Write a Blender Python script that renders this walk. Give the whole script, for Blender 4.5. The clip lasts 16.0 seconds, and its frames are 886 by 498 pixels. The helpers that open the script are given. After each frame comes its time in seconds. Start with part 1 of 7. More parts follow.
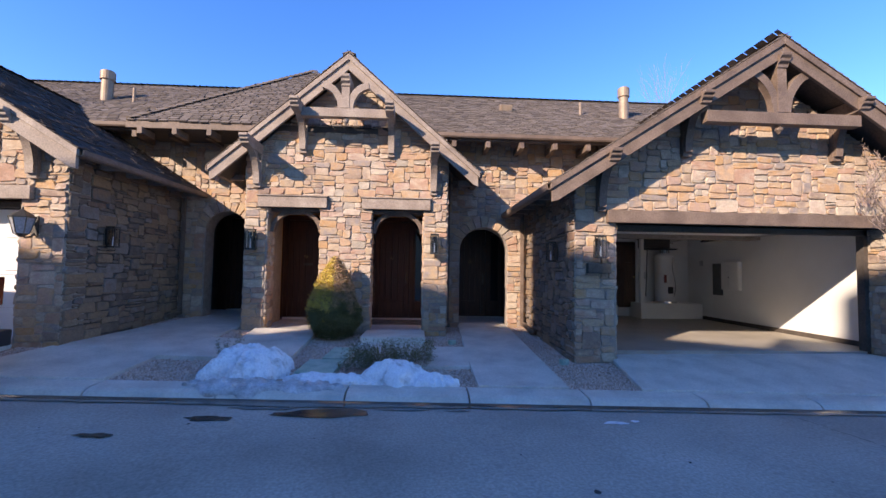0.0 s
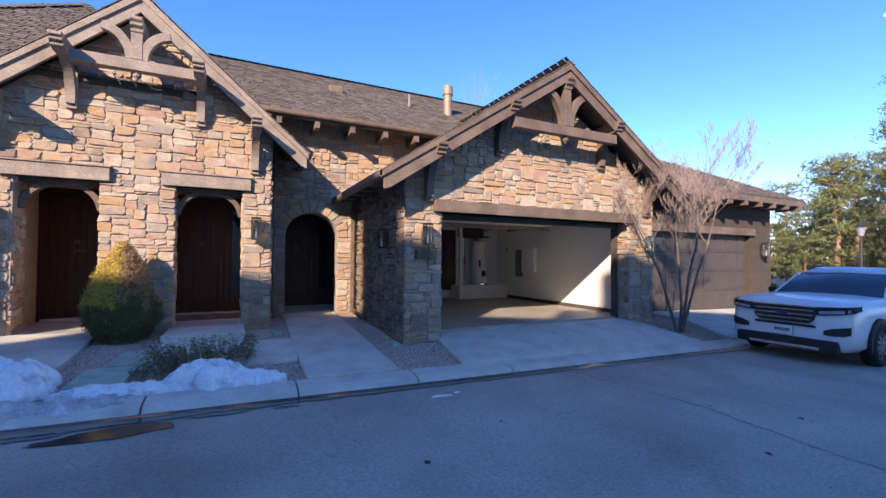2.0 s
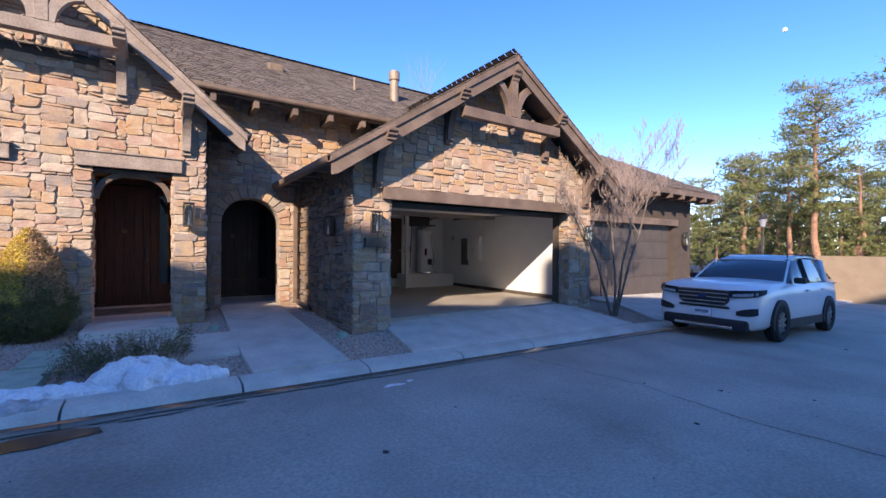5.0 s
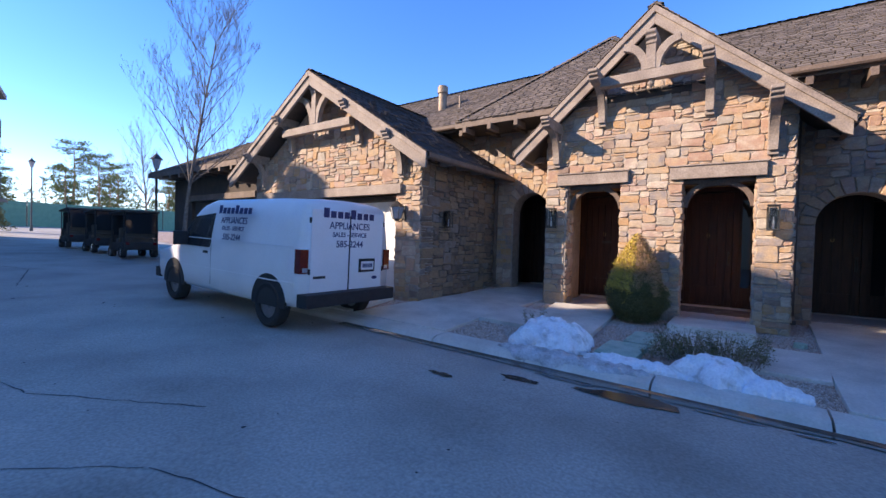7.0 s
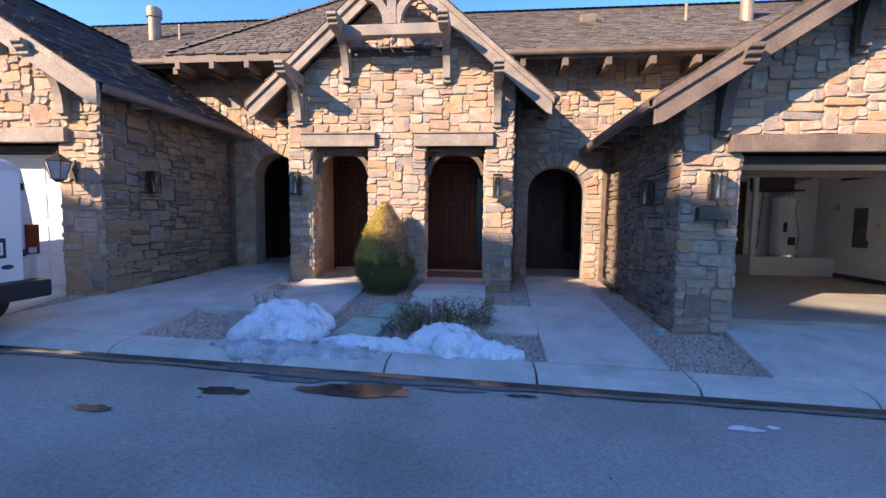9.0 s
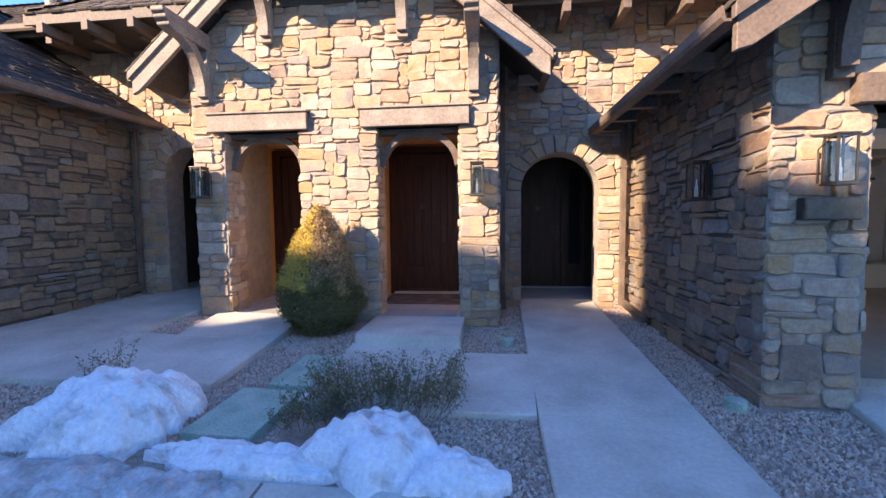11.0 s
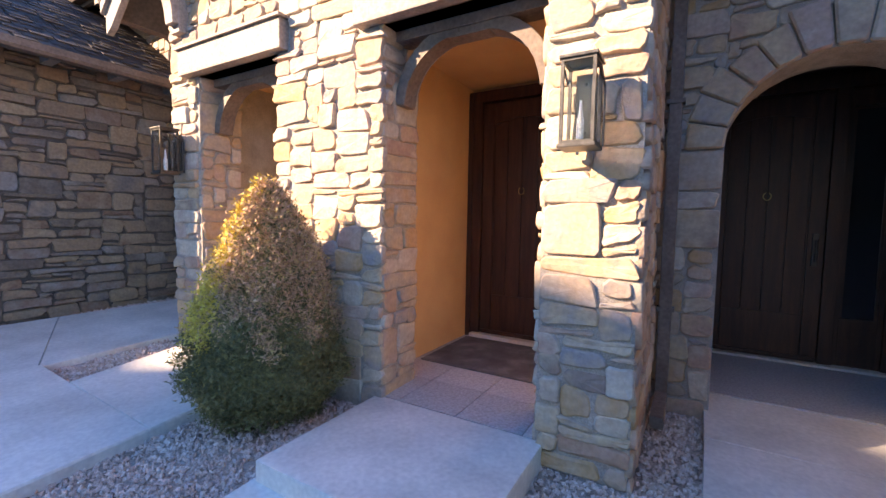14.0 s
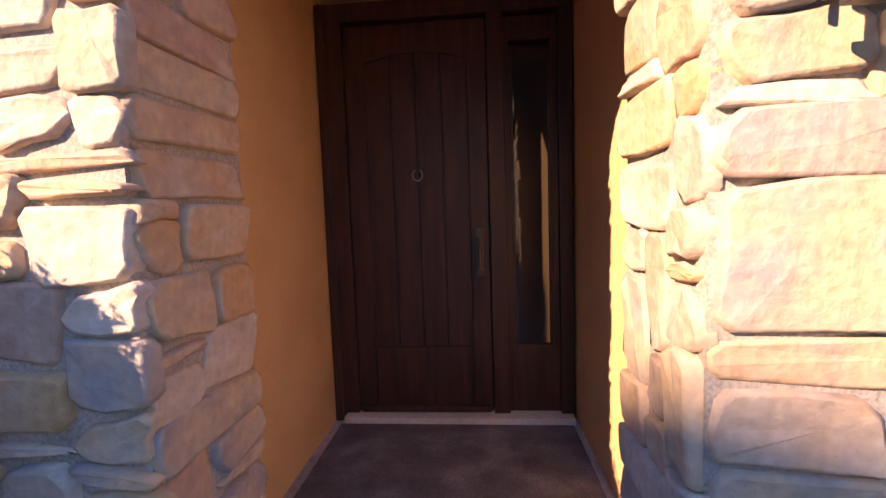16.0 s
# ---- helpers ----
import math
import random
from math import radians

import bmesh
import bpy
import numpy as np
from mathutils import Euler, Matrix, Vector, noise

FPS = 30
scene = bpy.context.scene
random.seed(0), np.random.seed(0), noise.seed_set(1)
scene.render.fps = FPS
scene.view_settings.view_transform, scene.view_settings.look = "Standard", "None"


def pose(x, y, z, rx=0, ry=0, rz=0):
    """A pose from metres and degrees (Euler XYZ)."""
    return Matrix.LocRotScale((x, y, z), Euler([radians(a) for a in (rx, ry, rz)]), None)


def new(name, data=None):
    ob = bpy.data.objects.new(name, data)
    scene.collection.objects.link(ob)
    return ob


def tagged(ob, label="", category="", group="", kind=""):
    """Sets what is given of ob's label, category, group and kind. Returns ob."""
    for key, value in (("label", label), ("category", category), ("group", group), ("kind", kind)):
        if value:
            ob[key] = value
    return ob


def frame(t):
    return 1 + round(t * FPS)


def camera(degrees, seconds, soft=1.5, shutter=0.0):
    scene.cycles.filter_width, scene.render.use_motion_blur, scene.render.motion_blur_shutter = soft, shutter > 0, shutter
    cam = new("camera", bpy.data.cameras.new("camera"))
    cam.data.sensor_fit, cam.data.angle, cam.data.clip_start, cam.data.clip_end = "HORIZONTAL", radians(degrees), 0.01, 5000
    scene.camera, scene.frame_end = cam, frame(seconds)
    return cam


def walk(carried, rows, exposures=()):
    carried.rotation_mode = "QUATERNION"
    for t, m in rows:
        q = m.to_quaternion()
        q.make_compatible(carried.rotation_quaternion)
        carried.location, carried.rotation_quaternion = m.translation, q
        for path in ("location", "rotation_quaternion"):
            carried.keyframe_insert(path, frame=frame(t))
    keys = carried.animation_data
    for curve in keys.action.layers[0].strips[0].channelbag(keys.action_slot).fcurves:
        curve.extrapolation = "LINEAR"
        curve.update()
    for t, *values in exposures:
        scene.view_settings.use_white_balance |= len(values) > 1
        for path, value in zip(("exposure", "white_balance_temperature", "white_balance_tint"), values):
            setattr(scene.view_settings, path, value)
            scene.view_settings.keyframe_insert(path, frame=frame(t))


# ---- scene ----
cam = camera(93.0, 16.0)
METRES, EYE, TILT, LEAN, TURN = 9.3, 1.63, 0.0, 0.0, -3.1
ROWS = [
    (0.0, 0.0, 0.0, 0.0, -0.04, 2.84, -0.88),
    (0.5, -0.0017, 0.002, -0.0003, -8.21, 2.61, -0.75),
    (1.0, -0.0035, 0.0025, -0.0004, -15.25, 2.03, -0.57),
    (1.5, -0.0046, 0.0039, -0.0007, -19.72, 1.54, -0.43),
    (2.0, -0.0057, 0.0056, -0.0009, -23.18, 1.29, -0.4),
    (2.5, -0.0065, 0.0049, -0.0008, -27.01, 1.14, -0.48),
    (3.0, -0.0085, 0.0069, -0.001, -33.08, 0.94, -0.52),
    (5.5, -0.0176, 0.0153, -0.001, -28.99, -1.07, -0.17),
    (6.0, -0.0104, 0.0035, 0.0025, -5.9, -1.44, -0.25),
    (6.5, -0.0081, 0.0024, 0.0029, 17.96, -1.01, -0.91),
    (7.0, -0.0099, 0.0059, 0.001, 38.65, -1.1, -1.55),
    (7.5, -0.0175, 0.0163, 0.001, 48.55, -1.82, -1.85),
    (8.0, -0.0154, 0.0467, -0.0009, 33.02, -3.81, -0.68),
    (8.5, 0.0021, 0.084, -0.0012, 15.52, -5.17, -1.19),
    (9.0, 0.0068, 0.1274, -0.0011, 9.13, -4.47, -0.77),
    (9.5, 0.001, 0.1839, 0.0047, 7.79, -3.39, 0.35),
    (10.0, 0.0055, 0.2444, 0.0026, 7.75, -4.37, 0.35),
    (12.5, 0.0621, 0.5584, -0.0032, 18.67, -2.04, 0.38),
    (13.0, 0.0671, 0.6176, -0.0051, 23.89, -2.41, -0.33),
    (13.5, 0.0618, 0.6713, -0.003, 28.85, -3.09, -1.16),
    (14.0, 0.0452, 0.7279, -0.0034, 33.61, -3.89, -0.96),
    (14.5, 0.0116, 0.7742, -0.0047, 35.2, -3.63, -2.41),
    (15.0, -0.0221, 0.8191, -0.0046, 27.25, -3.88, -0.07),
    (15.5, -0.0592, 0.856, -0.002, 17.67, -4.78, 2.24),
    (16.0, -0.0853, 0.8809, 0.003, 7.82, -4.61, 1.95),
]
walk(cam, [(t, pose(0, 0, EYE, TILT, LEAN, TURN) @ pose(METRES * x, METRES * y, METRES * z, 90 + pitch, roll, yaw)) for t, x, y, z, yaw, pitch, roll in ROWS],
     [(0, 1.6, 6500, 20), (7.5, 1.6, 6500, 20), (9.0, 1.95, 6700, 19), (10.0, 2.1, 6900, 19), (12.5, 2.6, 7300, 19), (14.0, 2.9, 7900, 23), (15.0, 2.9, 8300, 30), (16.0, 2.55, 8000, 36)])

# ---- world, sun ----
SUN_DIR = Vector((1.12, 1.0, -0.76)).normalized()
world = bpy.data.worlds.new("sky")
scene.world = world
world.use_nodes = True
wn = world.node_tree
sky = wn.nodes.new("ShaderNodeTexSky")
sky.sky_type = "NISHITA"
sky.sun_disc = False
sky.sun_elevation = radians(27)
sky.sun_rotation = radians(228.2)
sky.altitude = 2400
sky.air_density = 1.0
sky.dust_density = 0.0
sky.ozone_density = 2.0
wn.nodes["Background"].inputs[1].default_value = 0.135
deep = wn.nodes.new("ShaderNodeHueSaturation")      # clear mountain air: a deeper blue
deep.inputs["Saturation"].default_value = 1.28
deep.inputs["Hue"].default_value = 0.509
wn.links.new(sky.outputs[0], deep.inputs["Color"])
wn.links.new(deep.outputs[0], wn.nodes["Background"].inputs[0])
sun = new("sun", bpy.data.lights.new("sun", "SUN"))
sun.data.energy = 3.05
sun.data.angle = radians(0.55)
sun.data.color = (1.0, 0.84, 0.64)
sun.matrix_world = SUN_DIR.to_track_quat("-Z", "Y").to_matrix().to_4x4()

# ---- materials ----
def material(name, colours, rough=0.8, scale=6.0, fine=60.0, bump=0.3, metal=0.0, spec=0.4, random_by=None, stretch=(1, 1, 1), rough_var=0.1, fine_mix=0.25, bump_dist=0.01):
    """Procedural surface: ramp of colours over noise, fine grain and relief; random_by 'object' or 'island' picks the hue per piece."""
    m = bpy.data.materials.new(name)
    m.use_nodes = True
    nt = m.node_tree
    b = nt.nodes["Principled BSDF"]
    b.inputs["Metallic"].default_value = metal
    b.inputs["Specular IOR Level"].default_value = spec
    tc = nt.nodes.new("ShaderNodeTexCoord")
    mp = nt.nodes.new("ShaderNodeMapping")
    mp.inputs["Scale"].default_value = stretch
    nt.links.new(tc.outputs["Object"], mp.inputs[0])
    n1 = nt.nodes.new("ShaderNodeTexNoise")
    n1.noise_dimensions = "4D"
    n1.inputs["Scale"].default_value = scale
    n1.inputs["Detail"].default_value = 6
    n2 = nt.nodes.new("ShaderNodeTexNoise")
    n2.inputs["Scale"].default_value = fine
    n2.inputs["Detail"].default_value = 5
    for n in (n1, n2):
        nt.links.new(mp.outputs[0], n.inputs["Vector"])
    ramp = nt.nodes.new("ShaderNodeValToRGB")
    els = ramp.color_ramp.elements
    while len(els) < len(colours):
        els.new(0.5)
    for i, c in enumerate(colours):
        els[i].position = i / max(1, len(colours) - 1) if random_by else 0.3 + 0.4 * i / max(1, len(colours) - 1)
        els[i].color = (*c, 1)
    if random_by:
        if random_by == "object":
            src = nt.nodes.new("ShaderNodeObjectInfo").outputs["Random"]
        else:
            src = nt.nodes.new("ShaderNodeNewGeometry").outputs["Random Per Island"]
        ramp.color_ramp.interpolation = "LINEAR"
        mul = nt.nodes.new("ShaderNodeMath")
        mul.operation = "MULTIPLY"
        mul.inputs[1].default_value = 37.0
        nt.links.new(src, mul.inputs[0])
        nt.links.new(mul.outputs[0], n1.inputs["W"])
        mx = nt.nodes.new("ShaderNodeMath")
        mx.operation = "MULTIPLY_ADD"
        mx.inputs[1].default_value = 0.3
        nt.links.new(n1.outputs["Fac"], mx.inputs[0])
        sub = nt.nodes.new("ShaderNodeMath")
        sub.operation = "SUBTRACT"
        sub.inputs[1].default_value = 0.15
        nt.links.new(src, sub.inputs[0])
        nt.links.new(sub.outputs[0], mx.inputs[2])
        nt.links.new(mx.outputs[0], ramp.inputs[0])
    else:
        nt.links.new(n1.outputs["Fac"], ramp.inputs[0])
    fr = nt.nodes.new("ShaderNodeMapRange")
    fr.inputs["From Min"].default_value, fr.inputs["From Max"].default_value = 0.3, 0.7
    fr.inputs["To Min"].default_value, fr.inputs["To Max"].default_value = 1 - fine_mix, 1 + fine_mix
    nt.links.new(n2.outputs["Fac"], fr.inputs["Value"])
    mix = nt.nodes.new("ShaderNodeVectorMath")
    mix.operation = "MULTIPLY"
    nt.links.new(ramp.outputs[0], mix.inputs[0])
    nt.links.new(fr.outputs[0], mix.inputs[1])
    nt.links.new(mix.outputs[0], b.inputs["Base Color"])
    rr = nt.nodes.new("ShaderNodeMapRange")
    rr.inputs["To Min"].default_value, rr.inputs["To Max"].default_value = max(0.02, rough - rough_var), min(1, rough + rough_var)
    nt.links.new(n1.outputs["Fac"], rr.inputs["Value"])
    nt.links.new(rr.outputs[0], b.inputs["Roughness"])
    if bump:
        add = nt.nodes.new("ShaderNodeMath")
        add.operation = "MULTIPLY_ADD"
        add.inputs[1].default_value = 0.5
        nt.links.new(n2.outputs["Fac"], add.inputs[0])
        nt.links.new(n1.outputs["Fac"], add.inputs[2])
        bp = nt.nodes.new("ShaderNodeBump")
        bp.inputs["Strength"].default_value = bump
        bp.inputs["Distance"].default_value = bump_dist
        nt.links.new(add.outputs[0], bp.inputs["Height"])
        nt.links.new(bp.outputs[0], b.inputs["Normal"])
    return m


STONE = [(0.25, 0.18, 0.14), (0.44, 0.34, 0.235), (0.44, 0.265, 0.125), (0.40, 0.30, 0.22), (0.48, 0.39, 0.29), (0.38, 0.235, 0.165), (0.46, 0.33, 0.20), (0.27, 0.235, 0.215), (0.46, 0.31, 0.185), (0.40, 0.28, 0.22), (0.50, 0.42, 0.32), (0.36, 0.31, 0.245)]
M_STONE = material("stone", STONE, 0.85, 7, 34, 0.55, random_by="object", bump_dist=0.02, fine_mix=0.14)
M_STONE_J = material("stone_joined", STONE, 0.85, 7, 34, 0.55, random_by="island", bump_dist=0.02, fine_mix=0.14)
# garage-side ledge stones and joints: real dark tones, lowered further for open shade
LEDGE_SHADED = [(0.122, 0.094, 0.072), (0.216, 0.162, 0.115), (0.258, 0.17, 0.102), (0.151, 0.131, 0.118), (0.287, 0.214, 0.138), (0.187, 0.114, 0.075), (0.23, 0.204, 0.178), (0.13, 0.104, 0.082), (0.273, 0.19, 0.112), (0.173, 0.142, 0.115)]
M_LEDGE = material("shaded_ledge_stone", LEDGE_SHADED, 0.9, 7, 34, 0.6, random_by="object", bump_dist=0.02, fine_mix=0.18)
M_LEDGE_J = material("shaded_ledge_stone_joined", LEDGE_SHADED, 0.9, 7, 34, 0.6, random_by="island", bump_dist=0.02, fine_mix=0.18)
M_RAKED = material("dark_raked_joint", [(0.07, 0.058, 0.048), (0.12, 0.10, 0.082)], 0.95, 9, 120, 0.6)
M_MORTAR = material("mortar", [(0.26, 0.225, 0.185), (0.38, 0.33, 0.275)], 0.95, 9, 120, 0.6)
M_WOOD = material("stained_timber", [(0.115, 0.082, 0.062), (0.165, 0.12, 0.09), (0.21, 0.155, 0.12)], 0.65, 3, 40, 0.35, stretch=(1, 1, 1))
M_WOODL = material("weathered_timber", [(0.22, 0.175, 0.14), (0.29, 0.235, 0.19), (0.37, 0.31, 0.25)], 0.7, 3, 40, 0.35)
M_SOFFIT = material("soffit_board", [(0.06, 0.05, 0.042), (0.10, 0.082, 0.068)], 0.7, 3, 30, 0.3)
SHG = [(0.10, 0.085, 0.072), (0.155, 0.13, 0.108), (0.185, 0.155, 0.13), (0.125, 0.105, 0.09), (0.165, 0.135, 0.11)]
M_SHINGLE = material("asphalt_shingle", SHG, 0.9, 30, 200, 0.5, random_by="island", spec=0.15)
# shaded copy of the shingle: the west roof's self-shade put into its colour
M_SHADED_SHINGLE = material("shaded_shingle", [(0.045, 0.038, 0.034), (0.075, 0.064, 0.056), (0.06, 0.05, 0.044), (0.10, 0.085, 0.072)], 0.9, 30, 200, 0.5, random_by="island", spec=0.15)
M_ROAD = material("asphalt", [(0.27, 0.248, 0.208), (0.365, 0.338, 0.288), (0.44, 0.408, 0.348)], 0.85, 0.7, 38, 0.6, fine_mix=0.2, bump_dist=0.006)
M_CONC = material("concrete", [(0.455, 0.43, 0.37), (0.57, 0.54, 0.47), (0.67, 0.635, 0.555)], 0.85, 2.2, 34, 0.25, fine_mix=0.1, bump_dist=0.004)
M_SLATE = material("slate_tile", [(0.34, 0.33, 0.31), (0.47, 0.455, 0.425), (0.53, 0.485, 0.43)], 0.55, 4, 60, 0.3, random_by="object")
M_SOIL = material("soil_and_gravel", [(0.22, 0.15, 0.11), (0.36, 0.265, 0.205), (0.46, 0.35, 0.275)], 0.95, 8, 90, 0.9, fine_mix=0.4)
M_PEBBLE = material("pebble", [(0.36, 0.25, 0.195), (0.62, 0.46, 0.37), (0.52, 0.42, 0.365), (0.72, 0.59, 0.49), (0.46, 0.33, 0.26)], 0.85, 30, 200, 0.3, random_by="island")
M_SNOW = material("old_snow", [(0.50, 0.47, 0.44), (0.84, 0.84, 0.85), (0.90, 0.90, 0.91), (0.92, 0.92, 0.93)], 0.7, 5, 32, 1.0, bump_dist=0.05, fine_mix=0.10)
M_SLUSH = material("grey_slush_ice", [(0.26, 0.245, 0.225), (0.46, 0.45, 0.44), (0.66, 0.66, 0.665)], 0.45, 5, 40, 0.6, bump_dist=0.02, fine_mix=0.2)
M_STUCCO = material("ochre_stucco", [(0.54, 0.31, 0.13), (0.62, 0.38, 0.17)], 0.9, 3, 120, 0.35, fine_mix=0.08)
M_DOOR = material("dark_walnut_door", [(0.026, 0.012, 0.008), (0.048, 0.021, 0.013), (0.07, 0.032, 0.02)], 0.42, 4, 50, 0.25, stretch=(6, 6, 0.5))
M_WHITE = material("painted_plaster", [(0.72, 0.71, 0.67), (0.78, 0.77, 0.73)], 0.85, 2, 60, 0.08, fine_mix=0.03)
M_GFLOOR = material("garage_slab", [(0.30, 0.27, 0.22), (0.38, 0.34, 0.28), (0.44, 0.40, 0.33)], 0.5, 1.5, 50, 0.15, fine_mix=0.1)
M_IRON = material("dark_iron", [(0.06, 0.056, 0.05), (0.10, 0.094, 0.085)], 0.42, 20, 100, 0.2, metal=0.6)
M_VINYL = material("white_garage_door", [(0.74, 0.73, 0.70), (0.80, 0.79, 0.76)], 0.55, 3, 60, 0.06, fine_mix=0.04)
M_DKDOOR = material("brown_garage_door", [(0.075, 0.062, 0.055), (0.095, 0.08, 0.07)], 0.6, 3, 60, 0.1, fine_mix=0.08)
# brown stucco, darkened so the arched passages' deep shade sits in its colour
M_DKSTUC = material("shade_darkened_brown_stucco", [(0.06, 0.047, 0.038), (0.09, 0.07, 0.056)], 0.9, 4, 100, 0.3)


# ---- mesh helpers ----
def part(name, bm, mat, parent=None, label="", smooth=False):
    """Links a bmesh as one mesh object under a thing or part."""
    me = bpy.data.meshes.new(name)
    bmesh.ops.recalc_face_normals(bm, faces=bm.faces)
    bm.to_mesh(me)
    bm.free()
    me.materials.append(mat)
    if smooth:
        for p in me.polygons:
            p.use_smooth = True
    ob = new(name, me)
    if parent:
        ob.parent = parent
    if label:
        tagged(ob, label)
    return ob


def pydata(name, verts, faces, mat, parent=None, label="", smooth=False):
    me = bpy.data.meshes.new(name)
    me.from_pydata(verts, [], faces)
    me.update()
    me.materials.append(mat)
    if smooth:
        for p in me.polygons:
            p.use_smooth = True
    ob = new(name, me)
    if parent:
        ob.parent = parent
    if label:
        tagged(ob, label)
    return ob


def empty(name, label, category, m=None, group="", kind=""):
    e = new(name)
    if m is not None:
        e.matrix_basis = m
    return tagged(e, label, category, group, kind)


def box(bm, lo, hi, bevel=0.0, m=None):
    """Adds a box between two corners, its edges rounded by bevel."""
    r = bmesh.ops.create_cube(bm, size=1)
    vs = r["verts"]
    for v in vs:
        v.co = Vector([(lo[i] + hi[i]) / 2 + v.co[i] * (hi[i] - lo[i]) for i in range(3)])
    if bevel:
        es = list({e for v in vs for e in v.link_edges})
        rb = bmesh.ops.bevel(bm, geom=es, offset=bevel, segments=2, profile=0.7, affect="EDGES")
        vs = list({v for f in rb["faces"] for v in f.verts} | {v for v in vs if v.is_valid})
    if m is not None:
        bmesh.ops.transform(bm, matrix=m, verts=[v for v in vs if v.is_valid])
    return vs


def boxed(lo, hi, bevel=0.0, m=None):
    bm = bmesh.new()
    box(bm, lo, hi, bevel, m)
    return bm


def prism(bm, poly, axis, a, b):
    """Extrudes a 2D polygon along axis from a to b. axis 'y': (x, z); 'x': (y, z); 'z': (x, y)."""
    def at(p, d):
        return {"y": (p[0], d, p[1]), "x": (d, p[0], p[1]), "z": (p[0], p[1], d)}[axis]
    va = [bm.verts.new(at(p, a)) for p in poly]
    vb = [bm.verts.new(at(p, b)) for p in poly]
    n = len(poly)
    bm.faces.new(va)
    bm.faces.new(vb[::-1])
    for i in range(n):
        bm.faces.new((va[i], vb[i], vb[(i + 1) % n], va[(i + 1) % n]))


def prismed(poly, axis, a, b, bevel=0.0):
    bm = bmesh.new()
    prism(bm, poly, axis, a, b)
    if bevel:
        bmesh.ops.bevel(bm, geom=list(bm.edges), offset=bevel, segments=1, affect="EDGES")
    return bm


def cyl(bm, p, q, r1, r2=None, n=12, caps=True):
    """A tapered round bar from p to q."""
    p, q = Vector(p), Vector(q)
    r2 = r1 if r2 is None else r2
    d = q - p
    m = Matrix.Translation((p + q) / 2) @ d.to_track_quat("Z", "Y").to_matrix().to_4x4()
    return bmesh.ops.create_cone(bm, cap_ends=caps, segments=n, radius1=r1, radius2=max(r2, 1e-4), depth=d.length, matrix=m)["verts"]


def band(points, widths):
    """A closed outline around a line of 2D points, for curved timbers."""
    left, right = [], []
    for i, p in enumerate(points):
        a = Vector(points[max(0, i - 1)])
        b = Vector(points[min(len(points) - 1, i + 1)])
        d = (b - a).normalized()
        nrm = Vector((-d.y, d.x)) * widths / 2
        left.append(tuple(Vector(p) + nrm))
        right.append(tuple(Vector(p) - nrm))
    return left + right[::-1]


# ---- the lie of the land ----
def road_z(x):
    if x < -8:
        return 0.16 + 0.036 * (-8 - x)
    if x > 8:
        return -0.16 - 0.03 * min(x - 8, 25)
    return -0.02 * x


def kerb_y(x):
    return 5.2 + max(0.0, -14 - x) * 0.42


NEAR_X = [-60, -14, -12, -5.6, -3, 0, 2, 3.3, 8, 12, 20, 60]
NEAR_6 = [1.9, 0.55, 0.45, 0.34, 0.2, 0.11, 0.11, 0.16, 0.2, 0.0, -0.2, -0.6]
NEAR_10 = [2.2, 0.62, 0.55, 0.46, 0.36, 0.30, 0.29, 0.28, 0.28, 0.1, -0.1, -0.6]


def yard_z(x, y):
    """Height of the planted and paved strip between the kerb and the houses."""
    k = road_z(x) + 0.07
    a, b = float(np.interp(x, NEAR_X, NEAR_6)), float(np.interp(x, NEAR_X, NEAR_10))
    ky = kerb_y(x) + 0.5
    return float(np.interp(y, [ky, ky + 1.3, ky + 4.4], [k, a, b]))


def sheet(xs, ys, zf):
    vs = [(x, y, zf(x, y)) for x in xs for y in ys]
    n = len(ys)
    fs = [(i * n + j, (i + 1) * n + j, (i + 1) * n + j + 1, i * n + j + 1) for i in range(len(xs) - 1) for j in range(n - 1)]
    return vs, fs


def ground_z(x, y):
    ky = kerb_y(x)
    if y < ky + 0.3:
        return road_z(x) - 0.06
    return yard_z(x, y) - 0.03


xs = [-2500, -600, -200, -100, -60] + [i * 0.5 for i in range(-60, 62)] + [35, 60, 150, 600, 2500]
ys = [-2500, -600, -150, -60, -30] + [i * 0.5 for i in range(-28, 10)] + [4.9, 5.2, 5.45, 5.6] + [5.8 + i * 0.3 for i in range(20)] + [13, 20, 40, 80, 200, 600, 2500]
gv, gf = sheet(xs, ys, ground_z)
tagged(pydata("ground", gv, gf, M_SOIL, smooth=True), "brown earth and gravel under the street and yards", "ground", kind="structure")


def gutter_dip(x, y):
    return -0.03 * max(0.0, 1 - abs(y - kerb_y(x)) / 0.3)


rxs = [-70 + i for i in range(56)] + [-14 + i * 0.5 for i in range(57)] + [15 + i * 2 for i in range(20)]
rv, rf = [], []
ROWS_Y = [-15 + 1.0 * i for i in range(20)] + [4.4, 4.7, 4.85, 4.95, 5.05, 5.12, 5.2, 5.28]
NR = len(ROWS_Y)
for x in rxs:
    for y in ROWS_Y:
        y += (kerb_y(x) - 5.2) * (y + 15) / 20.2
        rv.append((x, y, road_z(x) + gutter_dip(x, y)))
for i in range(len(rxs) - 1):
    for j in range(NR - 1):
        rf.append((i * NR + j, (i + 1) * NR + j, (i + 1) * NR + j + 1, i * NR + j + 1))
road = tagged(pydata("road", rv, rf, M_ROAD, smooth=True), "grey worn asphalt street with fine cracks", "road", kind="structure")


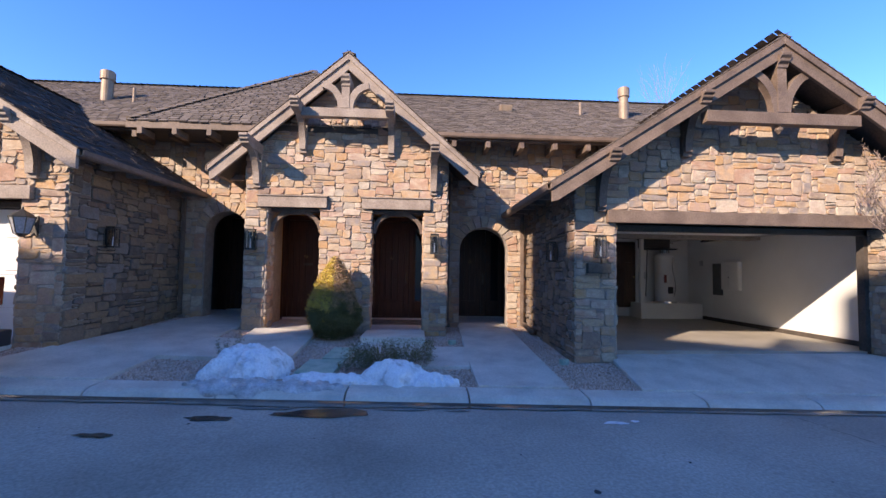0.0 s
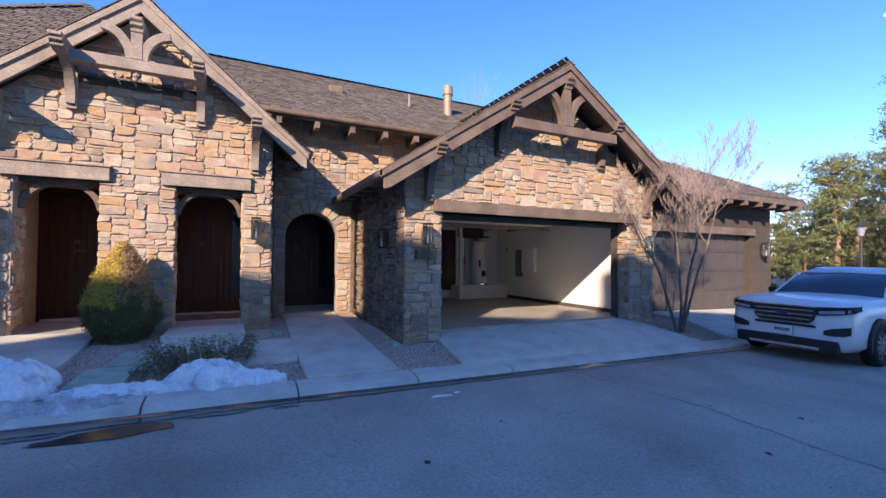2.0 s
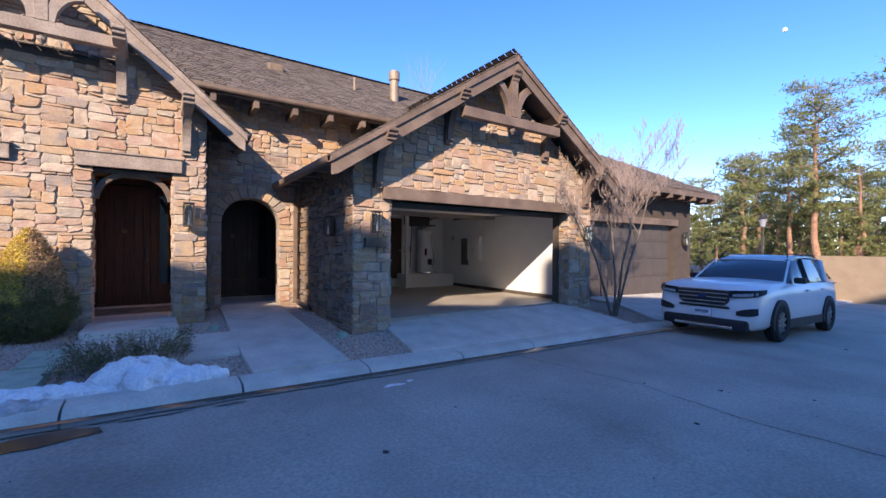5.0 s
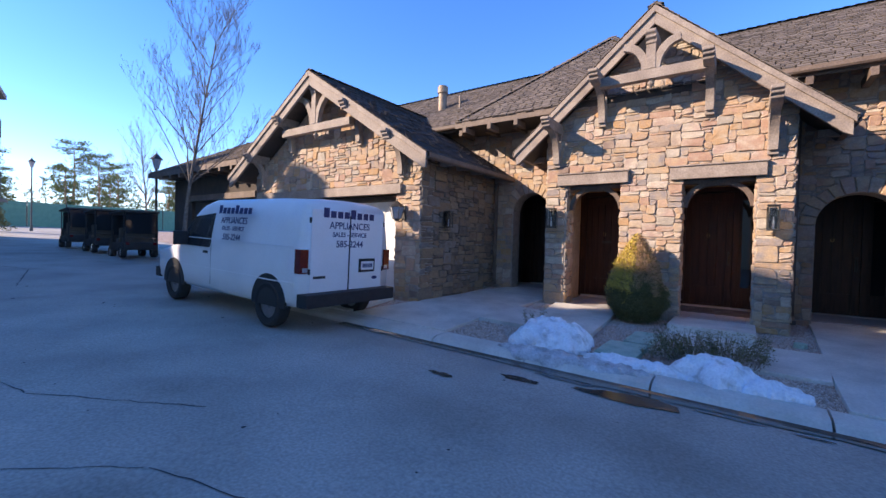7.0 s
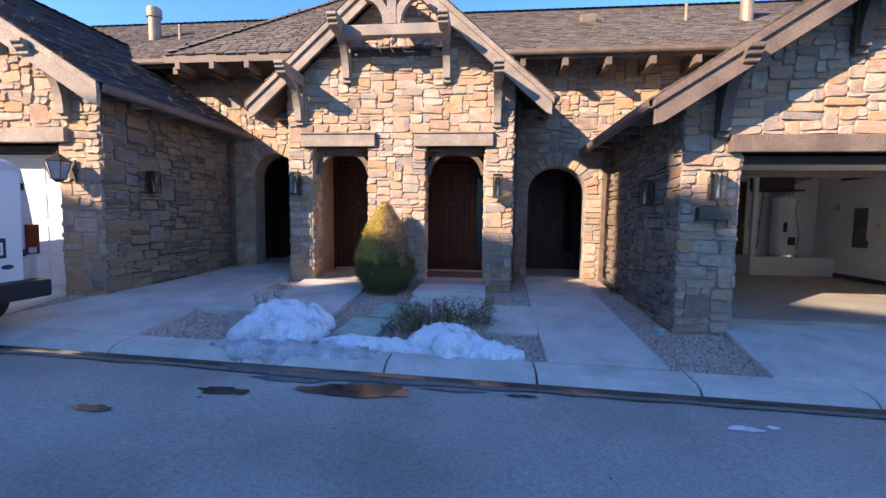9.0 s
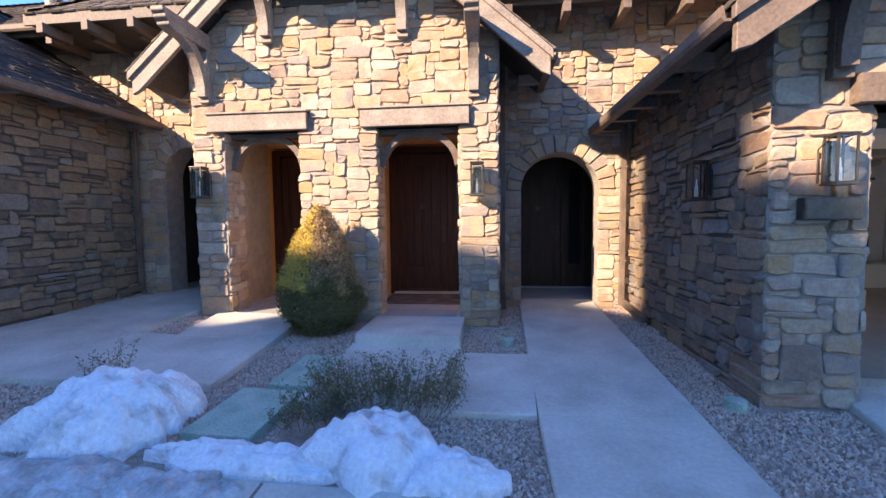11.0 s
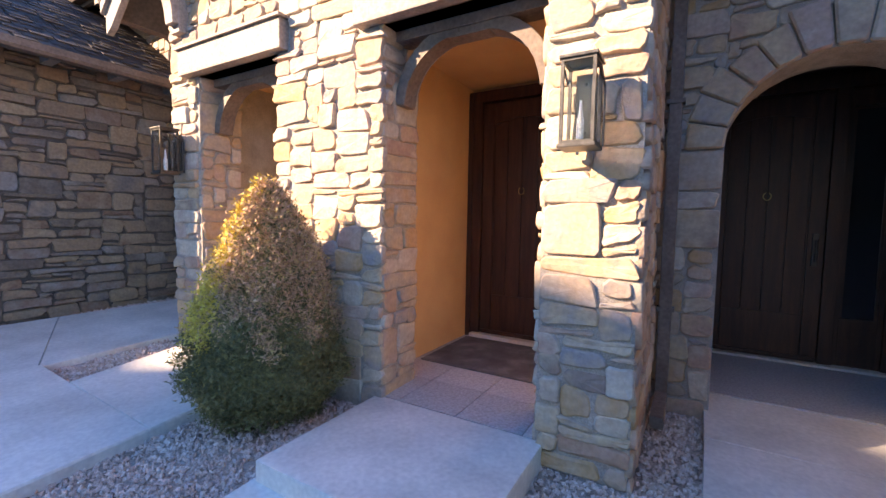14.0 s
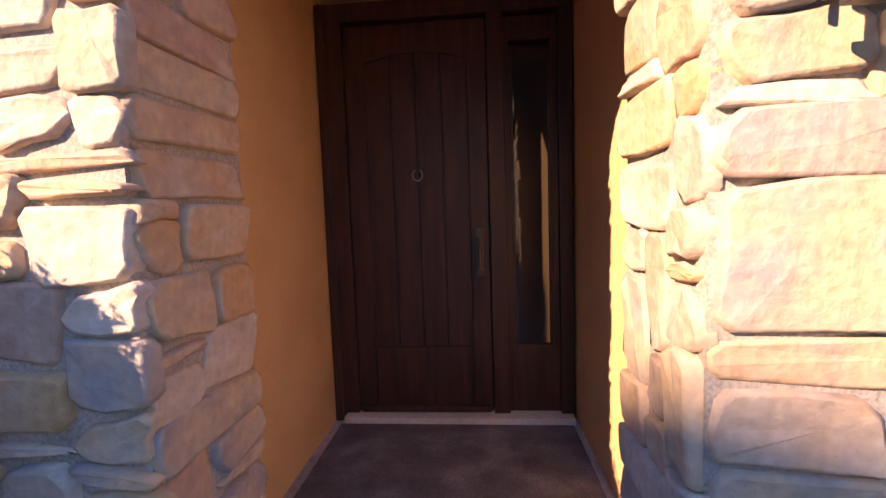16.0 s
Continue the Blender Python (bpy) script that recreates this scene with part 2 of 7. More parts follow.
# kerb and gutter, cast in lengths with open joints
kerb = empty("kerb", "pale concrete rolled kerb along the street", "kerb", kind="structure")
kx = -60.0
while kx < 34:
    step = 1.55 if -8 < kx < 12 else 4.0
    bm = bmesh.new()
    prof = [(0.04, -0.03), (0.10, -0.012), (0.15, 0.035), (0.22, 0.06), (0.50, 0.075), (0.50, -0.1), (0.04, -0.1)]
    rings = []
    n = 4
    for i in range(n + 1):
        x = kx + 0.012 + (step - 0.024) * i / n
        rings.append([bm.verts.new((x, kerb_y(x) + p[0], road_z(x) + p[1])) for p in prof])
    for i in range(n):
        for j in range(len(prof)):
            k = (j + 1) % len(prof)
            bm.faces.new((rings[i][j], rings[i + 1][j], rings[i + 1][k], rings[i][k]))
    bm.faces.new(rings[0])
    bm.faces.new(rings[-1][::-1])
    part("kerb_stone", bm, M_CONC, kerb)
    kx += step

# ---- stone walls ----
def stone_mesh(w, h, seed, deep):
    """One dressed stone in its own frame: width along x, height along z, face towards -y."""
    rnd = random.Random(seed)
    g = 0.006
    jit = lambda a: rnd.uniform(-a, a)
    c = min(0.016, min(w, h) * 0.16)
    corners = [(-w / 2 + g, -h / 2 + g), (w / 2 - g, -h / 2 + g), (w / 2 - g, h / 2 - g), (-w / 2 + g, h / 2 - g)]
    ring = []
    for i, (x, z) in enumerate(corners):
        x, z = x + jit(0.02), z + jit(0.017)
        sx, sz = (1 if x < 0 else -1), (1 if z < 0 else -1)
        cc = c * rnd.uniform(0.4, 1.9)
        pa, pb = (x + sx * cc, z), (x, z + sz * cc)
        ring += [pb, pa] if i in (0, 2) else [pa, pb]
    pts = []
    for i, p in enumerate(ring):
        q = ring[(i + 1) % len(ring)]
        pts.append(p)
        if math.hypot(q[0] - p[0], q[1] - p[1]) > 0.07:
            pts.append(((p[0] + q[0]) / 2 + jit(0.01), (p[1] + q[1]) / 2 + jit(0.01)))
    ring = pts
    n = len(ring)
    vs, fs = [], []
    tx, tz = jit(0.05), jit(0.06)
    for inset, y in ((0.0, 0.02), (0.001, -deep * 0.72), (0.009, -deep)):
        for x, z in ring:
            x2 = x - math.copysign(min(inset, abs(x) * 0.5), x)
            z2 = z - math.copysign(min(inset, abs(z) * 0.5), z)
            vs.append((x2, y + (jit(0.004) + tx * x + tz * z if inset else 0), z2))
    vs.append((jit(w * 0.15), -deep + jit(0.006), jit(h * 0.15)))
    for k in (0, 1):
        for i in range(n):
            j = (i + 1) % n
            fs.append((k * n + i, k * n + j, (k + 1) * n + j, (k + 1) * n + i))
    for i in range(n):
        fs.append((2 * n + i, 2 * n + (i + 1) % n, 3 * n))
    return vs, fs


CU, CV = 0.062, 0.056
STONES = {}


def base_stone(w, h, k, ledge=False):
    key = (w, h, k, ledge)
    if key not in STONES:
        vs, fs = stone_mesh(w * CU, h * CV, w * 100 + h * 10 + k + (5000 if ledge else 0), 0.018 + 0.008 * k if ledge else 0.013 + 0.006 * k)
        me = bpy.data.meshes.new("stone")
        me.from_pydata(vs, [], fs)
        me.materials.append(M_LEDGE if ledge else M_STONE)
        soften(me, fs)
        STONES[key] = (me, vs, fs)
    return STONES[key]


PENDING = []


def soften(me, faces):
    """Smooth only the rounded rims of the stones; their hewn faces stay flat."""
    for p, f in zip(me.polygons, faces):
        p.use_smooth = len(f) == 4


def stone_face(wall, m, width, height, inside, seed, near=None, ledge=False):
    """Plans random-coursed rubble over a wall face: m maps (u, 0, v) with the face towards -y. near picks which become single pieces."""
    rnd = random.Random(seed)
    nu, nv = int(width / CU + 0.5), int(height / CV + 0.5)
    fu, fv = width / (nu * CU), height / (nv * CV)
    free = [[inside((i + 0.5) * CU * fu, (j + 0.5) * CV * fv) for i in range(nu)] for j in range(nv)]
    out = []
    for j in range(nv):
        for i in range(nu):
            if not free[j][i]:
                continue
            r = rnd.random()
            if ledge:
                h = 1 if r < 0.34 else 2 if r < 0.78 else 3 if r < 0.95 else 4
                w = rnd.randint(3, 8) if h < 3 else rnd.randint(4, 7)
            elif r < 0.15:
                w, h = rnd.randint(2, 4), rnd.randint(1, 2)
            elif r < 0.52:
                w, h = rnd.randint(3, 7), 2
            elif r < 0.62:
                w, h = rnd.randint(4, 7), 1
            elif r < 0.86:
                w, h = rnd.randint(3, 6), 3
            elif r < 0.93:
                w, h = rnd.randint(2, 3), rnd.randint(2, 3)
            else:
                w, h = rnd.randint(4, 6), rnd.randint(4, 5)
            h = min(h, nv - j)
            a = 0
            while a < w and i + a < nu and free[j][i + a]:
                a += 1
            w2 = a
            if i + a < nu and free[j][i + a] is True and a == w:
                rest = 0
                while i + a + rest < nu and free[j][i + a + rest] and rest < 2:
                    rest += 1
                if rest == 1:
                    w2 = w + 1
            h2 = 1
            while h2 < h and all(free[j + h2][i + q] for q in range(w2)):
                h2 += 1
            for b in range(h2):
                for q in range(w2):
                    free[j + b][i + q] = False
            u, v = (i + w2 / 2) * CU * fu, (j + h2 / 2) * CV * fv
            out.append((u, v, w2, h2, rnd.randint(0, 3), rnd.random() < 0.5))
    out.sort(key=near or (lambda s: abs(s[1] - 1.6)))
    PENDING.append((wall, m, out, fu, fv, ledge))


def lay_stones():
    """Sets the planned stones: singly up to 300 a wall, the rest as joined masonry."""
    count = {}
    rest = {}
    for wall, m, out, fu, fv, ledge in PENDING:
        for u, v, w, h, k, flip in out:
            me, vs, fs = base_stone(w, h, k, ledge)
            t = m @ Matrix.Translation((u, 0, v)) @ Matrix.Diagonal((fu, 1, fv, 1))
            if flip:
                t = t @ pose(0, 0, 0, 0, 180, 0)
            if count.get(wall, 0) < 300:
                count[wall] = count.get(wall, 0) + 1
                ob = new("stone", me)
                ob.parent = wall
                ob.matrix_basis = t
            else:
                rv, rf = rest.setdefault((wall, ledge), ([], []))
                o = len(rv)
                rv.extend([tuple(t @ Vector(p)) for p in vs])
                rf.extend([tuple(i + o for i in f) for f in fs])
    for (wall, ledge), (rv, rf) in rest.items():
        ob = pydata("stonework", rv, rf, M_LEDGE_J if ledge else M_STONE_J, wall)
        soften(ob.data, rf)
        tagged(ob, "joined rubble stonework", kind="stuff")


def face_front(x, y, z):
    return pose(x, y, z)


def face_east(x, y, z):
    return pose(x, y, z, 0, 0, 90)


def face_west(x, y, z):
    return pose(x, y, z, 0, 0, -90)


def wall(name, polys, label, mat=M_MORTAR):
    """A wall of prisms: (polygon, axis, from, to)."""
    bm = bmesh.new()
    for p in polys:
        prism(bm, *p)
    return tagged(part(name, bm, mat), label, "wall", kind="structure")


def rect(a, b, c, d):
    return [(a, c), (b, c), (b, d), (a, d)]


def arch_poly(x0, x1, zs, ztop, zb, xa, xb, zt):
    """Wall outline from xa to xb and zb to zt round an arched opening."""
    cx, r, hgt = (x0 + x1) / 2, (x1 - x0) / 2, ztop - zs
    arc = [(cx - r * math.cos(math.pi * i / 16), zs + hgt * math.sin(math.pi * i / 16)) for i in range(17)]
    return [(xa, zb), (x0, zb)] + arc + [(x1, zb), (xb, zb), (xb, zt), (xa, zt)]


def voussoirs(wall_ob, x0, x1, zs, ztop, y, n, seed):
    """Wedge stones round an arch, each its own piece."""
    rnd = random.Random(seed)
    cx, r, hgt = (x0 + x1) / 2, (x1 - x0) / 2, ztop - zs
    for i in range(n):
        a0, a1 = math.pi * (i + 0.04) / n, math.pi * (i + 0.96) / n
        d = 0.24 + rnd.uniform(-0.03, 0.05)
        deep = rnd.uniform(0.03, 0.05)
        pts = []
        for a, k in ((a0, 0), (a1, 0), (a1, d), (a0, d)):
            pts.append((cx - (r + k + 0.005) * math.cos(a), zs + (hgt + k + 0.005) * math.sin(a)))
        bm = prismed(pts, "y", y + 0.02, y - deep)
        bmesh.ops.bevel(bm, geom=[e for e in bm.edges], offset=0.012, segments=1, affect="EDGES")
        part("stone", bm, M_STONE, wall_ob)


EY = 9.03           # entry wall face
RY = 10.1           # recessed wall face
GY = 6.95           # garage wall faces
AX0, AX1, BX0, BX1 = -3.23, -2.12, -1.06, 0.07
EX0, EX1 = -3.69, 0.57
EAX, EAZ, ESL = -1.57, 6.15, 0.887       # entry gable: ridge x, ridge z at the fascia, slope
GAX, GAZ, GSL = 5.88, 5.53, 0.652        # east garage gable
LAX, LAZ, LSL = -8.7, 5.64, 0.635        # west garage gable
LINT0, LINT1 = 2.9, 3.13


def under(ax, az, sl, x, drop=0.3):
    return az - drop - sl * abs(x - ax)


# entry block
top = lambda x: under(EAX, EAZ, ESL, x, 0.26)
w_entry = wall("wall_entry", [
    (rect(EX0, AX0, 0.05, 3.2), "y", EY, EY + 0.42),
    (rect(AX1, BX0, 0.05, 3.2), "y", EY, EY + 0.42),
    (rect(BX1, EX1, 0.05, 3.2), "y", EY, EY + 0.42),
    ([(EX0, 3.2), (AX0, 3.2), (AX0, LINT0), (AX1, LINT0), (AX1, 3.2), (BX0, 3.2), (BX0, LINT0), (BX1, LINT0), (BX1, 3.2), (EX1, 3.2), (EX1, top(EX1)), (EAX, top(EAX)), (EX0, top(EX0))], "y", EY, EY + 0.42),
], "tan and gold rubble stone gable wall of the entry")


def in_entry(u, v):
    x, z = EX0 + u, 0.2 + v
    if z > top(x) - 0.02:
        return False
    for a, b in ((AX0, AX1), (BX0, BX1)):
        if a < x < b and z < LINT1:
            return False
        if a - 0.2 < x < b + 0.14 and LINT0 < z < LINT1:
            return False
    return True


stone_face(w_entry, face_front(EX0, EY, 0.2), EX1 - EX0, 5.3, in_entry, 1, lambda s: abs(s[1] - 1.4) + abs(s[0] - 3.6) * 0.6)
for k, (x, fn, y0) in enumerate([(AX0, face_east, EY), (BX0, face_east, EY), (AX1, face_west, EY + 0.42), (BX1, face_west, EY + 0.42)]):
    wl = wall("wall_jamb_" + str(k + 1), [(rect(x - 0.04, x, 0.2, LINT0) if fn is face_east else rect(x, x + 0.04, 0.2, LINT0), "y", EY + 0.02, EY + 0.4)], "stone-faced side of the porch opening")
    wl.location.x = 0.002 if fn is face_east else -0.002
    stone_face(wl, fn(x, y0, 0.2), 0.42, 2.7, lambda u, v: True, 20 + k)
# flanks of the entry block
w_ee = wall("wall_entry_east", [(rect(EY + 0.42, RY, 0.1, 4.6), "x", EX1 - 0.3, EX1)], "shaded stone flank of the entry block")
stone_face(w_ee, face_east(EX1, EY, 0.15), RY - EY, 3.9, lambda u, v: True, 31)
w_ew = wall("wall_entry_west", [(rect(EY + 0.42, RY, 0.1, 4.6), "x", EX0, EX0 + 0.3)], "shaded stone flank of the entry block")
stone_face(w_ew, face_west(EX0, RY, 0.15), RY - EY, 3.9, lambda u, v: True, 32)
# recessed walls with arches
C0, C1, CS, CT = 0.95, 2.12, 2.1, 2.66
L0, L1, LS, LT = -5.02, -4.02, 2.4, 2.92
w_rc = wall("wall_recess_east", [(arch_poly(C0, C1, CS, CT, 0.1, EX1 - 0.3, 2.9, 4.95), "y", RY, RY + 0.4)], "stone wall with an arched passage, half in shade")
w_rl = wall("wall_recess_west", [(arch_poly(L0, L1, LS, LT, 0.1, -5.9, EX0 + 0.3, 4.95), "y", RY, RY + 0.4)], "stone wall with an arched passage in shade")
voussoirs(w_rc, C0, C1, CS, CT, RY, 13, 3)
voussoirs(w_rl, L0, L1, LS, LT, RY, 13, 4)


def beside_arch(x0, x1, zs, zt, ox, oz):
    cx, r, hgt = (x0 + x1) / 2, (x1 - x0) / 2, zt - zs

    def test(u, v):
        x, z = ox + u, oz + v
        if z < zs:
            return not x0 < x < x1
        return ((x - cx) / (r + 0.22)) ** 2 + ((z - zs) / (hgt + 0.22)) ** 2 > 1
    return test


stone_face(w_rc, face_front(EX1, RY, 0.2), 2.6 - EX1, 4.6, beside_arch(C0, C1, CS, CT, EX1, 0.2), 5)
stone_face(w_rl, face_front(-5.6, RY, 0.2), EX0 + 5.6, 4.6, beside_arch(L0, L1, LS, LT, -5.6, 0.2), 6)
w_up = wall("wall_upper_west", [(rect(-14, -5.9, 2.5, 4.95), "y", RY, RY + 0.4)], "upper stone wall above the garage roof")
stone_face(w_up, face_front(-9, RY, 3.0), 3.4, 1.8, lambda u, v: True, 7)
w_ue = wall("wall_upper_east", [(rect(2.9, 14, 2.5, 4.95), "y", RY + 0.01, RY + 0.4)], "upper stone wall behind the garage roof")
stone_face(w_ue, face_front(2.6, RY, 2.8), 3.2, 2.0, lambda u, v: True, 8)


# garages
def garage(tag, x0, x1, o0, o1, ax, az, sl, side, seed, zb, zo):
    tp = lambda x: under(ax, az, sl, x, 0.3)
    front = wall("wall_garage_" + tag, [
        (rect(x0, o0, zb - 0.2, zo), "y", GY, GY + 0.45), (rect(o1, x1, zb - 0.2, zo), "y", GY, GY + 0.45),
        ([(x0, zo), (x1, zo), (x1, tp(x1)), (ax, tp(ax)), (x0, tp(x0))], "y", GY, GY + 0.45)],
        "tan rubble stone garage front under a timbered gable")

    def test(u, v):
        x, z = x0 + u, zb + v
        if z > tp(x) - 0.02:
            return False
        if o0 < x < o1 and z < zo + 0.22:
            return False
        return not (o0 - 0.2 < x < o1 + 0.2 and zo - 0.02 < z < zo + 0.2)
    stone_face(front, face_front(x0, GY, zb), x1 - x0, 5.2 - zb, test, seed)
    ws = wall("wall_garage_" + tag + "_side", [(rect(GY + 0.45, RY + 0.4, zb - 0.2, 3.2), "x", *((x0, x0 + 0.35) if side < 0 else (x1 - 0.35, x1)))], "ledge stone side wall of the garage, colours darkened for its open shade", M_RAKED)
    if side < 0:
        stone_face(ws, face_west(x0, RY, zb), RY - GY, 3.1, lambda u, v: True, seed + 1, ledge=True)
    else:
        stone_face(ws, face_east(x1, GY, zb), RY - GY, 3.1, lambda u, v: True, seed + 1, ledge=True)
    for k, (x, fn, y0) in enumerate([(o0, face_east, GY), (o1, face_west, GY + 0.45)]):
        wj = wall("wall_garage_" + tag + "_jamb_" + str(k + 1), [(rect(x - 0.03, x, zb, zo) if fn is face_east else rect(x, x + 0.03, zb, zo), "y", GY + 0.02, GY + 0.43)], "stone return of the garage opening")
        wj.location.x = 0.002 if fn is face_east else -0.002
        stone_face(wj, fn(x, y0, zb), 0.45, zo - zb, lambda u, v: True, seed + 3 + k)
    ln = part("beam", boxed((o0 - 0.17, GY - 0.1, zo), (o1 + 0.2, GY + 0.3, zo + 0.21), 0.012), M_WOODL if tag == "west" else M_WOOD)
    tagged(ln, "long timber lintel over the garage opening", "lintel", "lintels over the openings")
    hd = part("trim_header_" + tag, boxed((o0 + 0.03, GY + 0.3, zo - 0.10), (o1 - 0.03, GY + 0.42, zo + 0.01)), M_SOFFIT)
    tagged(hd, "dark header board of the garage opening", "trim", kind="structure")


garage("east", 2.6, 9.0, 3.31, 8.2, GAX, GAZ, GSL, -1, 40, 0.12, 2.47)
garage("west", -11.8, -5.6, -11.2, -6.3, LAX, LAZ, LSL, 1, 50, 0.3, 2.64)
for k, (a, b) in enumerate(((AX0, AX1), (BX0, BX1))):
    ln = part("beam", boxed((a - 0.19, EY - 0.09, LINT0), (b + 0.13, EY + 0.3, LINT1), 0.012), M_WOODL)
    tagged(ln, "weathered grey-brown timber lintel over a porch opening", "lintel", "lintels over the openings")
    part("cap_moulding", boxed((a - 0.21, EY - 0.115, LINT1), (b + 0.15, EY + 0.02, LINT1 + 0.025), 0.006), M_WOODL, ln)


# ---- roofs ----
def shingles(name, o, u, v, width, length, inside, seed, parent, mat=M_SHINGLE, lift=(0.014, 0.03)):
    """Courses of single tabs over a roof plane: o corner at the eave, u along it, v up the slope."""
    rnd = random.Random(seed)
    o, u, v = Vector(o), Vector(u).normalized(), Vector(v).normalized()
    n = u.cross(v).normalized()
    if n.z < 0:
        n = -n
    vs, fs = [], []
    ex, tw = 0.14, 0.21
    rows = int(length / ex) + 1
    for r in range(rows):
        s = -tw * (0.5 * (r % 2) + 0.12 * rnd.random())
        while s < width:
            w = tw * rnd.uniform(0.92, 1.08)
            a, b = max(0, s), min(width, s + w - 0.026)
            s += w
            if b - a < 0.03 or not inside((a + b) / 2, (r + 0.5) * ex):
                continue
            lo, hi = r * ex - 0.03 * rnd.random(), (r + 1) * ex + 0.03
            th = rnd.uniform(*lift)
            k = len(vs)
            for (p, q, h) in ((a, lo, th), (b, lo, th), (b, hi, 0.006), (a, hi, 0.006), (a, lo, 0), (b, lo, 0)):
                vs.append(tuple(o + u * p + v * q + n * h))
            fs += [(k, k + 1, k + 2, k + 3), (k, k + 4, k + 5, k + 1), (k, k + 3, k + 4), (k + 1, k + 5, k + 2)]
    ob = pydata(name, vs, fs, mat, parent)
    return tagged(ob, "courses of grey-brown shingles", kind="stuff")


def gable_roof(name, ax, az, sl, half, y0, y1, wood, label, tag):
    """Twin-slope roof with boarded soffit, double rake boards and gutters."""
    root = tagged(new("roof_" + name), label, "roof", kind="structure")
    th = 0.14
    run = math.hypot(1, sl)
    for s in (-1, 1):
        e = ax + s * half
        ez = az - sl * half
        dz = th * run
        part("roof_deck", prismed([(ax, az - 0.02), (e, ez - 0.02), (e, ez - dz * 0.7), (ax, az - dz * 0.7)], "y", y0 + 0.06, y1), M_SOFFIT, root)
        # rake boards, a wide one and a proud upper strip
        part("rake_board", prismed([(ax, az - 0.04), (e + s * 0.02, ez - 0.05), (e + s * 0.02, ez - 0.05 - 0.27), (e - s * 0.08, ez - 0.36 + sl * 0.1), (ax, az - 0.04 - 0.30)], "y", y0, y0 + 0.06, 0.006), wood, root)
        part("rake_trim", prismed([(ax, az - 0.0), (e + s * 0.05, ez - 0.02), (e + s * 0.05, ez - 0.13), (ax, az - 0.13)], "y", y0 - 0.035, y0 + 0.02, 0.005), wood, root)
        u = Vector((0, 1, 0))
        v = Vector((-s, 0, sl))
        shingles("shingles", (e + s * 0.06, y0 - 0.04, ez - 0.05 + 0.02), u, v, y1 - y0, math.hypot(half + 0.05, sl * half) + 0.02, lambda a, b: True, 70 + s, root, M_SHADED_SHINGLE if name == "garage_west" else M_SHINGLE, (0.008, 0.03) if name == "garage_west" else (0.014, 0.03))
        gut = bmesh.new()
        gp = [(0, 0), (0.10, 0.0), (0.12, 0.03), (0.12, 0.10), (0.105, 0.10), (0.09, 0.02), (0.012, 0.015), (0.012, 0.1), (0, 0.1)]
        prism(gut, [(e + s * (p[0] - 0.01), ez - 0.13 + p[1]) for p in gp], "y", y0 + 0.02, y1)
        part("gutter", gut, M_WOOD, root)
        yy = y0 + 0.9
        while yy < y1 - 0.2:
            part("rafter_tail", boxed((min(e, e - s * 0.3), yy, -0.15), (max(e, e - s * 0.3), yy + 0.1, -0.02), 0.008, Matrix.Translation((0, 0, ez + 0.02))), wood, root)
            yy += 0.62
    return root


r_e = gable_roof("entry", EAX, EAZ, ESL, 2.75, 8.75, 12.6, M_WOODL, "steep shingled gable roof over the entry", "e")
r_ge = gable_roof("garage_east", GAX, GAZ, GSL, 3.82, 6.4, 11.5, M_WOOD, "shingled gable roof over the open garage", "g")
r_gw = gable_roof("garage_west", LAX, LAZ, LSL, 3.6, 6.4, 11.5, M_WOODL, "shingled gable roof over the white-doored garage, shingles darkened for shade", "w")


def truss(ax, az, sl, y, tie0, tie1, x0, x1, wood, group):
    """Open decorative gable truss: tie beam, king post with stepped head, two curved struts and a pendant."""
    root = empty("gable_truss", "brown-stained timber truss in the gable", "truss", pose(ax, y, tie0), "gable trusses")
    h = tie1 - tie0
    part("tie_beam", boxed((x0 - ax, 0, 0), (x1 - ax, 0.16, h), 0.012), wood, root)
    ht = az - tie0 - 0.28
    part("king_post", boxed((-0.08, -0.01, h), (0.08, 0.15, ht), 0.01), wood, root)
    zt = ht
    prof = [(-0.12, zt), (-0.12, zt - 0.05), (-0.08, zt - 0.09), (-0.08, zt - 0.13), (-0.03, zt - 0.17), (-0.03, zt - 0.22), (0.1, zt - 0.28), (0.45, zt - 0.28), (0.45, zt)]
    part("ridge_beam", prismed(prof, "x", -0.09, 0.09, 0.008), wood, root)
    for s in (-1, 1):
        R = ht - h - 0.05
        pts = [(s * (0.09 + 0.62 * R * (1 - math.cos(a * math.pi / 16))), h + 0.0 + 0.78 * R * math.sin(a * math.pi / 16)) for a in range(0, 9)]
        part("curved_strut", prismed(band(pts, 0.13), "y", 0.0, 0.12, 0.006), wood, root)
    bm = bmesh.new()
    for z0, z1, a, b in ((0.0, -0.05, 0.05, 0.035), (-0.05, -0.09, 0.06, 0.06), (-0.09, -0.15, 0.055, 0.015)):
        cyl(bm, (0, 0.08, z1), (0, 0.08, z0), b, a, 10)
    part("pendant", bm, wood, root)
    return root


truss(EAX, EAZ - 0.32, ESL, 8.48, 4.70, 4.88, -2.46, -0.68, M_WOODL, "e")
truss(GAX, GAZ, GSL, 6.45, 4.10, 4.29, 4.6, 7.25, M_WOOD, "g")
truss(LAX, LAZ, LSL, 6.55, 4.22, 4.40, -9.98, -7.42, M_WOODL, "w")


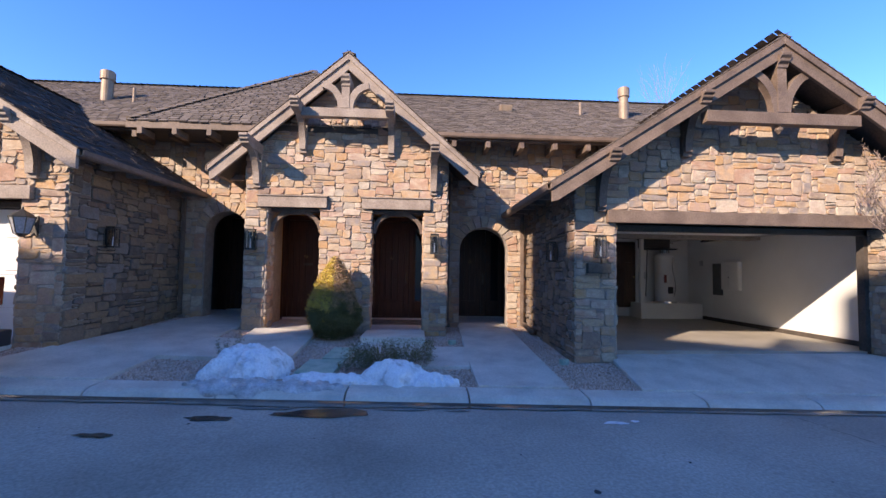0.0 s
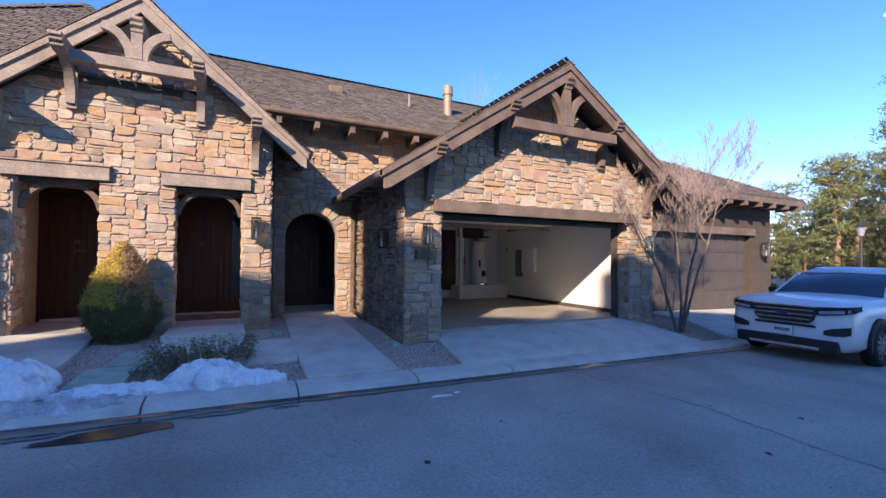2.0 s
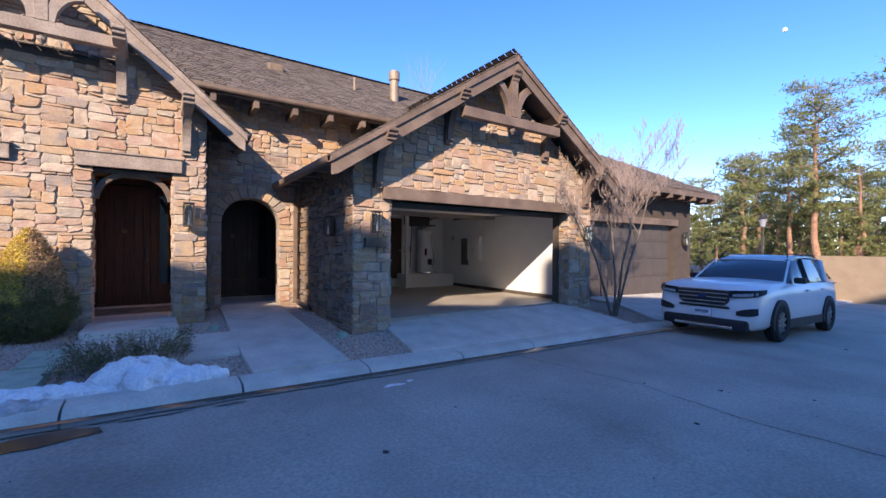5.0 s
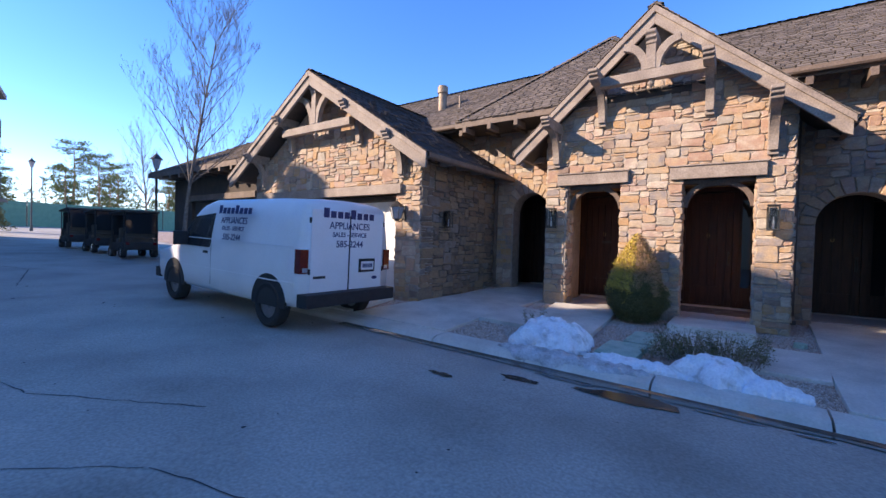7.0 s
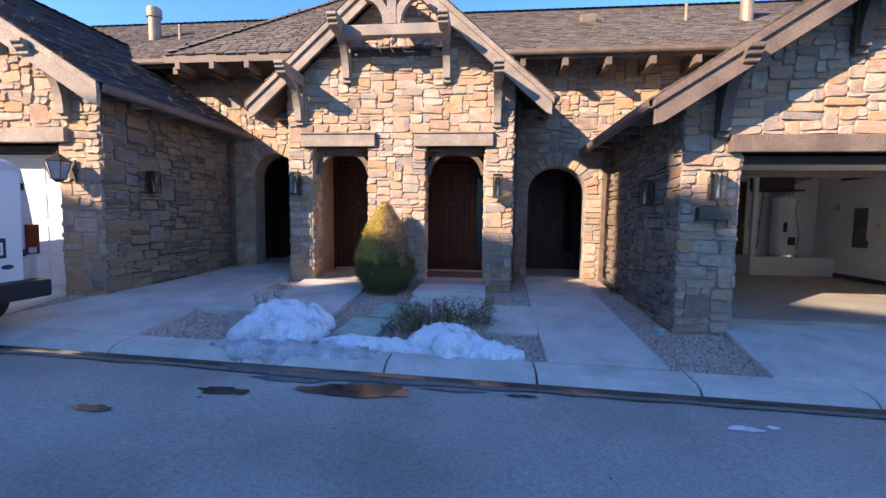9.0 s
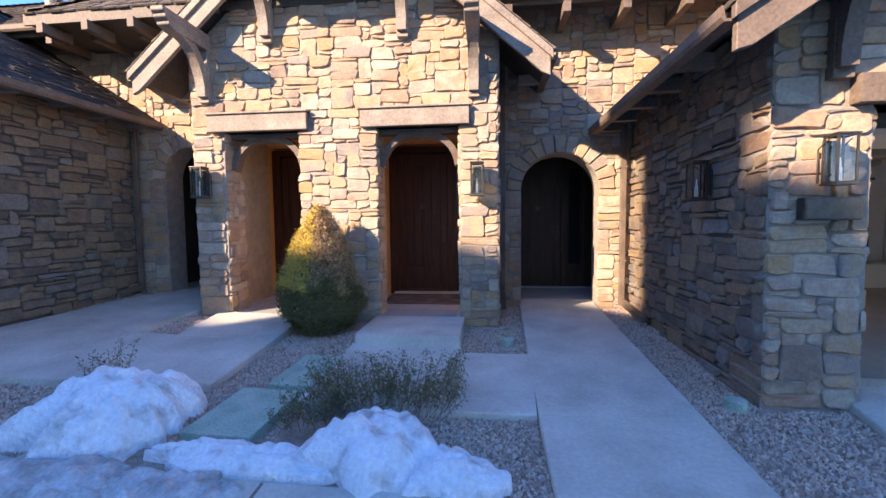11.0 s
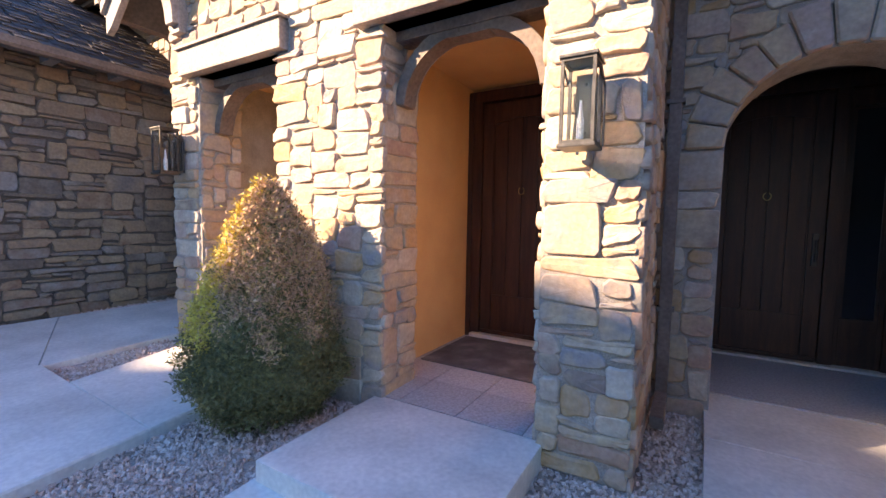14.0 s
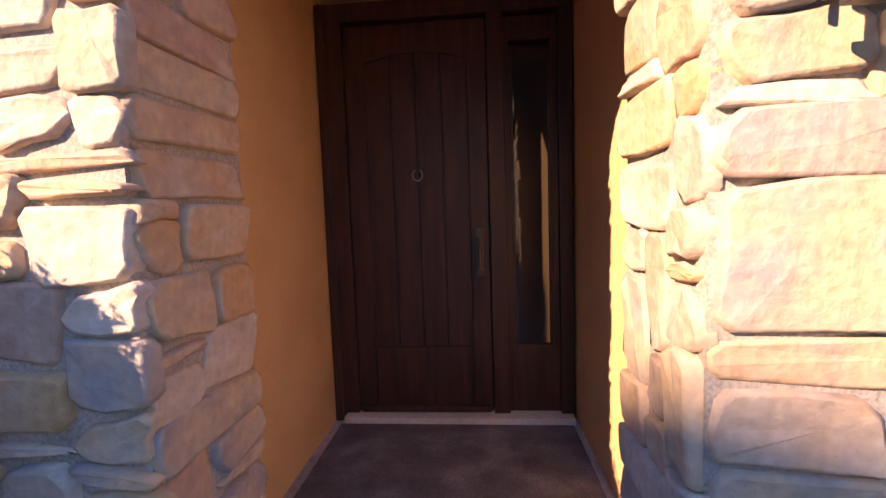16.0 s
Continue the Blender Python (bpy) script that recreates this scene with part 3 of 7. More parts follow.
def bracket(x, ztop, ywall, out, wood):
    """Projecting beam with a stepped nose, carried by a curved brace on the wall."""
    root = empty("roof_bracket", "timber roof bracket with a stepped nose and curved brace", "bracket", pose(x, ywall, ztop), "roof brackets")
    o = -out
    prof = [(0.05, 0), (o, 0), (o, -0.05), (o + 0.04, -0.07), (o + 0.04, -0.11), (o + 0.09, -0.14), (o + 0.09, -0.18), (o + 0.2, -0.22), (0.05, -0.22)]
    part("beam", prismed(prof, "x", -0.085, 0.085, 0.008), wood, root)
    pts = []
    for i in range(9):
        a = math.pi / 2 * i / 8
        pts.append((-0.08 - (out - 0.34) * (1 - math.cos(a)), -0.85 + 0.70 * math.sin(a)))
    part("brace", prismed(band(pts, 0.12), "x", -0.065, 0.065, 0.006), wood, root)
    part("wall_plate", boxed((-0.075, -0.09, -0.92), (0.075, 0.02, -0.2), 0.008), wood, root)
    return root


for x, z in ((-3.45, 4.22), (-2.52, 4.98), (-0.66, 4.95), (0.26, 4.15)):
    bracket(x, z, EY, 0.86, M_WOODL)
for dx in (-2.85, -1.35, 1.35, 2.85):
    bracket(GAX + dx, GAZ - GSL * abs(dx) - 0.1, GY, 0.68, M_WOOD)
for dx in (-2.6, -1.28, 1.28, 2.6):
    bracket(LAX + dx, LAZ - LSL * abs(dx) - 0.1, GY, 0.68, M_WOODL)

# main roof over the houses
r_main = tagged(new("roof_main"), "long grey-brown shingled main roof", "roof", kind="structure")
MY0, MZ0, MY1, MZ1 = 9.55, 4.78, 13.4, 7.25
mx0, mx1 = -16.0, 13.0
part("roof_deck", prismed([(MY0, MZ0 - 0.02), (MY1, MZ1 - 0.02), (17.2, MZ0), (17.2, MZ0 - 0.18), (MY1, MZ1 - 0.18), (MY0 + 0.02, MZ0 - 0.15)], "x", mx0, mx1), M_SOFFIT, r_main)
shingles("shingles", (mx0, MY0 - 0.05, MZ0 - 0.02), (1, 0, 0), (0, MY1 - MY0, MZ1 - MZ0), mx1 - mx0, math.hypot(MY1 - MY0, MZ1 - MZ0) + 0.1, lambda a, b: True, 80, r_main)
part("fascia", boxed((mx0, MY0 - 0.03, MZ0 - 0.17), (mx1, MY0 + 0.01, MZ0 - 0.015)), M_WOOD, r_main)
gut = bmesh.new()
prism(gut, [(MY0 - 0.03 - p, MZ0 - 0.12 + q) for p, q in ((0, 0), (0.1, 0), (0.12, 0.03), (0.12, 0.1), (0.105, 0.1), (0.09, 0.02), (0.012, 0.015), (0.012, 0.1), (0, 0.1))], "x", mx0, mx1)
part("gutter", gut, M_WOOD, r_main)
x = mx0 + 0.3
while x < mx1:
    part("rafter_tail", boxed((x, MY0 - 0.14, MZ0 - 0.34), (x + 0.1, RY, MZ0 - 0.2), 0.008), M_WOOD, r_main)
    x += 0.78
# hipped part beside the entry gable
r_hip = tagged(new("roof_hip"), "hipped shingled roof beside the entry gable", "roof", kind="structure")
ha, hb, hp = Vector((-6.15, 9.0, 4.68)), Vector((-0.65, 9.0, 4.68)), Vector((-3.4, 13.0, 7.72))
bm = bmesh.new()
hv = [bm.verts.new(p - Vector((0, 0, 0.03))) for p in (ha, hb, hp, Vector((-6.15, 16, 4.68)), Vector((-0.65, 16, 4.68)))] 
lo = [bm.verts.new(v.co - Vector((0, 0, 0.12))) for v in (hv[0], hv[1], hv[4], hv[3])]
bm.faces.new((hv[0], hv[1], hv[2]))
bm.faces.new((hv[3], hv[0], hv[2]))
bm.faces.new((hv[1], hv[4], hv[2]))
bm.faces.new((hv[4], hv[3], hv[2]))
bm.faces.new(lo)
for a, b, c, d in ((hv[0], hv[1], lo[1], lo[0]), (hv[1], hv[4], lo[2], lo[1]), (hv[4], hv[3], lo[3], lo[2]), (hv[3], hv[0], lo[0], lo[3])):
    bm.faces.new((a, b, c, d))
part("roof_deck", bm, M_SOFFIT, r_hip)
ln_ = math.hypot(4.0, 3.04)
shingles("shingles", ha - Vector((0, 0.05, 0.03)), (1, 0, 0), (0, 4.0, 3.04), 5.5, ln_, lambda a, b: abs(a - 2.75) < 2.78 * (1 - b / ln_), 81, r_hip)
lw = math.hypot(2.75, 3.04)
shingles("shingles", (-6.2, 16, 4.66), (0, -1, 0), (2.75, 0, 3.04), 7.0, lw, lambda a, b: (7 - a) > 4.0 * b / lw and a > 3.0 * b / lw, 82, r_hip)
part("fascia", boxed((-6.17, 8.96, 4.5), (-3.2, 9.0, 4.66)), M_WOOD, r_hip)
for x in (-5.9, -5.2, -4.5):
    part("rafter_tail", boxed((x, 8.9, 4.36), (x + 0.1, 9.35, 4.5), 0.008), M_WOOD, r_hip)


def ridge_cap(parent, p, q, w=0.14):
    """Overlapping cap shingles along a ridge or hip from p to q."""
    p, q = Vector(p), Vector(q)
    d = (q - p)
    n = int(d.length / 0.2)
    side = d.cross(Vector((0, 0, 1))).normalized()
    up = side.cross(d).normalized()
    vs, fs = [], []
    for i in range(n):
        a, b = p + d * (i / n), p + d * ((i + 1.25) / n)
        k = len(vs)
        for o, lift in ((a, 0.05), (b, 0.025)):
            for sx in (-1, 0, 1):
                vs.append(tuple(o + side * sx * w + up * (lift - (0.05 if sx else 0.0))))
        fs += [(k, k + 1, k + 4, k + 3), (k + 1, k + 2, k + 5, k + 4), (k, k + 2, k + 1)]
    tagged(pydata("ridge_cap", vs, fs, M_SHINGLE, parent), "row of cap shingles", kind="stuff")


ridge_cap(r_hip, ha + Vector((0, 0, 0.02)), hp + Vector((0, 0, 0.03)))
ridge_cap(r_hip, hb + Vector((0, 0, 0.02)), hp + Vector((0, 0, 0.03)))
ridge_cap(r_main, (mx0, MY1, MZ1 + 0.02), (mx1, MY1, MZ1 + 0.02))
ridge_cap(r_e, (EAX, 8.72, EAZ + 0.0), (EAX, 12.6, EAZ + 0.0))
ridge_cap(r_ge, (GAX, 6.38, GAZ + 0.0), (GAX, 11.5, GAZ + 0.0))
ridge_cap(r_gw, (LAX, 6.38, LAZ + 0.0), (LAX, 11.5, LAZ + 0.0))

# ---- more materials ----
def glass(name, tint=(0.02, 0.025, 0.03), rough=0.03):
    return material(name, [tint, tint], rough, 3, 30, 0.0, spec=0.8, fine_mix=0.02, rough_var=0.01)


M_GLASS = glass("dark_glass")
M_PAINT = material("white_car_paint", [(0.76, 0.76, 0.77), (0.80, 0.80, 0.81)], 0.22, 2, 40, 0.0, spec=0.6, fine_mix=0.02, rough_var=0.05)
M_VANP = material("old_white_van_paint", [(0.70, 0.70, 0.70), (0.78, 0.78, 0.78)], 0.35, 1.5, 40, 0.03, spec=0.5, fine_mix=0.03)
M_BLACK = material("black_plastic", [(0.018, 0.018, 0.019), (0.03, 0.03, 0.032)], 0.6, 8, 90, 0.15)
M_TYRE = material("tyre_rubber", [(0.02, 0.02, 0.02), (0.035, 0.033, 0.031)], 0.85, 10, 90, 0.3)
M_STEEL = material("dull_wheel_steel", [(0.20, 0.20, 0.205), (0.28, 0.28, 0.285)], 0.45, 8, 60, 0.0, metal=0.7, fine_mix=0.05)
M_CHROME = material("bright_metal", [(0.55, 0.55, 0.56), (0.65, 0.65, 0.66)], 0.22, 8, 60, 0.0, metal=1.0, fine_mix=0.05)
M_RED = material("red_lamp_lens", [(0.10, 0.004, 0.005), (0.14, 0.006, 0.006)], 0.2, 8, 60, 0.0, spec=0.7)
M_CLEAR = material("lamp_lens", [(0.28, 0.29, 0.31), (0.38, 0.39, 0.41)], 0.12, 30, 60, 0.0, spec=0.8)
M_NAVY = material("navy_lettering", [(0.02, 0.03, 0.10), (0.03, 0.04, 0.13)], 0.5, 8, 60, 0.0)
M_PLATE = material("number_plate", [(0.72, 0.72, 0.70), (0.78, 0.78, 0.76)], 0.5, 8, 60, 0.0)
M_LID = material("green_utility_lid", [(0.24, 0.36, 0.28), (0.33, 0.46, 0.37), (0.42, 0.52, 0.43)], 0.75, 5, 70, 0.4)
M_MAT = material("brown_door_mat", [(0.07, 0.07, 0.07), (0.12, 0.12, 0.12), (0.22, 0.22, 0.215)], 0.95, 5, 160, 0.9, fine_mix=0.4)
M_BARK = material("bark", [(0.10, 0.08, 0.065), (0.17, 0.14, 0.11), (0.24, 0.20, 0.17)], 0.9, 12, 80, 0.8)
M_PINEBARK = material("pine_bark", [(0.22, 0.12, 0.07), (0.34, 0.19, 0.11), (0.40, 0.25, 0.16)], 0.9, 6, 60, 0.8)
M_TWIG = material("pale_twigs", [(0.20, 0.15, 0.13), (0.34, 0.27, 0.235)], 0.85, 10, 60, 0.3)
M_NEEDLE = material("pine_needles", [(0.08, 0.10, 0.03), (0.15, 0.17, 0.05), (0.21, 0.21, 0.08), (0.11, 0.13, 0.045)], 0.75, 6, 50, 0.2, random_by="island")
M_STRAW = material("sunlit_straw_sprigs", [(0.58, 0.43, 0.07), (0.70, 0.54, 0.10), (0.46, 0.34, 0.06)], 0.8, 10, 50, 0.2, random_by="island")
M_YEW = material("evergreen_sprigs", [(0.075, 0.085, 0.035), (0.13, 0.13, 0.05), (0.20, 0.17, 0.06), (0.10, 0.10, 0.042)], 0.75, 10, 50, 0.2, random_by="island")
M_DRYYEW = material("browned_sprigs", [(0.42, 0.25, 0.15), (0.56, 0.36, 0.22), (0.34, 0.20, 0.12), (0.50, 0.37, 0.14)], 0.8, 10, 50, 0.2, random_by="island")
M_GOLD = material("golden_conifer", [(0.16, 0.15, 0.02), (0.24, 0.21, 0.03), (0.12, 0.13, 0.03)], 0.75, 6, 50, 0.2, random_by="island")
M_CREAM = material("cream_stucco", [(0.58, 0.49, 0.34), (0.66, 0.57, 0.42)], 0.9, 2, 60, 0.2)
M_BALC = material("balcony_boards", [(0.09, 0.065, 0.05), (0.13, 0.10, 0.08)], 0.75, 3, 40, 0.2)
M_GREENF = material("green_fence_mesh", [(0.10, 0.22, 0.16), (0.14, 0.28, 0.20)], 0.8, 3, 90, 0.2)
M_WET = material("wet_asphalt", [(0.05, 0.043, 0.037), (0.11, 0.09, 0.07)], 0.16, 3, 90, 0.05, spec=0.6)
M_CRACK = material("crack_filler", [(0.03, 0.03, 0.032), (0.05, 0.05, 0.05)], 0.7, 3, 90, 0.3)
M_BRASS = material("brass", [(0.45, 0.33, 0.14), (0.55, 0.41, 0.18)], 0.3, 20, 80, 0.0, metal=1.0)
M_COPPER = material("weathered_flue", [(0.27, 0.20, 0.135), (0.36, 0.275, 0.19)], 0.55, 6, 60, 0.2, metal=0.3)
M_GREYBOX = material("grey_enamel", [(0.42, 0.43, 0.42), (0.50, 0.51, 0.50)], 0.5, 5, 60, 0.05)
M_DKENAMEL = material("dark_grey_enamel", [(0.13, 0.13, 0.125), (0.17, 0.17, 0.165)], 0.5, 5, 60, 0.05)
# car glass with a lighter blue base that stands in for reflected sky
M_SUVGLASS = glass("sky_tinted_car_glass", (0.05, 0.065, 0.08))
M_TANWALL = material("tan_wall_render", [(0.26, 0.20, 0.13), (0.32, 0.25, 0.17)], 0.9, 3, 60, 0.2)
M_BOARDW = material("pale_site_board", [(0.30, 0.31, 0.33), (0.38, 0.39, 0.41)], 0.8, 3, 60, 0.1)


# ---- paving ----
def patch(name, a, b, c, d, lift=0.03, mat=M_CONC, thick=0.12, n=8, label="", cat="pavement", zf=None):
    """A cast slab between four plan corners (in turn), laid to the slope of the yard."""
    zf = zf or (lambda x, y: yard_z(x, y) + lift)
    bm = bmesh.new()
    a, b, c, d = (Vector(p) for p in (a, b, c, d))
    g = {}
    for i in range(n + 1):
        for j in range(n + 1):
            s, t = i / n, j / n
            p = a * (1 - s) * (1 - t) + b * s * (1 - t) + c * s * t + d * (1 - s) * t
            g[i, j] = bm.verts.new((p.x, p.y, zf(p.x, p.y)))
    for i in range(n):
        for j in range(n):
            bm.faces.new((g[i, j], g[i + 1, j], g[i + 1, j + 1], g[i, j + 1]))
    edge = [e for e in bm.edges if len(e.link_faces) == 1]
    r = bmesh.ops.extrude_edge_only(bm, edges=edge)
    low = [v for v in r["geom"] if isinstance(v, bmesh.types.BMVert)]
    for v in low:
        v.co.z -= 0.012
    cen = (a + b + c + d) / 4
    for v in low:
        dv = Vector((v.co.x, v.co.y)) - cen
        if dv.length:
            v.co.x += dv.x / dv.length * 0.008
            v.co.y += dv.y / dv.length * 0.008
    edge2 = [e for e in r["geom"] if isinstance(e, bmesh.types.BMEdge)]
    r = bmesh.ops.extrude_edge_only(bm, edges=edge2)
    for v in [v for v in r["geom"] if isinstance(v, bmesh.types.BMVert)]:
        v.co.z -= thick
    ob = part(name, bm, mat)
    return tagged(ob, label or "pale grey broom-finished concrete slab", cat, kind="structure")


patch("pavement_walk_1", (0.82, 5.72), (2.06, 5.72), (2.06, 6.66), (0.83, 6.66))
patch("pavement_walk_2", (0.83, 6.675), (2.06, 6.675), (2.09, 9.7), (0.92, 9.7))
patch("pavement_walk_3", (0.92, 9.71), (2.09, 9.71), (2.11, 11.6), (0.94, 11.6))
patch("pavement_walk_4", (-1.15, 6.67), (-0.1, 6.66), (0.13, 8.1), (-1.12, 8.1))
patch("pavement_walk_5", (-0.09, 6.66), (0.81, 6.66), (0.9, 7.93), (0.14, 7.93))
patch("pavement_walk_6", (-3.96, 6.68), (-2.03, 6.84), (-2.06, 8.0), (-3.82, 8.0), lift=0.05)
patch("pavement_walk_10", (-3.26, 8.012), (-2.06, 8.012), (-2.1, 9.05), (-3.4, 9.05), lift=0.05)
patch("pavement_walk_7", (-6.2, 5.69), (-4.03, 5.69), (-3.98, 6.66), (-5.62, 7.1))
patch("pavement_walk_8", (-5.61, 7.115), (-3.98, 6.675), (-3.84, 7.98), (-5.4, 8.6))
patch("pavement_walk_9", (-5.4, 8.615), (-3.84, 7.995), (-3.74, 10.5), (-5.1, 10.5))
patch("pavement_drive_1", (3.08, 5.69), (8.9, 5.69), (8.2, 7.3), (3.31, 7.3), n=12, label="smooth concrete driveway apron before the open garage")
patch("pavement_drive_2", (-11.6, 5.69), (-6.35, 5.69), (-6.3, 7.3), (-11.2, 7.3), n=12, label="concrete driveway apron before the white garage door")
patch("pavement_drive_3", (10.0, 5.69), (17.5, 5.69), (16.5, 8.5), (10.6, 8.5), n=10, label="concrete driveway of the neighbouring garage")

# porch steps and floors
st = part("pavement_step", boxed((-1.1, 8.06, 0.05), (0.12, 9.04, 0.345), 0.015), M_CONC)
tagged(st, "raised pale concrete step before the porch", "step", kind="structure")
for px0, px1, nm in ((AX0 - 0.3, AX1 + 0.3, "floor_porch_1"), (BX0 - 0.3, BX1 + 0.3, "floor_porch_2")):
    fl = part(nm, boxed((px0, EY + 0.01, 0.1), (px1, 11.0, 0.333)), M_MORTAR)
    tagged(fl, "grey slate tiled porch floor", "floor", kind="structure")
    me = boxed((-0.222, -0.222, -0.02), (0.222, 0.222, 0.012), 0.003)
    first = None
    nx = int((px1 - px0) / 0.45) + 1
    for i in range(nx):
        for j in range(5):
            cx, cy = px0 + 0.225 + i * 0.45, EY + 0.24 + j * 0.45
            if cx + 0.2 > px1 + 0.12 or cy > 10.95:
                continue
            if first is None:
                first = part("tile", me, M_SLATE, fl)
                tile = first
            else:
                tile = new("tile", first.data)
                tile.parent = fl
            tile.location = (cx, cy, 0.333)

# porch interiors: stucco walls, ceiling, back wall
for k, (a, b) in enumerate(((AX0, AX1), (BX0, BX1))):
    x0, x1 = a - 0.25, b + 0.17
    for s, x in ((-1, x0), (1, x1)):
        w = part("wall_porch_" + str(2 * k + (s > 0) + 1), boxed((min(x, x + s * 0.12), EY + 0.42, 0.2), (max(x, x + s * 0.12), 10.98, 3.3)), M_STUCCO)
        tagged(w, "warm ochre stucco porch wall", "wall", kind="structure")
    c = part("ceiling_porch_" + str(k + 1), boxed((x0, EY + 0.3, 3.0), (x1, 11.1, 3.1)), M_STUCCO)
    tagged(c, "ochre stucco porch ceiling", "ceiling", kind="structure")
    bk = wall("wall_porch_back_" + str(k + 1), [(rect(x0, x1, 2.93, 3.1), "y", 10.9, 11.1)], "ochre stucco over the entrance door", M_STUCCO)


# entrance doors with side light
def entry_door(x, y, z, label, name):
    root = tagged(new(name), label, "door", kind="structure")
    root.matrix_basis = pose(x, y, z)
    wd, ht = 0.88, 2.48
    part("door_frame", boxed((-0.14, -0.05, 0), (0, 0.08, ht + 0.02), 0.006), M_DOOR, root)
    part("door_frame", boxed((wd, -0.05, 0), (wd + 0.10, 0.08, ht + 0.02), 0.006), M_DOOR, root)
    part("door_frame", boxed((wd + 0.42, -0.05, 0), (wd + 0.50, 0.08, ht + 0.02), 0.006), M_DOOR, root)
    part("door_frame", boxed((-0.14, -0.05, ht + 0.02), (wd + 0.50, 0.08, ht + 0.13), 0.006), M_DOOR, root)
    part("casing", boxed((-0.15, -0.075, 0), (-0.10, -0.045, ht + 0.12), 0.008), M_DOOR, root)
    leaf = part("door_leaf", boxed((0.004, 0.0, 0.05), (wd - 0.004, 0.05, ht), 0.004), M_DOOR, root)
    for lo, hi in (((0, 0.05), (0.125, ht)), ((wd - 0.125, 0.05), (wd, ht)), ((0.125, 0.05), (wd - 0.125, 0.47))):
        part("stile", boxed((lo[0] + 0.004, -0.022, lo[1]), (hi[0] - 0.004, 0.004, hi[1]), 0.006), M_DOOR, leaf)
    head = [(0.125, ht)] + [(0.125 + (wd - 0.25) * i / 10, 2.26 + 0.06 * math.sin(math.pi * i / 10)) for i in range(11)] + [(wd - 0.125, ht)]
    part("rail", prismed(head, "y", -0.022, 0.004), M_DOOR, leaf)
    bead = band([(0.132, 0.48), (0.132, 2.26)] + [(0.125 + (wd - 0.25) * i / 10, 2.255 + 0.06 * math.sin(math.pi * i / 10)) for i in range(1, 10)] + [(wd - 0.132, 2.26), (wd - 0.132, 0.48)], 0.012)
    part("panel_bead", prismed(bead, "y", -0.028, 0.0), M_DOOR, leaf)
    part("kick_strip", boxed((0.02, -0.05, 0.05), (wd - 0.02, -0.02, 0.09), 0.006), M_DOOR, leaf)
    nb = 4
    bw = (wd - 0.25) / nb
    for i in range(nb):
        part("plank", boxed((0.125 + i * bw + 0.006, -0.015, 0.47), (0.125 + (i + 1) * bw - 0.006, 0.006, 2.31), 0.005), M_DOOR, leaf)
    bm = bmesh.new()
    segs = 14
    for i in range(segs):
        a, b = math.pi * (0.15 + 1.7 * i / segs), math.pi * (0.15 + 1.7 * (i + 1) / segs)
        cyl(bm, (wd / 2 + 0.03 * math.sin(a), -0.03, 1.565 + 0.036 * math.cos(a)), (wd / 2 + 0.03 * math.sin(b), -0.03, 1.565 + 0.036 * math.cos(b)), 0.004, n=6)
    part("knocker", bm, M_BRASS, leaf, "small brass ring knocker")
    bm = bmesh.new()
    box(bm, (wd - 0.09, -0.05, 0.93), (wd - 0.045, -0.02, 1.23), 0.006)
    cyl(bm, (wd - 0.068, -0.09, 0.97), (wd - 0.068, -0.09, 1.17), 0.011, n=8)
    cyl(bm, (wd - 0.068, -0.09, 1.0), (wd - 0.068, -0.03, 1.0), 0.009, n=6)
    cyl(bm, (wd - 0.068, -0.09, 1.14), (wd - 0.068, -0.03, 1.14), 0.009, n=6)
    part("door_handle", bm, M_IRON, leaf, "dark iron pull handle")
    s0, s1 = wd + 0.10, wd + 0.42
    bm = bmesh.new()
    for lo, hi in (((s0, 0), (s0 + 0.035, ht)), ((s1 - 0.035, 0), (s1, ht)), ((s0 + 0.035, 0), (s1 - 0.035, 0.475)), ((s0 + 0.035, 2.31), (s1 - 0.035, ht))):
        box(bm, (lo[0], -0.01, lo[1] + 0.03), (hi[0], 0.05, hi[1]), 0.004)
    sl = part("side_light", bm, M_DOOR, root, "narrow glazed panel beside the door")
    part("pane", boxed((s0 + 0.035, 0.018, 0.475), (s1 - 0.035, 0.026, 2.31)), M_GLASS, sl)
    for xx in (s0 + 0.035, s1 - 0.055):
        part("glazing_bead", boxed((xx, -0.004, 0.475), (xx + 0.02, 0.018, 2.31), 0.003), M_DOOR, sl)
    part("back_panel", boxed((-0.4, 0.08, 0), (wd + 0.9, 0.12, ht + 0.4)), M_DOOR, root)
    part("threshold", boxed((-0.08, -0.12, 0), (wd + 0.49, 0.04, 0.045), 0.008), M_CONC, root, "pale metal-grey sill")
    return root


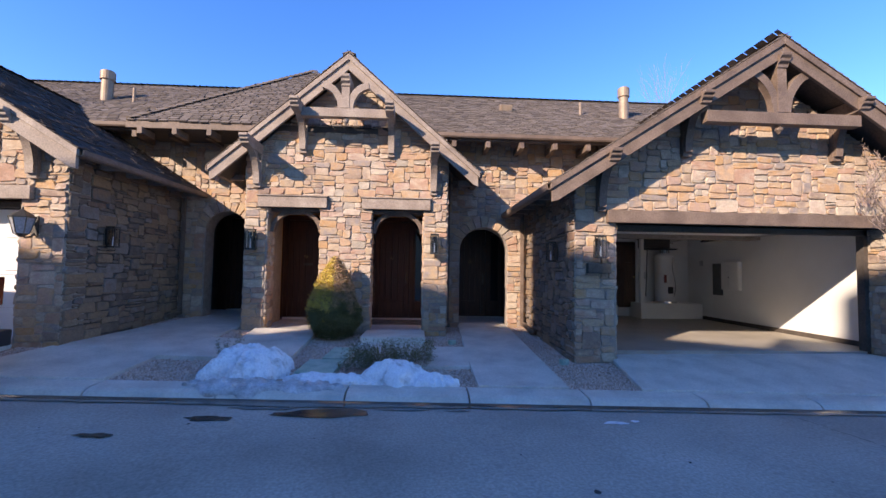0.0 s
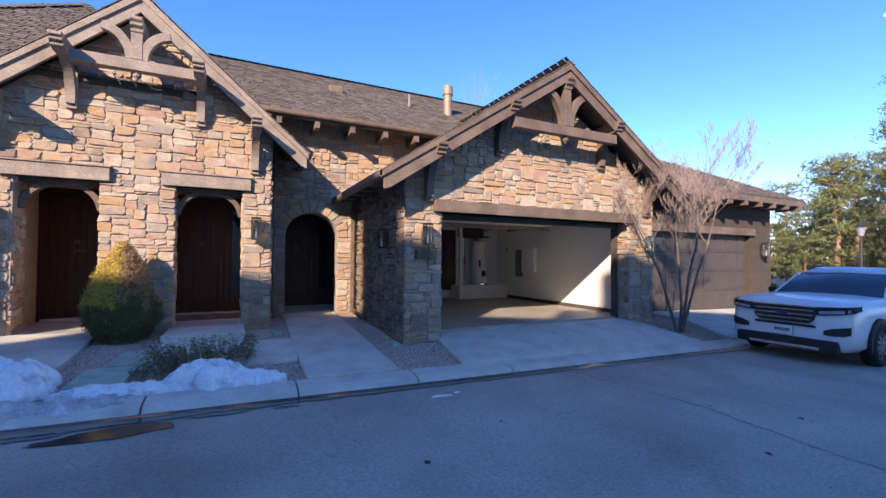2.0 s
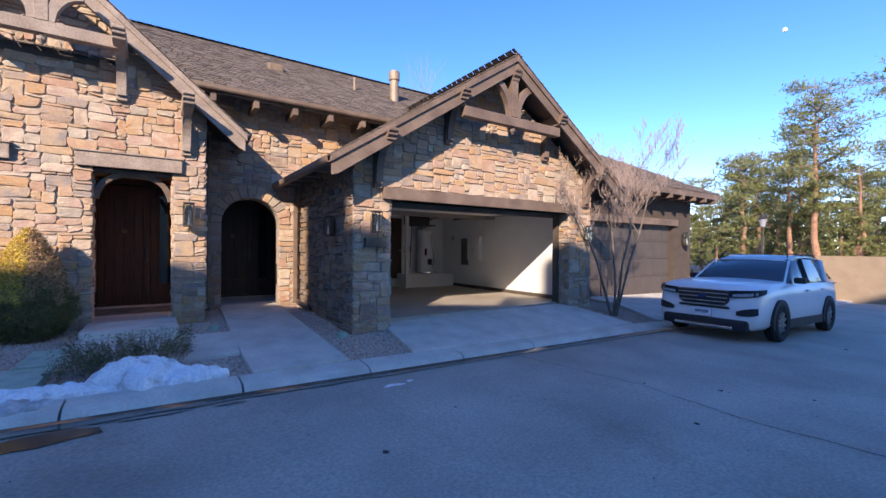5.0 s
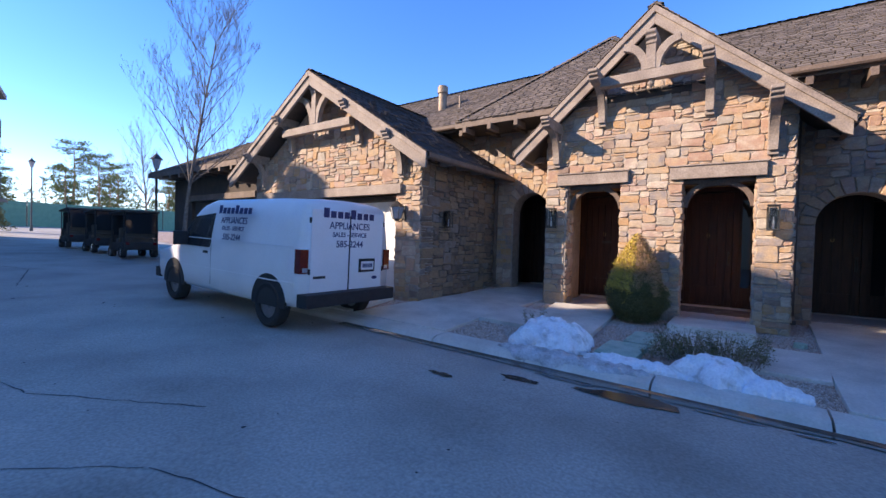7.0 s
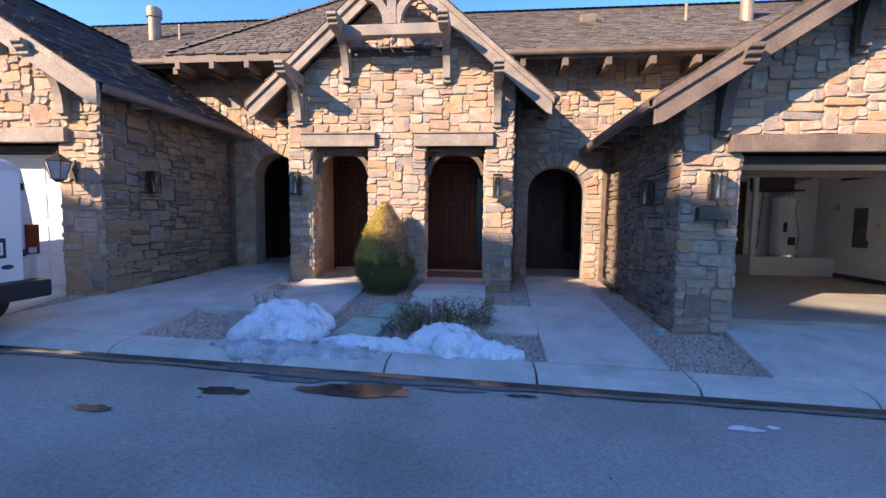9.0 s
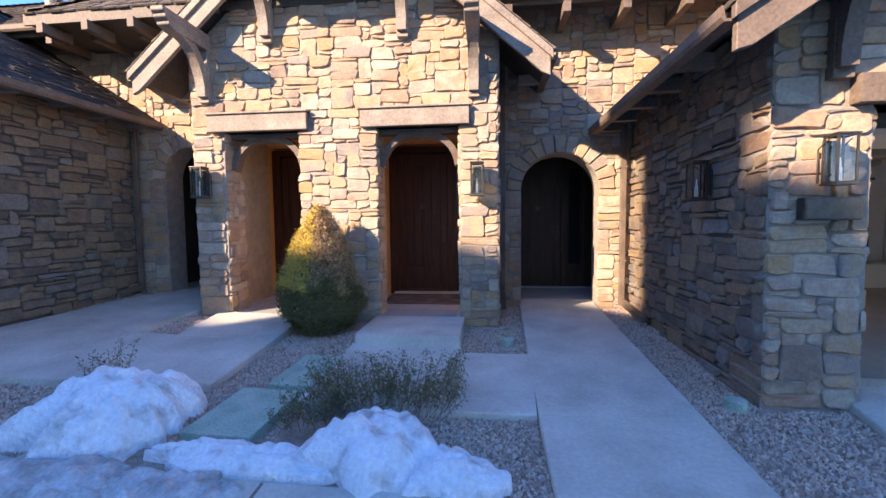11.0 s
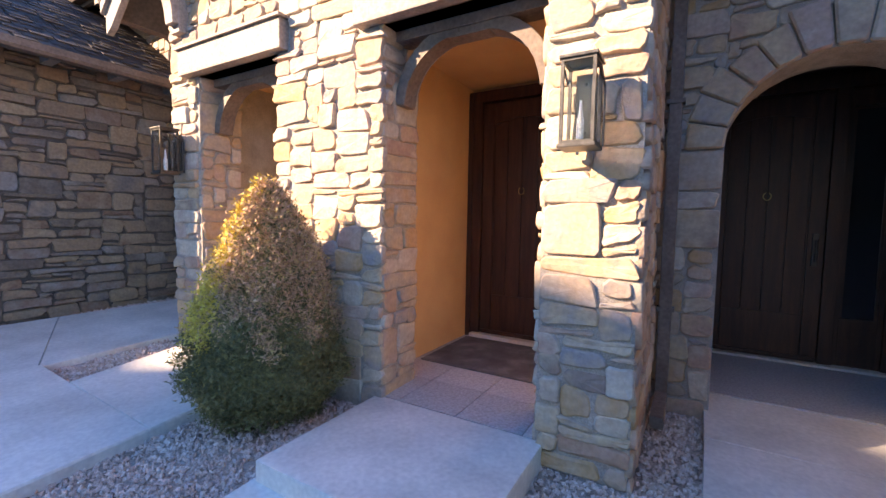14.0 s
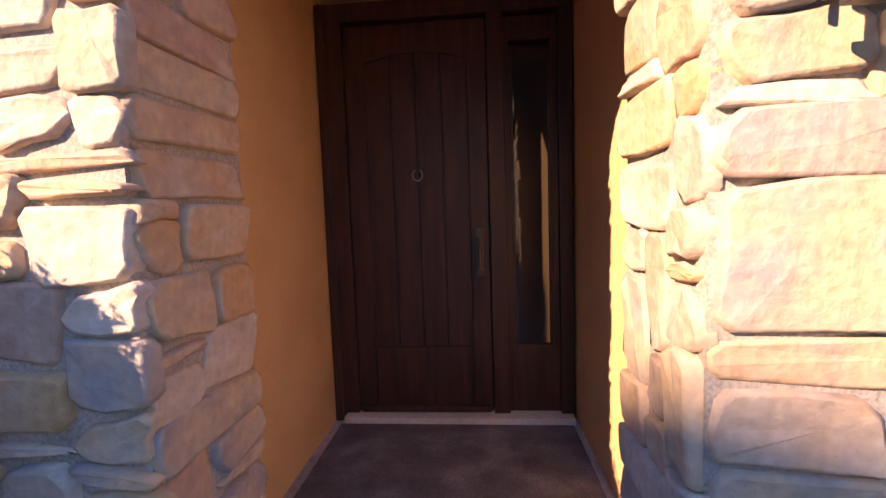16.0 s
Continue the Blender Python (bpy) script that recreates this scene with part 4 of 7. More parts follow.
entry_door(-1.155, 10.87, 0.345, "dark walnut plank door with brass knocker and side light", "door_1")
entry_door(-3.33, 10.87, 0.345, "dark walnut plank door with side light in shade", "door_2")
entry_door(0.95, 11.75, 0.31, "dark walnut plank door behind the arch", "door_3")
entry_door(-5.1, 11.75, 0.45, "dark walnut plank door behind the west arch", "door_4")
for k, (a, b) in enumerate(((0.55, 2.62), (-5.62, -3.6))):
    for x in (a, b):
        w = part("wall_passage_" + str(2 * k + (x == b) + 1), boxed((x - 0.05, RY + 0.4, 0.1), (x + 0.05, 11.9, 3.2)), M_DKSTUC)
        tagged(w, "brown stucco wall of the arched passage, darkened for its shade", "wall", kind="structure")
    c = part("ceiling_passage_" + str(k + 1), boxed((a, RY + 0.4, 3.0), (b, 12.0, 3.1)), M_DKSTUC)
    tagged(c, "stucco ceiling of the arched passage, darkened for its shade", "ceiling", kind="structure")
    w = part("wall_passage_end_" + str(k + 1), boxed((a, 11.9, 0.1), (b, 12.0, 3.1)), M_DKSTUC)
    tagged(w, "brown stucco end wall of the passage, darkened for its shade", "wall", kind="structure")
fl = part("floor_passage_west", boxed((-5.6, 10.5, 0.2), (-3.6, 11.9, 0.46)), M_SLATE)
tagged(fl, "slate floor of the arched passage", "floor", kind="structure")
fl = part("floor_passage_east", boxed((0.6, 10.45, 0.1), (2.6, 11.9, 0.335)), M_SLATE)
tagged(fl, "slate floor of the arched passage", "floor", kind="structure")

mat = part("door_mat", boxed((-1.25, 9.84, 0.345), (0.2, 10.74, 0.358), 0.005), M_MAT)
tagged(mat, "worn dark brown ribbed mat before the entrance door", "door mat")

# arched timber braces inside the porch openings
for a, b in ((AX0, AX1), (BX0, BX1)):
    root = empty("arch_brace", "curved timber braces under the porch lintel", "brace", pose((a + b) / 2, EY + 0.2, LINT0), "porch arch braces")
    r = (b - a) / 2
    for s in (-1, 1):
        poly = band([(s * (r - 0.04 - (r - 0.1) * (1 - math.cos(t))), -0.50 + 0.44 * math.sin(t)) for t in [math.pi / 2 * i / 8 for i in range(9)]], 0.085)
        part("brace", prismed(poly, "y", -0.06, 0.08, 0.005), M_WOOD, root)
    part("head_beam", boxed((-r, -0.07, -0.07), (r, 0.09, 0.0), 0.006), M_WOOD, root)
    part("centre_block", boxed((-0.14, -0.055, -0.12), (0.14, 0.075, -0.06), 0.01), M_WOOD, root)

# ---- the open garage ----
GX0, GX1, GB = 2.95, 8.55, 13.0
for nm, lo, hi in (("wall_garage_inside_east", (GX1, GY + 0.45, 0.1), (GX1 + 0.12, GB + 0.1, 3.0)),
                   ("wall_garage_inside_north", (GX0, GB, 0.1), (GX1, GB + 0.12, 3.0)),
                   ("wall_garage_inside_west", (GX0 - 0.02, GY + 0.45, 0.1), (GX0 + 0.06, GB, 3.0)),
                   ("wall_garage_inside_front", (8.2, GY + 0.45, 0.1), (GX1, GY + 0.5, 3.0))):
    tagged(part(nm, boxed(lo, hi), M_WHITE), "off-white painted garage wall", "wall", kind="structure")
tagged(part("ceiling_garage", boxed((GX0, GY + 0.45, 2.85), (GX1, GB, 2.95)), M_WHITE), "off-white garage ceiling", "ceiling", kind="structure")
tagged(part("floor_garage", boxed((GX0, GY + 0.3, 0.05), (GX1 + 0.02, GB, 0.27)), M_GFLOOR), "smooth tan-grey concrete garage floor", "floor", kind="structure")
tagged(part("baseboard", boxed((GX1 - 0.02, GY + 0.5, 0.27), (GX1 + 0.005, GB, 0.37), 0.003), M_SOFFIT), "dark base strip along the garage wall", "baseboard", kind="structure")
tagged(part("trim_plinth", boxed((6.62, 12.3, 0.27), (GX1 - 0.005, GB, 0.72), 0.01), M_WHITE), "raised white plinth at the back of the garage", "plinth", kind="structure")
tagged(part("trim_jamb", boxed((8.1, GY + 0.3, 0.2), (8.19, GY + 0.44, 2.47), 0.005), M_SOFFIT), "dark brown jamb board of the garage opening", "trim", kind="structure")
tagged(part("trim_alcove", boxed((6.6, 12.26, 0.27), (6.70, 12.36, 2.8), 0.008), M_WHITE), "white post beside the heater alcove", "trim", kind="structure")
gd = tagged(new("door_5"), "dark panelled inner door at the back of the garage", "door", kind="structure")
gd.matrix_basis = pose(5.93, 12.95, 0.55)
part("door_leaf", boxed((0, -0.03, 0), (0.85, 0.02, 2.05), 0.005), M_DOOR, gd)
for i in range(2):
    for j in range(3):
        part("panel", boxed((0.1 + i * 0.36, -0.045, 0.12 + j * 0.64), (0.39 + i * 0.36, -0.028, 0.66 + j * 0.64), 0.012), M_DOOR, gd)
part("door_frame", boxed((0.86, -0.05, 0), (0.94, 0.04, 2.12), 0.005), M_WHITE, gd)
bm = bmesh.new()
bmesh.ops.create_uvsphere(bm, u_segments=10, v_segments=8, radius=0.03, matrix=Matrix.Translation((0.78, -0.08, 0.95)))
cyl(bm, (0.78, -0.07, 0.95), (0.78, -0.02, 0.95), 0.015, n=8)
part("knob", bm, M_BRASS, gd)

wh = empty("water_heater", "white tank water heater with pipes on the plinth", "water heater", pose(7.58, 12.66, 0.72))
bm = bmesh.new()
cyl(bm, (0, 0, 0.06), (0, 0, 1.45), 0.28, n=24)
cyl(bm, (0, 0, 1.45), (0, 0, 1.52), 0.28, 0.2, n=24)
part("tank", bm, M_WHITE, wh)
bm = bmesh.new()
cyl(bm, (0, 0, 0.0), (0, 0, 0.06), 0.33, n=24)
part("drip_pan", bm, M_CHROME, wh)
bm = bmesh.new()
cyl(bm, (0, 0, 1.52), (0, 0, 2.25), 0.06, n=12)
part("flue", bm, M_CHROME, wh)
for s in (-1, 1):
    bm = bmesh.new()
    cyl(bm, (s * 0.14, 0, 1.5), (s * 0.14, 0, 1.85), 0.014, n=8)
    cyl(bm, (s * 0.14, 0, 1.85), (s * 0.4, 0.2, 1.85), 0.014, n=8)
    part("pipe", bm, M_COPPER, wh)
part("control_box", boxed((-0.07, -0.33, 0.3), (0.07, -0.26, 0.5), 0.01), M_BLACK, wh)
part("label_plate", boxed((-0.02, -0.292, 0.75), (0.13, -0.25, 1.15)), M_PLATE, wh)
part("warning_label", boxed((-0.16, -0.262, 0.62), (-0.05, -0.2, 0.86)), M_RED, wh, "red warning label")
bm = bmesh.new()
for i in range(14):
    t0, t1 = i / 14, (i + 1) / 14
    cyl(bm, (0.1 + 0.05 * math.sin(6 * t0), -0.31, 0.2 + 1.2 * t0), (0.1 + 0.05 * math.sin(6 * t1), -0.31, 0.2 + 1.2 * t1), 0.013, n=6)
part("overflow_pipe", bm, M_CHROME, wh)
ft = empty("furnace_unit", "dark metal heating unit with ducts hung over the heater", "furnace", pose(7.4, 12.72, 2.62))
part("casing", boxed((-0.55, -0.24, -0.22), (0.25, 0.26, 0.2), 0.02), M_IRON, ft)
part("burner_tray", boxed((-0.5, -0.3, -0.27), (0.45, 0.2, -0.23), 0.008), M_BLACK, ft)
bm = bmesh.new()
cyl(bm, (0.2, 0, 0.0), (0.75, 0.05, 0.12), 0.09, n=14)
part("duct", bm, M_CHROME, ft)
bm = bmesh.new()
cyl(bm, (-0.45, -0.2, -0.25), (-0.45, -0.1, -1.7), 0.012, n=6)
part("gas_pipe", bm, M_BLACK, ft)
nt_ = part("notice_plate", boxed((-0.16, -0.02, -0.11), (0.16, 0.0, 0.11), 0.004), M_GREYBOX)
nt_.matrix_basis = pose(7.05, 12.995, 1.55)
tagged(nt_, "pale notice plate on the alcove wall", "plate")

ep = empty("breaker_panel", "white wall cabinet beside a dark grey panel on the garage wall", "electrical panel", pose(GX1, 11.2, 1.55))
part("cabinet", boxed((-0.09, -0.45, -0.35), (0, 0.2, 0.42), 0.01), M_WHITE, ep)
part("cabinet_door", boxed((-0.105, -0.43, -0.33), (-0.088, -0.115, 0.40), 0.005), M_WHITE, ep)
part("cabinet_door", boxed((-0.105, -0.105, -0.33), (-0.088, 0.18, 0.40), 0.005), M_WHITE, ep)
part("grey_panel", boxed((-0.03, 0.25, -0.52), (0, 0.63, 0.38), 0.006), M_DKENAMEL, ep, "dark grey breaker panel door")
part("latch", boxed((-0.12, -0.13, -0.02), (-0.104, -0.09, 0.0), 0.003), M_BLACK, ep)
sw = part("wall_switch", boxed((-0.015, -0.07, -0.08), (0, 0.07, 0.08), 0.004, pose(GX1, 12.35, 1.95)), M_GREYBOX)
tagged(sw, "small grey control plate on the garage wall", "switch")

op = empty("garage_door_opener", "sectional garage door raised on ceiling rails", "garage door", pose(5.75, 0, 2.6))
for i in range(4):
    part("door_panel", boxed((-2.4, 7.75 + i * 0.56, -0.02), (2.4, 8.30 + i * 0.56, 0.03), 0.008), M_VINYL, op)
for x in (-2.42, 2.40):
    part("track", boxed((x, 7.45, -0.06), (x + 0.03, 11.8, 0.0), 0.004), M_CHROME, op)
part("rail", boxed((-0.03, 7.5, 0.06), (0.03, 11.0, 0.1), 0.004), M_CHROME, op)
part("motor_box", boxed((-0.18, 10.9, -0.05), (0.18, 11.35, 0.12), 0.02), M_GREYBOX, op)

# white sectional door in the west garage, brown one next door
def section_door(x0, x1, y, z0, z1, mat, rows, cols, label, name):
    root = tagged(new(name), label, "garage door", kind="structure")
    h = (z1 - z0) / rows
    for r in range(rows):
        p = part("door_section", boxed((x0, y, z0 + r * h + 0.004), (x1, y + 0.05, z0 + (r + 1) * h - 0.004), 0.004), mat, root)
        w = (x1 - x0) / cols
        for c in range(cols):
            bm = bmesh.new()
            a, b, lo, hi = x0 + c * w + 0.07, x0 + (c + 1) * w - 0.07, z0 + r * h + 0.07, z0 + (r + 1) * h - 0.07
            box(bm, (a, y - 0.014, lo), (b, y + 0.01, hi), 0.013)
            part("raised_panel", bm, mat, p)
    return root


section_door(-11.2, -6.3, GY + 0.38, 0.36, 2.52, M_VINYL, 4, 8, "white raised-panel sectional garage door", "door_6")
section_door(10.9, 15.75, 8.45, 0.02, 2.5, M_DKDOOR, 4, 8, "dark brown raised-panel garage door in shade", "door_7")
section_door(-19.0, -14.2, 8.45, 0.55, 3.0, M_DKDOOR, 4, 8, "dark brown garage door of the far neighbour", "door_8")


def neighbour(tag, x0, x1, d0, d1, zb, zt, xe, s):
    """Next-door stuccoed garage under a hipped shingle roof; xe the outer eave, s the side it lies on."""
    lo, hi = min(x0, x1), max(x0, x1)
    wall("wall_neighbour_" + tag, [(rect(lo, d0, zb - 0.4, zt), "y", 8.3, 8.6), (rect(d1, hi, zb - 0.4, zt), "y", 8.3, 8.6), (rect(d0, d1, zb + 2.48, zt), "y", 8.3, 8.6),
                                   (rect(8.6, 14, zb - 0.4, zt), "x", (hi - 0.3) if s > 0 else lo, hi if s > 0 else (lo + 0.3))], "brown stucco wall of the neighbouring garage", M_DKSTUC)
    bmx = part("beam", boxed((d0 - 0.15, 8.2, zb + 2.45), (d1 + 0.15, 8.5, zb + 2.68), 0.012), M_WOOD)
    tagged(bmx, "timber lintel over the neighbouring garage door", "lintel", "lintels over the openings")
    root = tagged(new("roof_neighbour_" + tag), "hipped shingle roof of the neighbouring garage", "roof", kind="structure")
    e0, zz = 7.65, zt + 0.1
    xi = x0 - s * 0.2
    run, rise = 4.2, 2.3
    A, B = Vector((xi, e0, zz)), Vector((xe, e0, zz))
    R1, R2 = Vector((xi, e0 + run, zz + rise)), Vector((xe - s * run, e0 + run, zz + rise))
    D, E = Vector((xe, e0 + 2 * run, zz)), Vector((xi, e0 + 2 * run, zz))
    bm = bmesh.new()
    up = [bm.verts.new(p) for p in (A, B, R2, R1, D, E)]
    dn = [bm.verts.new(p - Vector((0, 0, 0.18))) for p in (A, B, D, E)]
    bm.faces.new((up[0], up[1], up[2], up[3]))
    bm.faces.new((up[1], up[4], up[2]))
    bm.faces.new((up[4], up[5], up[3], up[2]))
    bm.faces.new(dn)
    for a, b, c, d in ((up[0], up[1], dn[1], dn[0]), (up[1], up[4], dn[2], dn[1]), (up[4], up[5], dn[3], dn[2])):
        bm.faces.new((a, b, c, d))
    part("roof_deck", bm, M_SOFFIT, root)
    L = math.hypot(run, rise)
    wdt = abs(xe - xi)
    o = A if s > 0 else B
    shingles("shingles", o + Vector((0, -0.03, 0.01)), (1, 0, 0), (0, run, rise), wdt, L, (lambda a, b: a < wdt - run * b / L) if s > 0 else (lambda a, b: a > run * b / L), 90, root)
    shingles("shingles", B + Vector((0, 0, 0.01)), (0, 1, 0), (-s * run, 0, rise), 2 * run, L, lambda a, b: run * b / L < a < 2 * run - run * b / L, 91, root)
    part("fascia", boxed((min(xi, xe), e0 - 0.04, zz - 0.2), (max(xi, xe), e0, zz - 0.01)), M_WOOD, root)
    x = lo + 0.4
    while x < hi + 0.5:
        part("rafter_tail", boxed((x, e0 - 0.06, zz - 0.34), (x + 0.12, 8.35, zz - 0.2), 0.01), M_WOOD, root)
        x += 0.8


neighbour("east", 9.0, 17.0, 10.9, 15.75, 0.02, 3.6, 17.9, 1)
neighbour("west", -11.8, -20.6, -19.0, -14.2, 0.55, 4.15, -21.6, -1)

# ---- condominiums across the street ----
CO = pose(-29.0, -0.9, 0, 0, 0, 145.4)      # +x runs on along the frontage, +y away from the street
condo = tagged(new("condominium_building"), "three-storey cream stucco and stone condominium with balconies", "building")
condo.matrix_basis = CO
CB = 1.0


def cpart(name, lo, hi, mat, parent=None, bevel=0.0):
    return part(name, boxed(lo, hi, bevel), mat, parent or condo)


# the frontage runs from behind the viewer (negative) to the far end (positive)
M_CSTONE = material("far_brown_stone", [(0.16, 0.115, 0.085), (0.26, 0.19, 0.14), (0.36, 0.28, 0.21)], 0.9, 2.2, 9, 0.6, fine_mix=0.35, bump_dist=0.04)
cpart("wall", (-8.3, 0.6, -2), (10.2, 12, CB + 8.6), M_CREAM)
cpart("stone_band", (-8.3, 0.56, CB + 2.9), (10.2, 0.6, CB + 5.9), M_CSTONE)
cpart("wall", (-10.6, 0, -2), (-9.4, 12, CB + 11.0), M_CREAM)
cpart("wall", (-11.8, 0, -2), (-10.6, 12, CB + 12.3), M_CREAM)
cpart("wall", (-13.6, 0, -2), (-11.8, 12, CB + 13.2), M_CREAM)
cpart("wall", (-16.0, 0, -2), (-13.6, 12, CB + 13.75), M_CREAM)
cpart("wall", (-17.8, 0, -2), (-16.0, 12, CB + 13.4), M_CREAM)
cpart("wall", (-18.8, 0, -2), (-17.8, 12, CB + 14.3), M_CREAM)
cpart("wall", (-28, 0, -2), (-18.8, 12, CB + 15.2), M_CREAM)
cpart("wall", (-75, 0, -2), (-28, 12, CB + 17.0), M_CREAM)
cpart("chimney", (-15.1, -0.05, CB + 13.7), (-13.6, 1.5, CB + 16.4), M_CSTONE, None, 0.03)
cpart("roof", (-8.6, -0.5, CB + 8.6), (10.6, 12.5, CB + 8.9), M_SOFFIT)
for i in range(22):
    cpart("rafter_tail", (-8.3 + i * 0.85, -0.75, CB + 8.42), (-8.18 + i * 0.85, 0.6, CB + 8.6), M_SOFFIT)


def condo_bay(u, w, chim):
    """A bay of three storeys with two bowed balconies, stone pier, garage and gabled head."""
    part("stone_pier", boxed((u, -0.6, -1), (u + w * 0.42, 0.7, CB + 8.2)), M_CSTONE, condo)
    if chim:
        bm = bmesh.new()
        box(bm, (u + 0.2, -0.1, CB + 8.5), (u + 1.7, 1.5, CB + 11.2), 0.05)
        cyl(bm, (u + 0.95, 0.7, CB + 11.2), (u + 0.95, 0.7, CB + 11.7), 0.7, 0.6, 14)
        part("chimney", bm, M_CSTONE, condo)
    part("roof_hood", prismed([(u - 0.9, CB + 8.2), (u + w * 0.25, CB + 9.5), (u + w * 0.6, CB + 8.2), (u + w * 0.6, CB + 7.95), (u + w * 0.25, CB + 9.2), (u - 0.9, CB + 7.95)], "y", -1.9, 1.5), M_WOODL, condo)
    for z in (3.0, 6.0):
        base = CB + z
        outline = [(u, -0.1)] + [(u + w * 0.95 * i / 10, -0.75 - 0.95 * math.sin(math.pi * (0.2 + 0.8 * i / 10))) for i in range(11)] + [(u + w * 0.95, -0.1)]
        deck = part("balcony", prismed(outline, "z", base - 0.75, base, 0.02), M_BALC, condo)
        pts = outline[1:-1]
        for zz in (0.12, 0.98):
            bm = bmesh.new()
            for p, q in zip(pts, pts[1:]):
                cyl(bm, (*p, base + zz), (*q, base + zz), 0.035, n=6)
            part("rail", bm, M_SOFFIT, deck)
        for p, q in zip(pts, pts[1:]):
            for t in (0.0, 0.25, 0.5, 0.75):
                b = boxed((-0.03, -0.02, 0.1), (0.03, 0.02, 0.98))
                bmesh.ops.translate(b, verts=b.verts, vec=(p[0] + (q[0] - p[0]) * t, p[1] + (q[1] - p[1]) * t, base))
                part("baluster", b, M_SOFFIT, deck)
        for k in range(3):
            wu = u + w * (0.45 + 0.17 * k)
            win = part("window", boxed((wu, 0.48, base + 0.1), (wu + w * 0.13, 0.6, base + 2.1), 0.01), M_WHITE, condo)
            part("pane", boxed((wu + 0.06, 0.46, base + 0.18), (wu + w * 0.13 - 0.06, 0.485, base + 2.0)), M_GLASS, win)
    gd_ = part("garage_door", boxed((u + 0.5, 0.45, -0.5), (u + w * 0.55, 0.6, CB + 2.2)), M_DKSTUC, condo)
    for r in range(4):
        part("raised_panel", boxed((u + 0.62, 0.42, CB + 0.1 + r * 0.52), (u + w * 0.55 - 0.12, 0.46, CB + 0.5 + r * 0.52), 0.01), M_DKSTUC, gd_)
    for uu in (u + 0.05, u + w * 0.58, u + w * 0.78, u + w * 0.95):
        part("column", boxed((uu, -0.3, -1), (uu + 0.35, 0.6, CB + 2.5), 0.02), M_CREAM, condo)
    part("door", boxed((u + w * 0.66, 0.5, -0.5), (u + w * 0.77, 0.6, CB + 2.1)), M_DOOR, condo)
    part("pent_roof", prismed([(-1.0, CB + 2.4), (0.6, CB + 2.95), (0.6, CB + 2.6), (-1.0, CB + 2.25)], "x", u - 0.2, u + w), M_SHINGLE, condo)


condo_bay(-8.2, 6.3, True)
condo_bay(-1.7, 6.0, True)
condo_bay(4.6, 5.2, True)


# ---- vehicles ----
def loft(rings, close=True):
    """Skins rings of points, each a closed loop, capped at both ends."""
    bm = bmesh.new()
    rs = [[bm.verts.new(p) for p in r] for r in rings]
    n = len(rs[0])
    for a, b in zip(rs, rs[1:]):
        for i in range(n):
            j = (i + 1) % n
            bm.faces.new((a[i], b[i], b[j], a[j]))
    bm.faces.new(rs[0])
    bm.faces.new(rs[-1][::-1])
    return bm


def body_ring(x, half):
    """half: (y, z) points from the sill up to the middle of the roof; mirrored to a loop."""
    return [(x, y, z) for y, z in half] + [(x, -y, z) for y, z in reversed(half) if y > 0.0]


def text_mesh(body, size):
    cu = bpy.data.curves.new("lettering", "FONT")
    cu.body, cu.size, cu.extrude, cu.align_x, cu.offset = body, size, 0.0015, "CENTER", 0.0018
    tmp = bpy.data.objects.new("lettering", cu)
    scene.collection.objects.link(tmp)
    me = bpy.data.meshes.new_from_object(tmp.evaluated_get(bpy.context.evaluated_depsgraph_get()))
    bpy.data.objects.remove(tmp)
    return me


def wheel(parent, x, y, r, w, side, rim_mat, spokes):
    """Tyre with tread shoulders, dished rim and spokes; side +1 or -1 is the outer side along y."""
    bm = bmesh.new()
    prof = [(r * 0.62, 0.42), (r * 0.86, 0.5), (r * 0.97, 0.42), (r, 0.3), (r, -0.3), (r * 0.97, -0.42), (r * 0.86, -0.5), (r * 0.62, -0.42)]
    seg = 28
    vs = [[bm.verts.new((x + a * math.cos(2 * math.pi * i / seg), y + b * w, r + a * math.sin(2 * math.pi * i / seg))) for a, b in prof] for i in range(seg)]
    for i in range(seg):
        for j in range(len(prof)):
            k = (j + 1) % len(prof)
            bm.faces.new((vs[i][j], vs[(i + 1) % seg][j], vs[(i + 1) % seg][k], vs[i][k]))
    wh_ = part("wheel", bm, M_TYRE, parent, smooth=False)
    bm = bmesh.new()
    cyl(bm, (x, y - side * w * 0.3, r), (x, y + side * w * 0.28, r), r * 0.63, n=24)
    cyl(bm, (x, y + side * w * 0.28, r), (x, y + side * w * 0.44, r), r * 0.2, r * 0.13, n=14)
    for i in range(spokes):
        a = 2 * math.pi * i / spokes
        b = boxed((-r * 0.06, 0, r * 0.1), (r * 0.06, w * 0.12, r * 0.6), 0.006)
        bmesh.ops.transform(b, matrix=Matrix.Translation((x, y + side * w * 0.26 - (0 if side > 0 else w * 0.12), r)) @ Matrix.Rotation(a, 4, "Y"), verts=b.verts)
        tm = bpy.data.meshes.new("spoke")
        b.to_mesh(tm)
        b.free()
        bm.from_mesh(tm)
        bpy.data.meshes.remove(tm)
    part("rim", bm, rim_mat, wh_)
    return wh_


def arch_trim(parent, x, y, r, side, mat, deep=0.03):
    pts = [(x + (r + 0.03) * math.cos(t), r + 0.0 + (r + 0.03) * math.sin(t)) for t in [math.pi * (-0.12 + 1.24 * i / 18) for i in range(19)]]
    part("wheel_arch", prismed(band(pts, 0.075), "y", y - deep, y + deep, 0.008), mat, parent)
    well = [(x + r * 1.05 * math.cos(t), r + r * 1.05 * math.sin(t)) for t in [2 * math.pi * i / 24 for i in range(24)]]
    part("wheel_well", prismed(well, "y", y - side * 0.05 - 0.002, y + 0.002 * side), M_BLACK, parent)


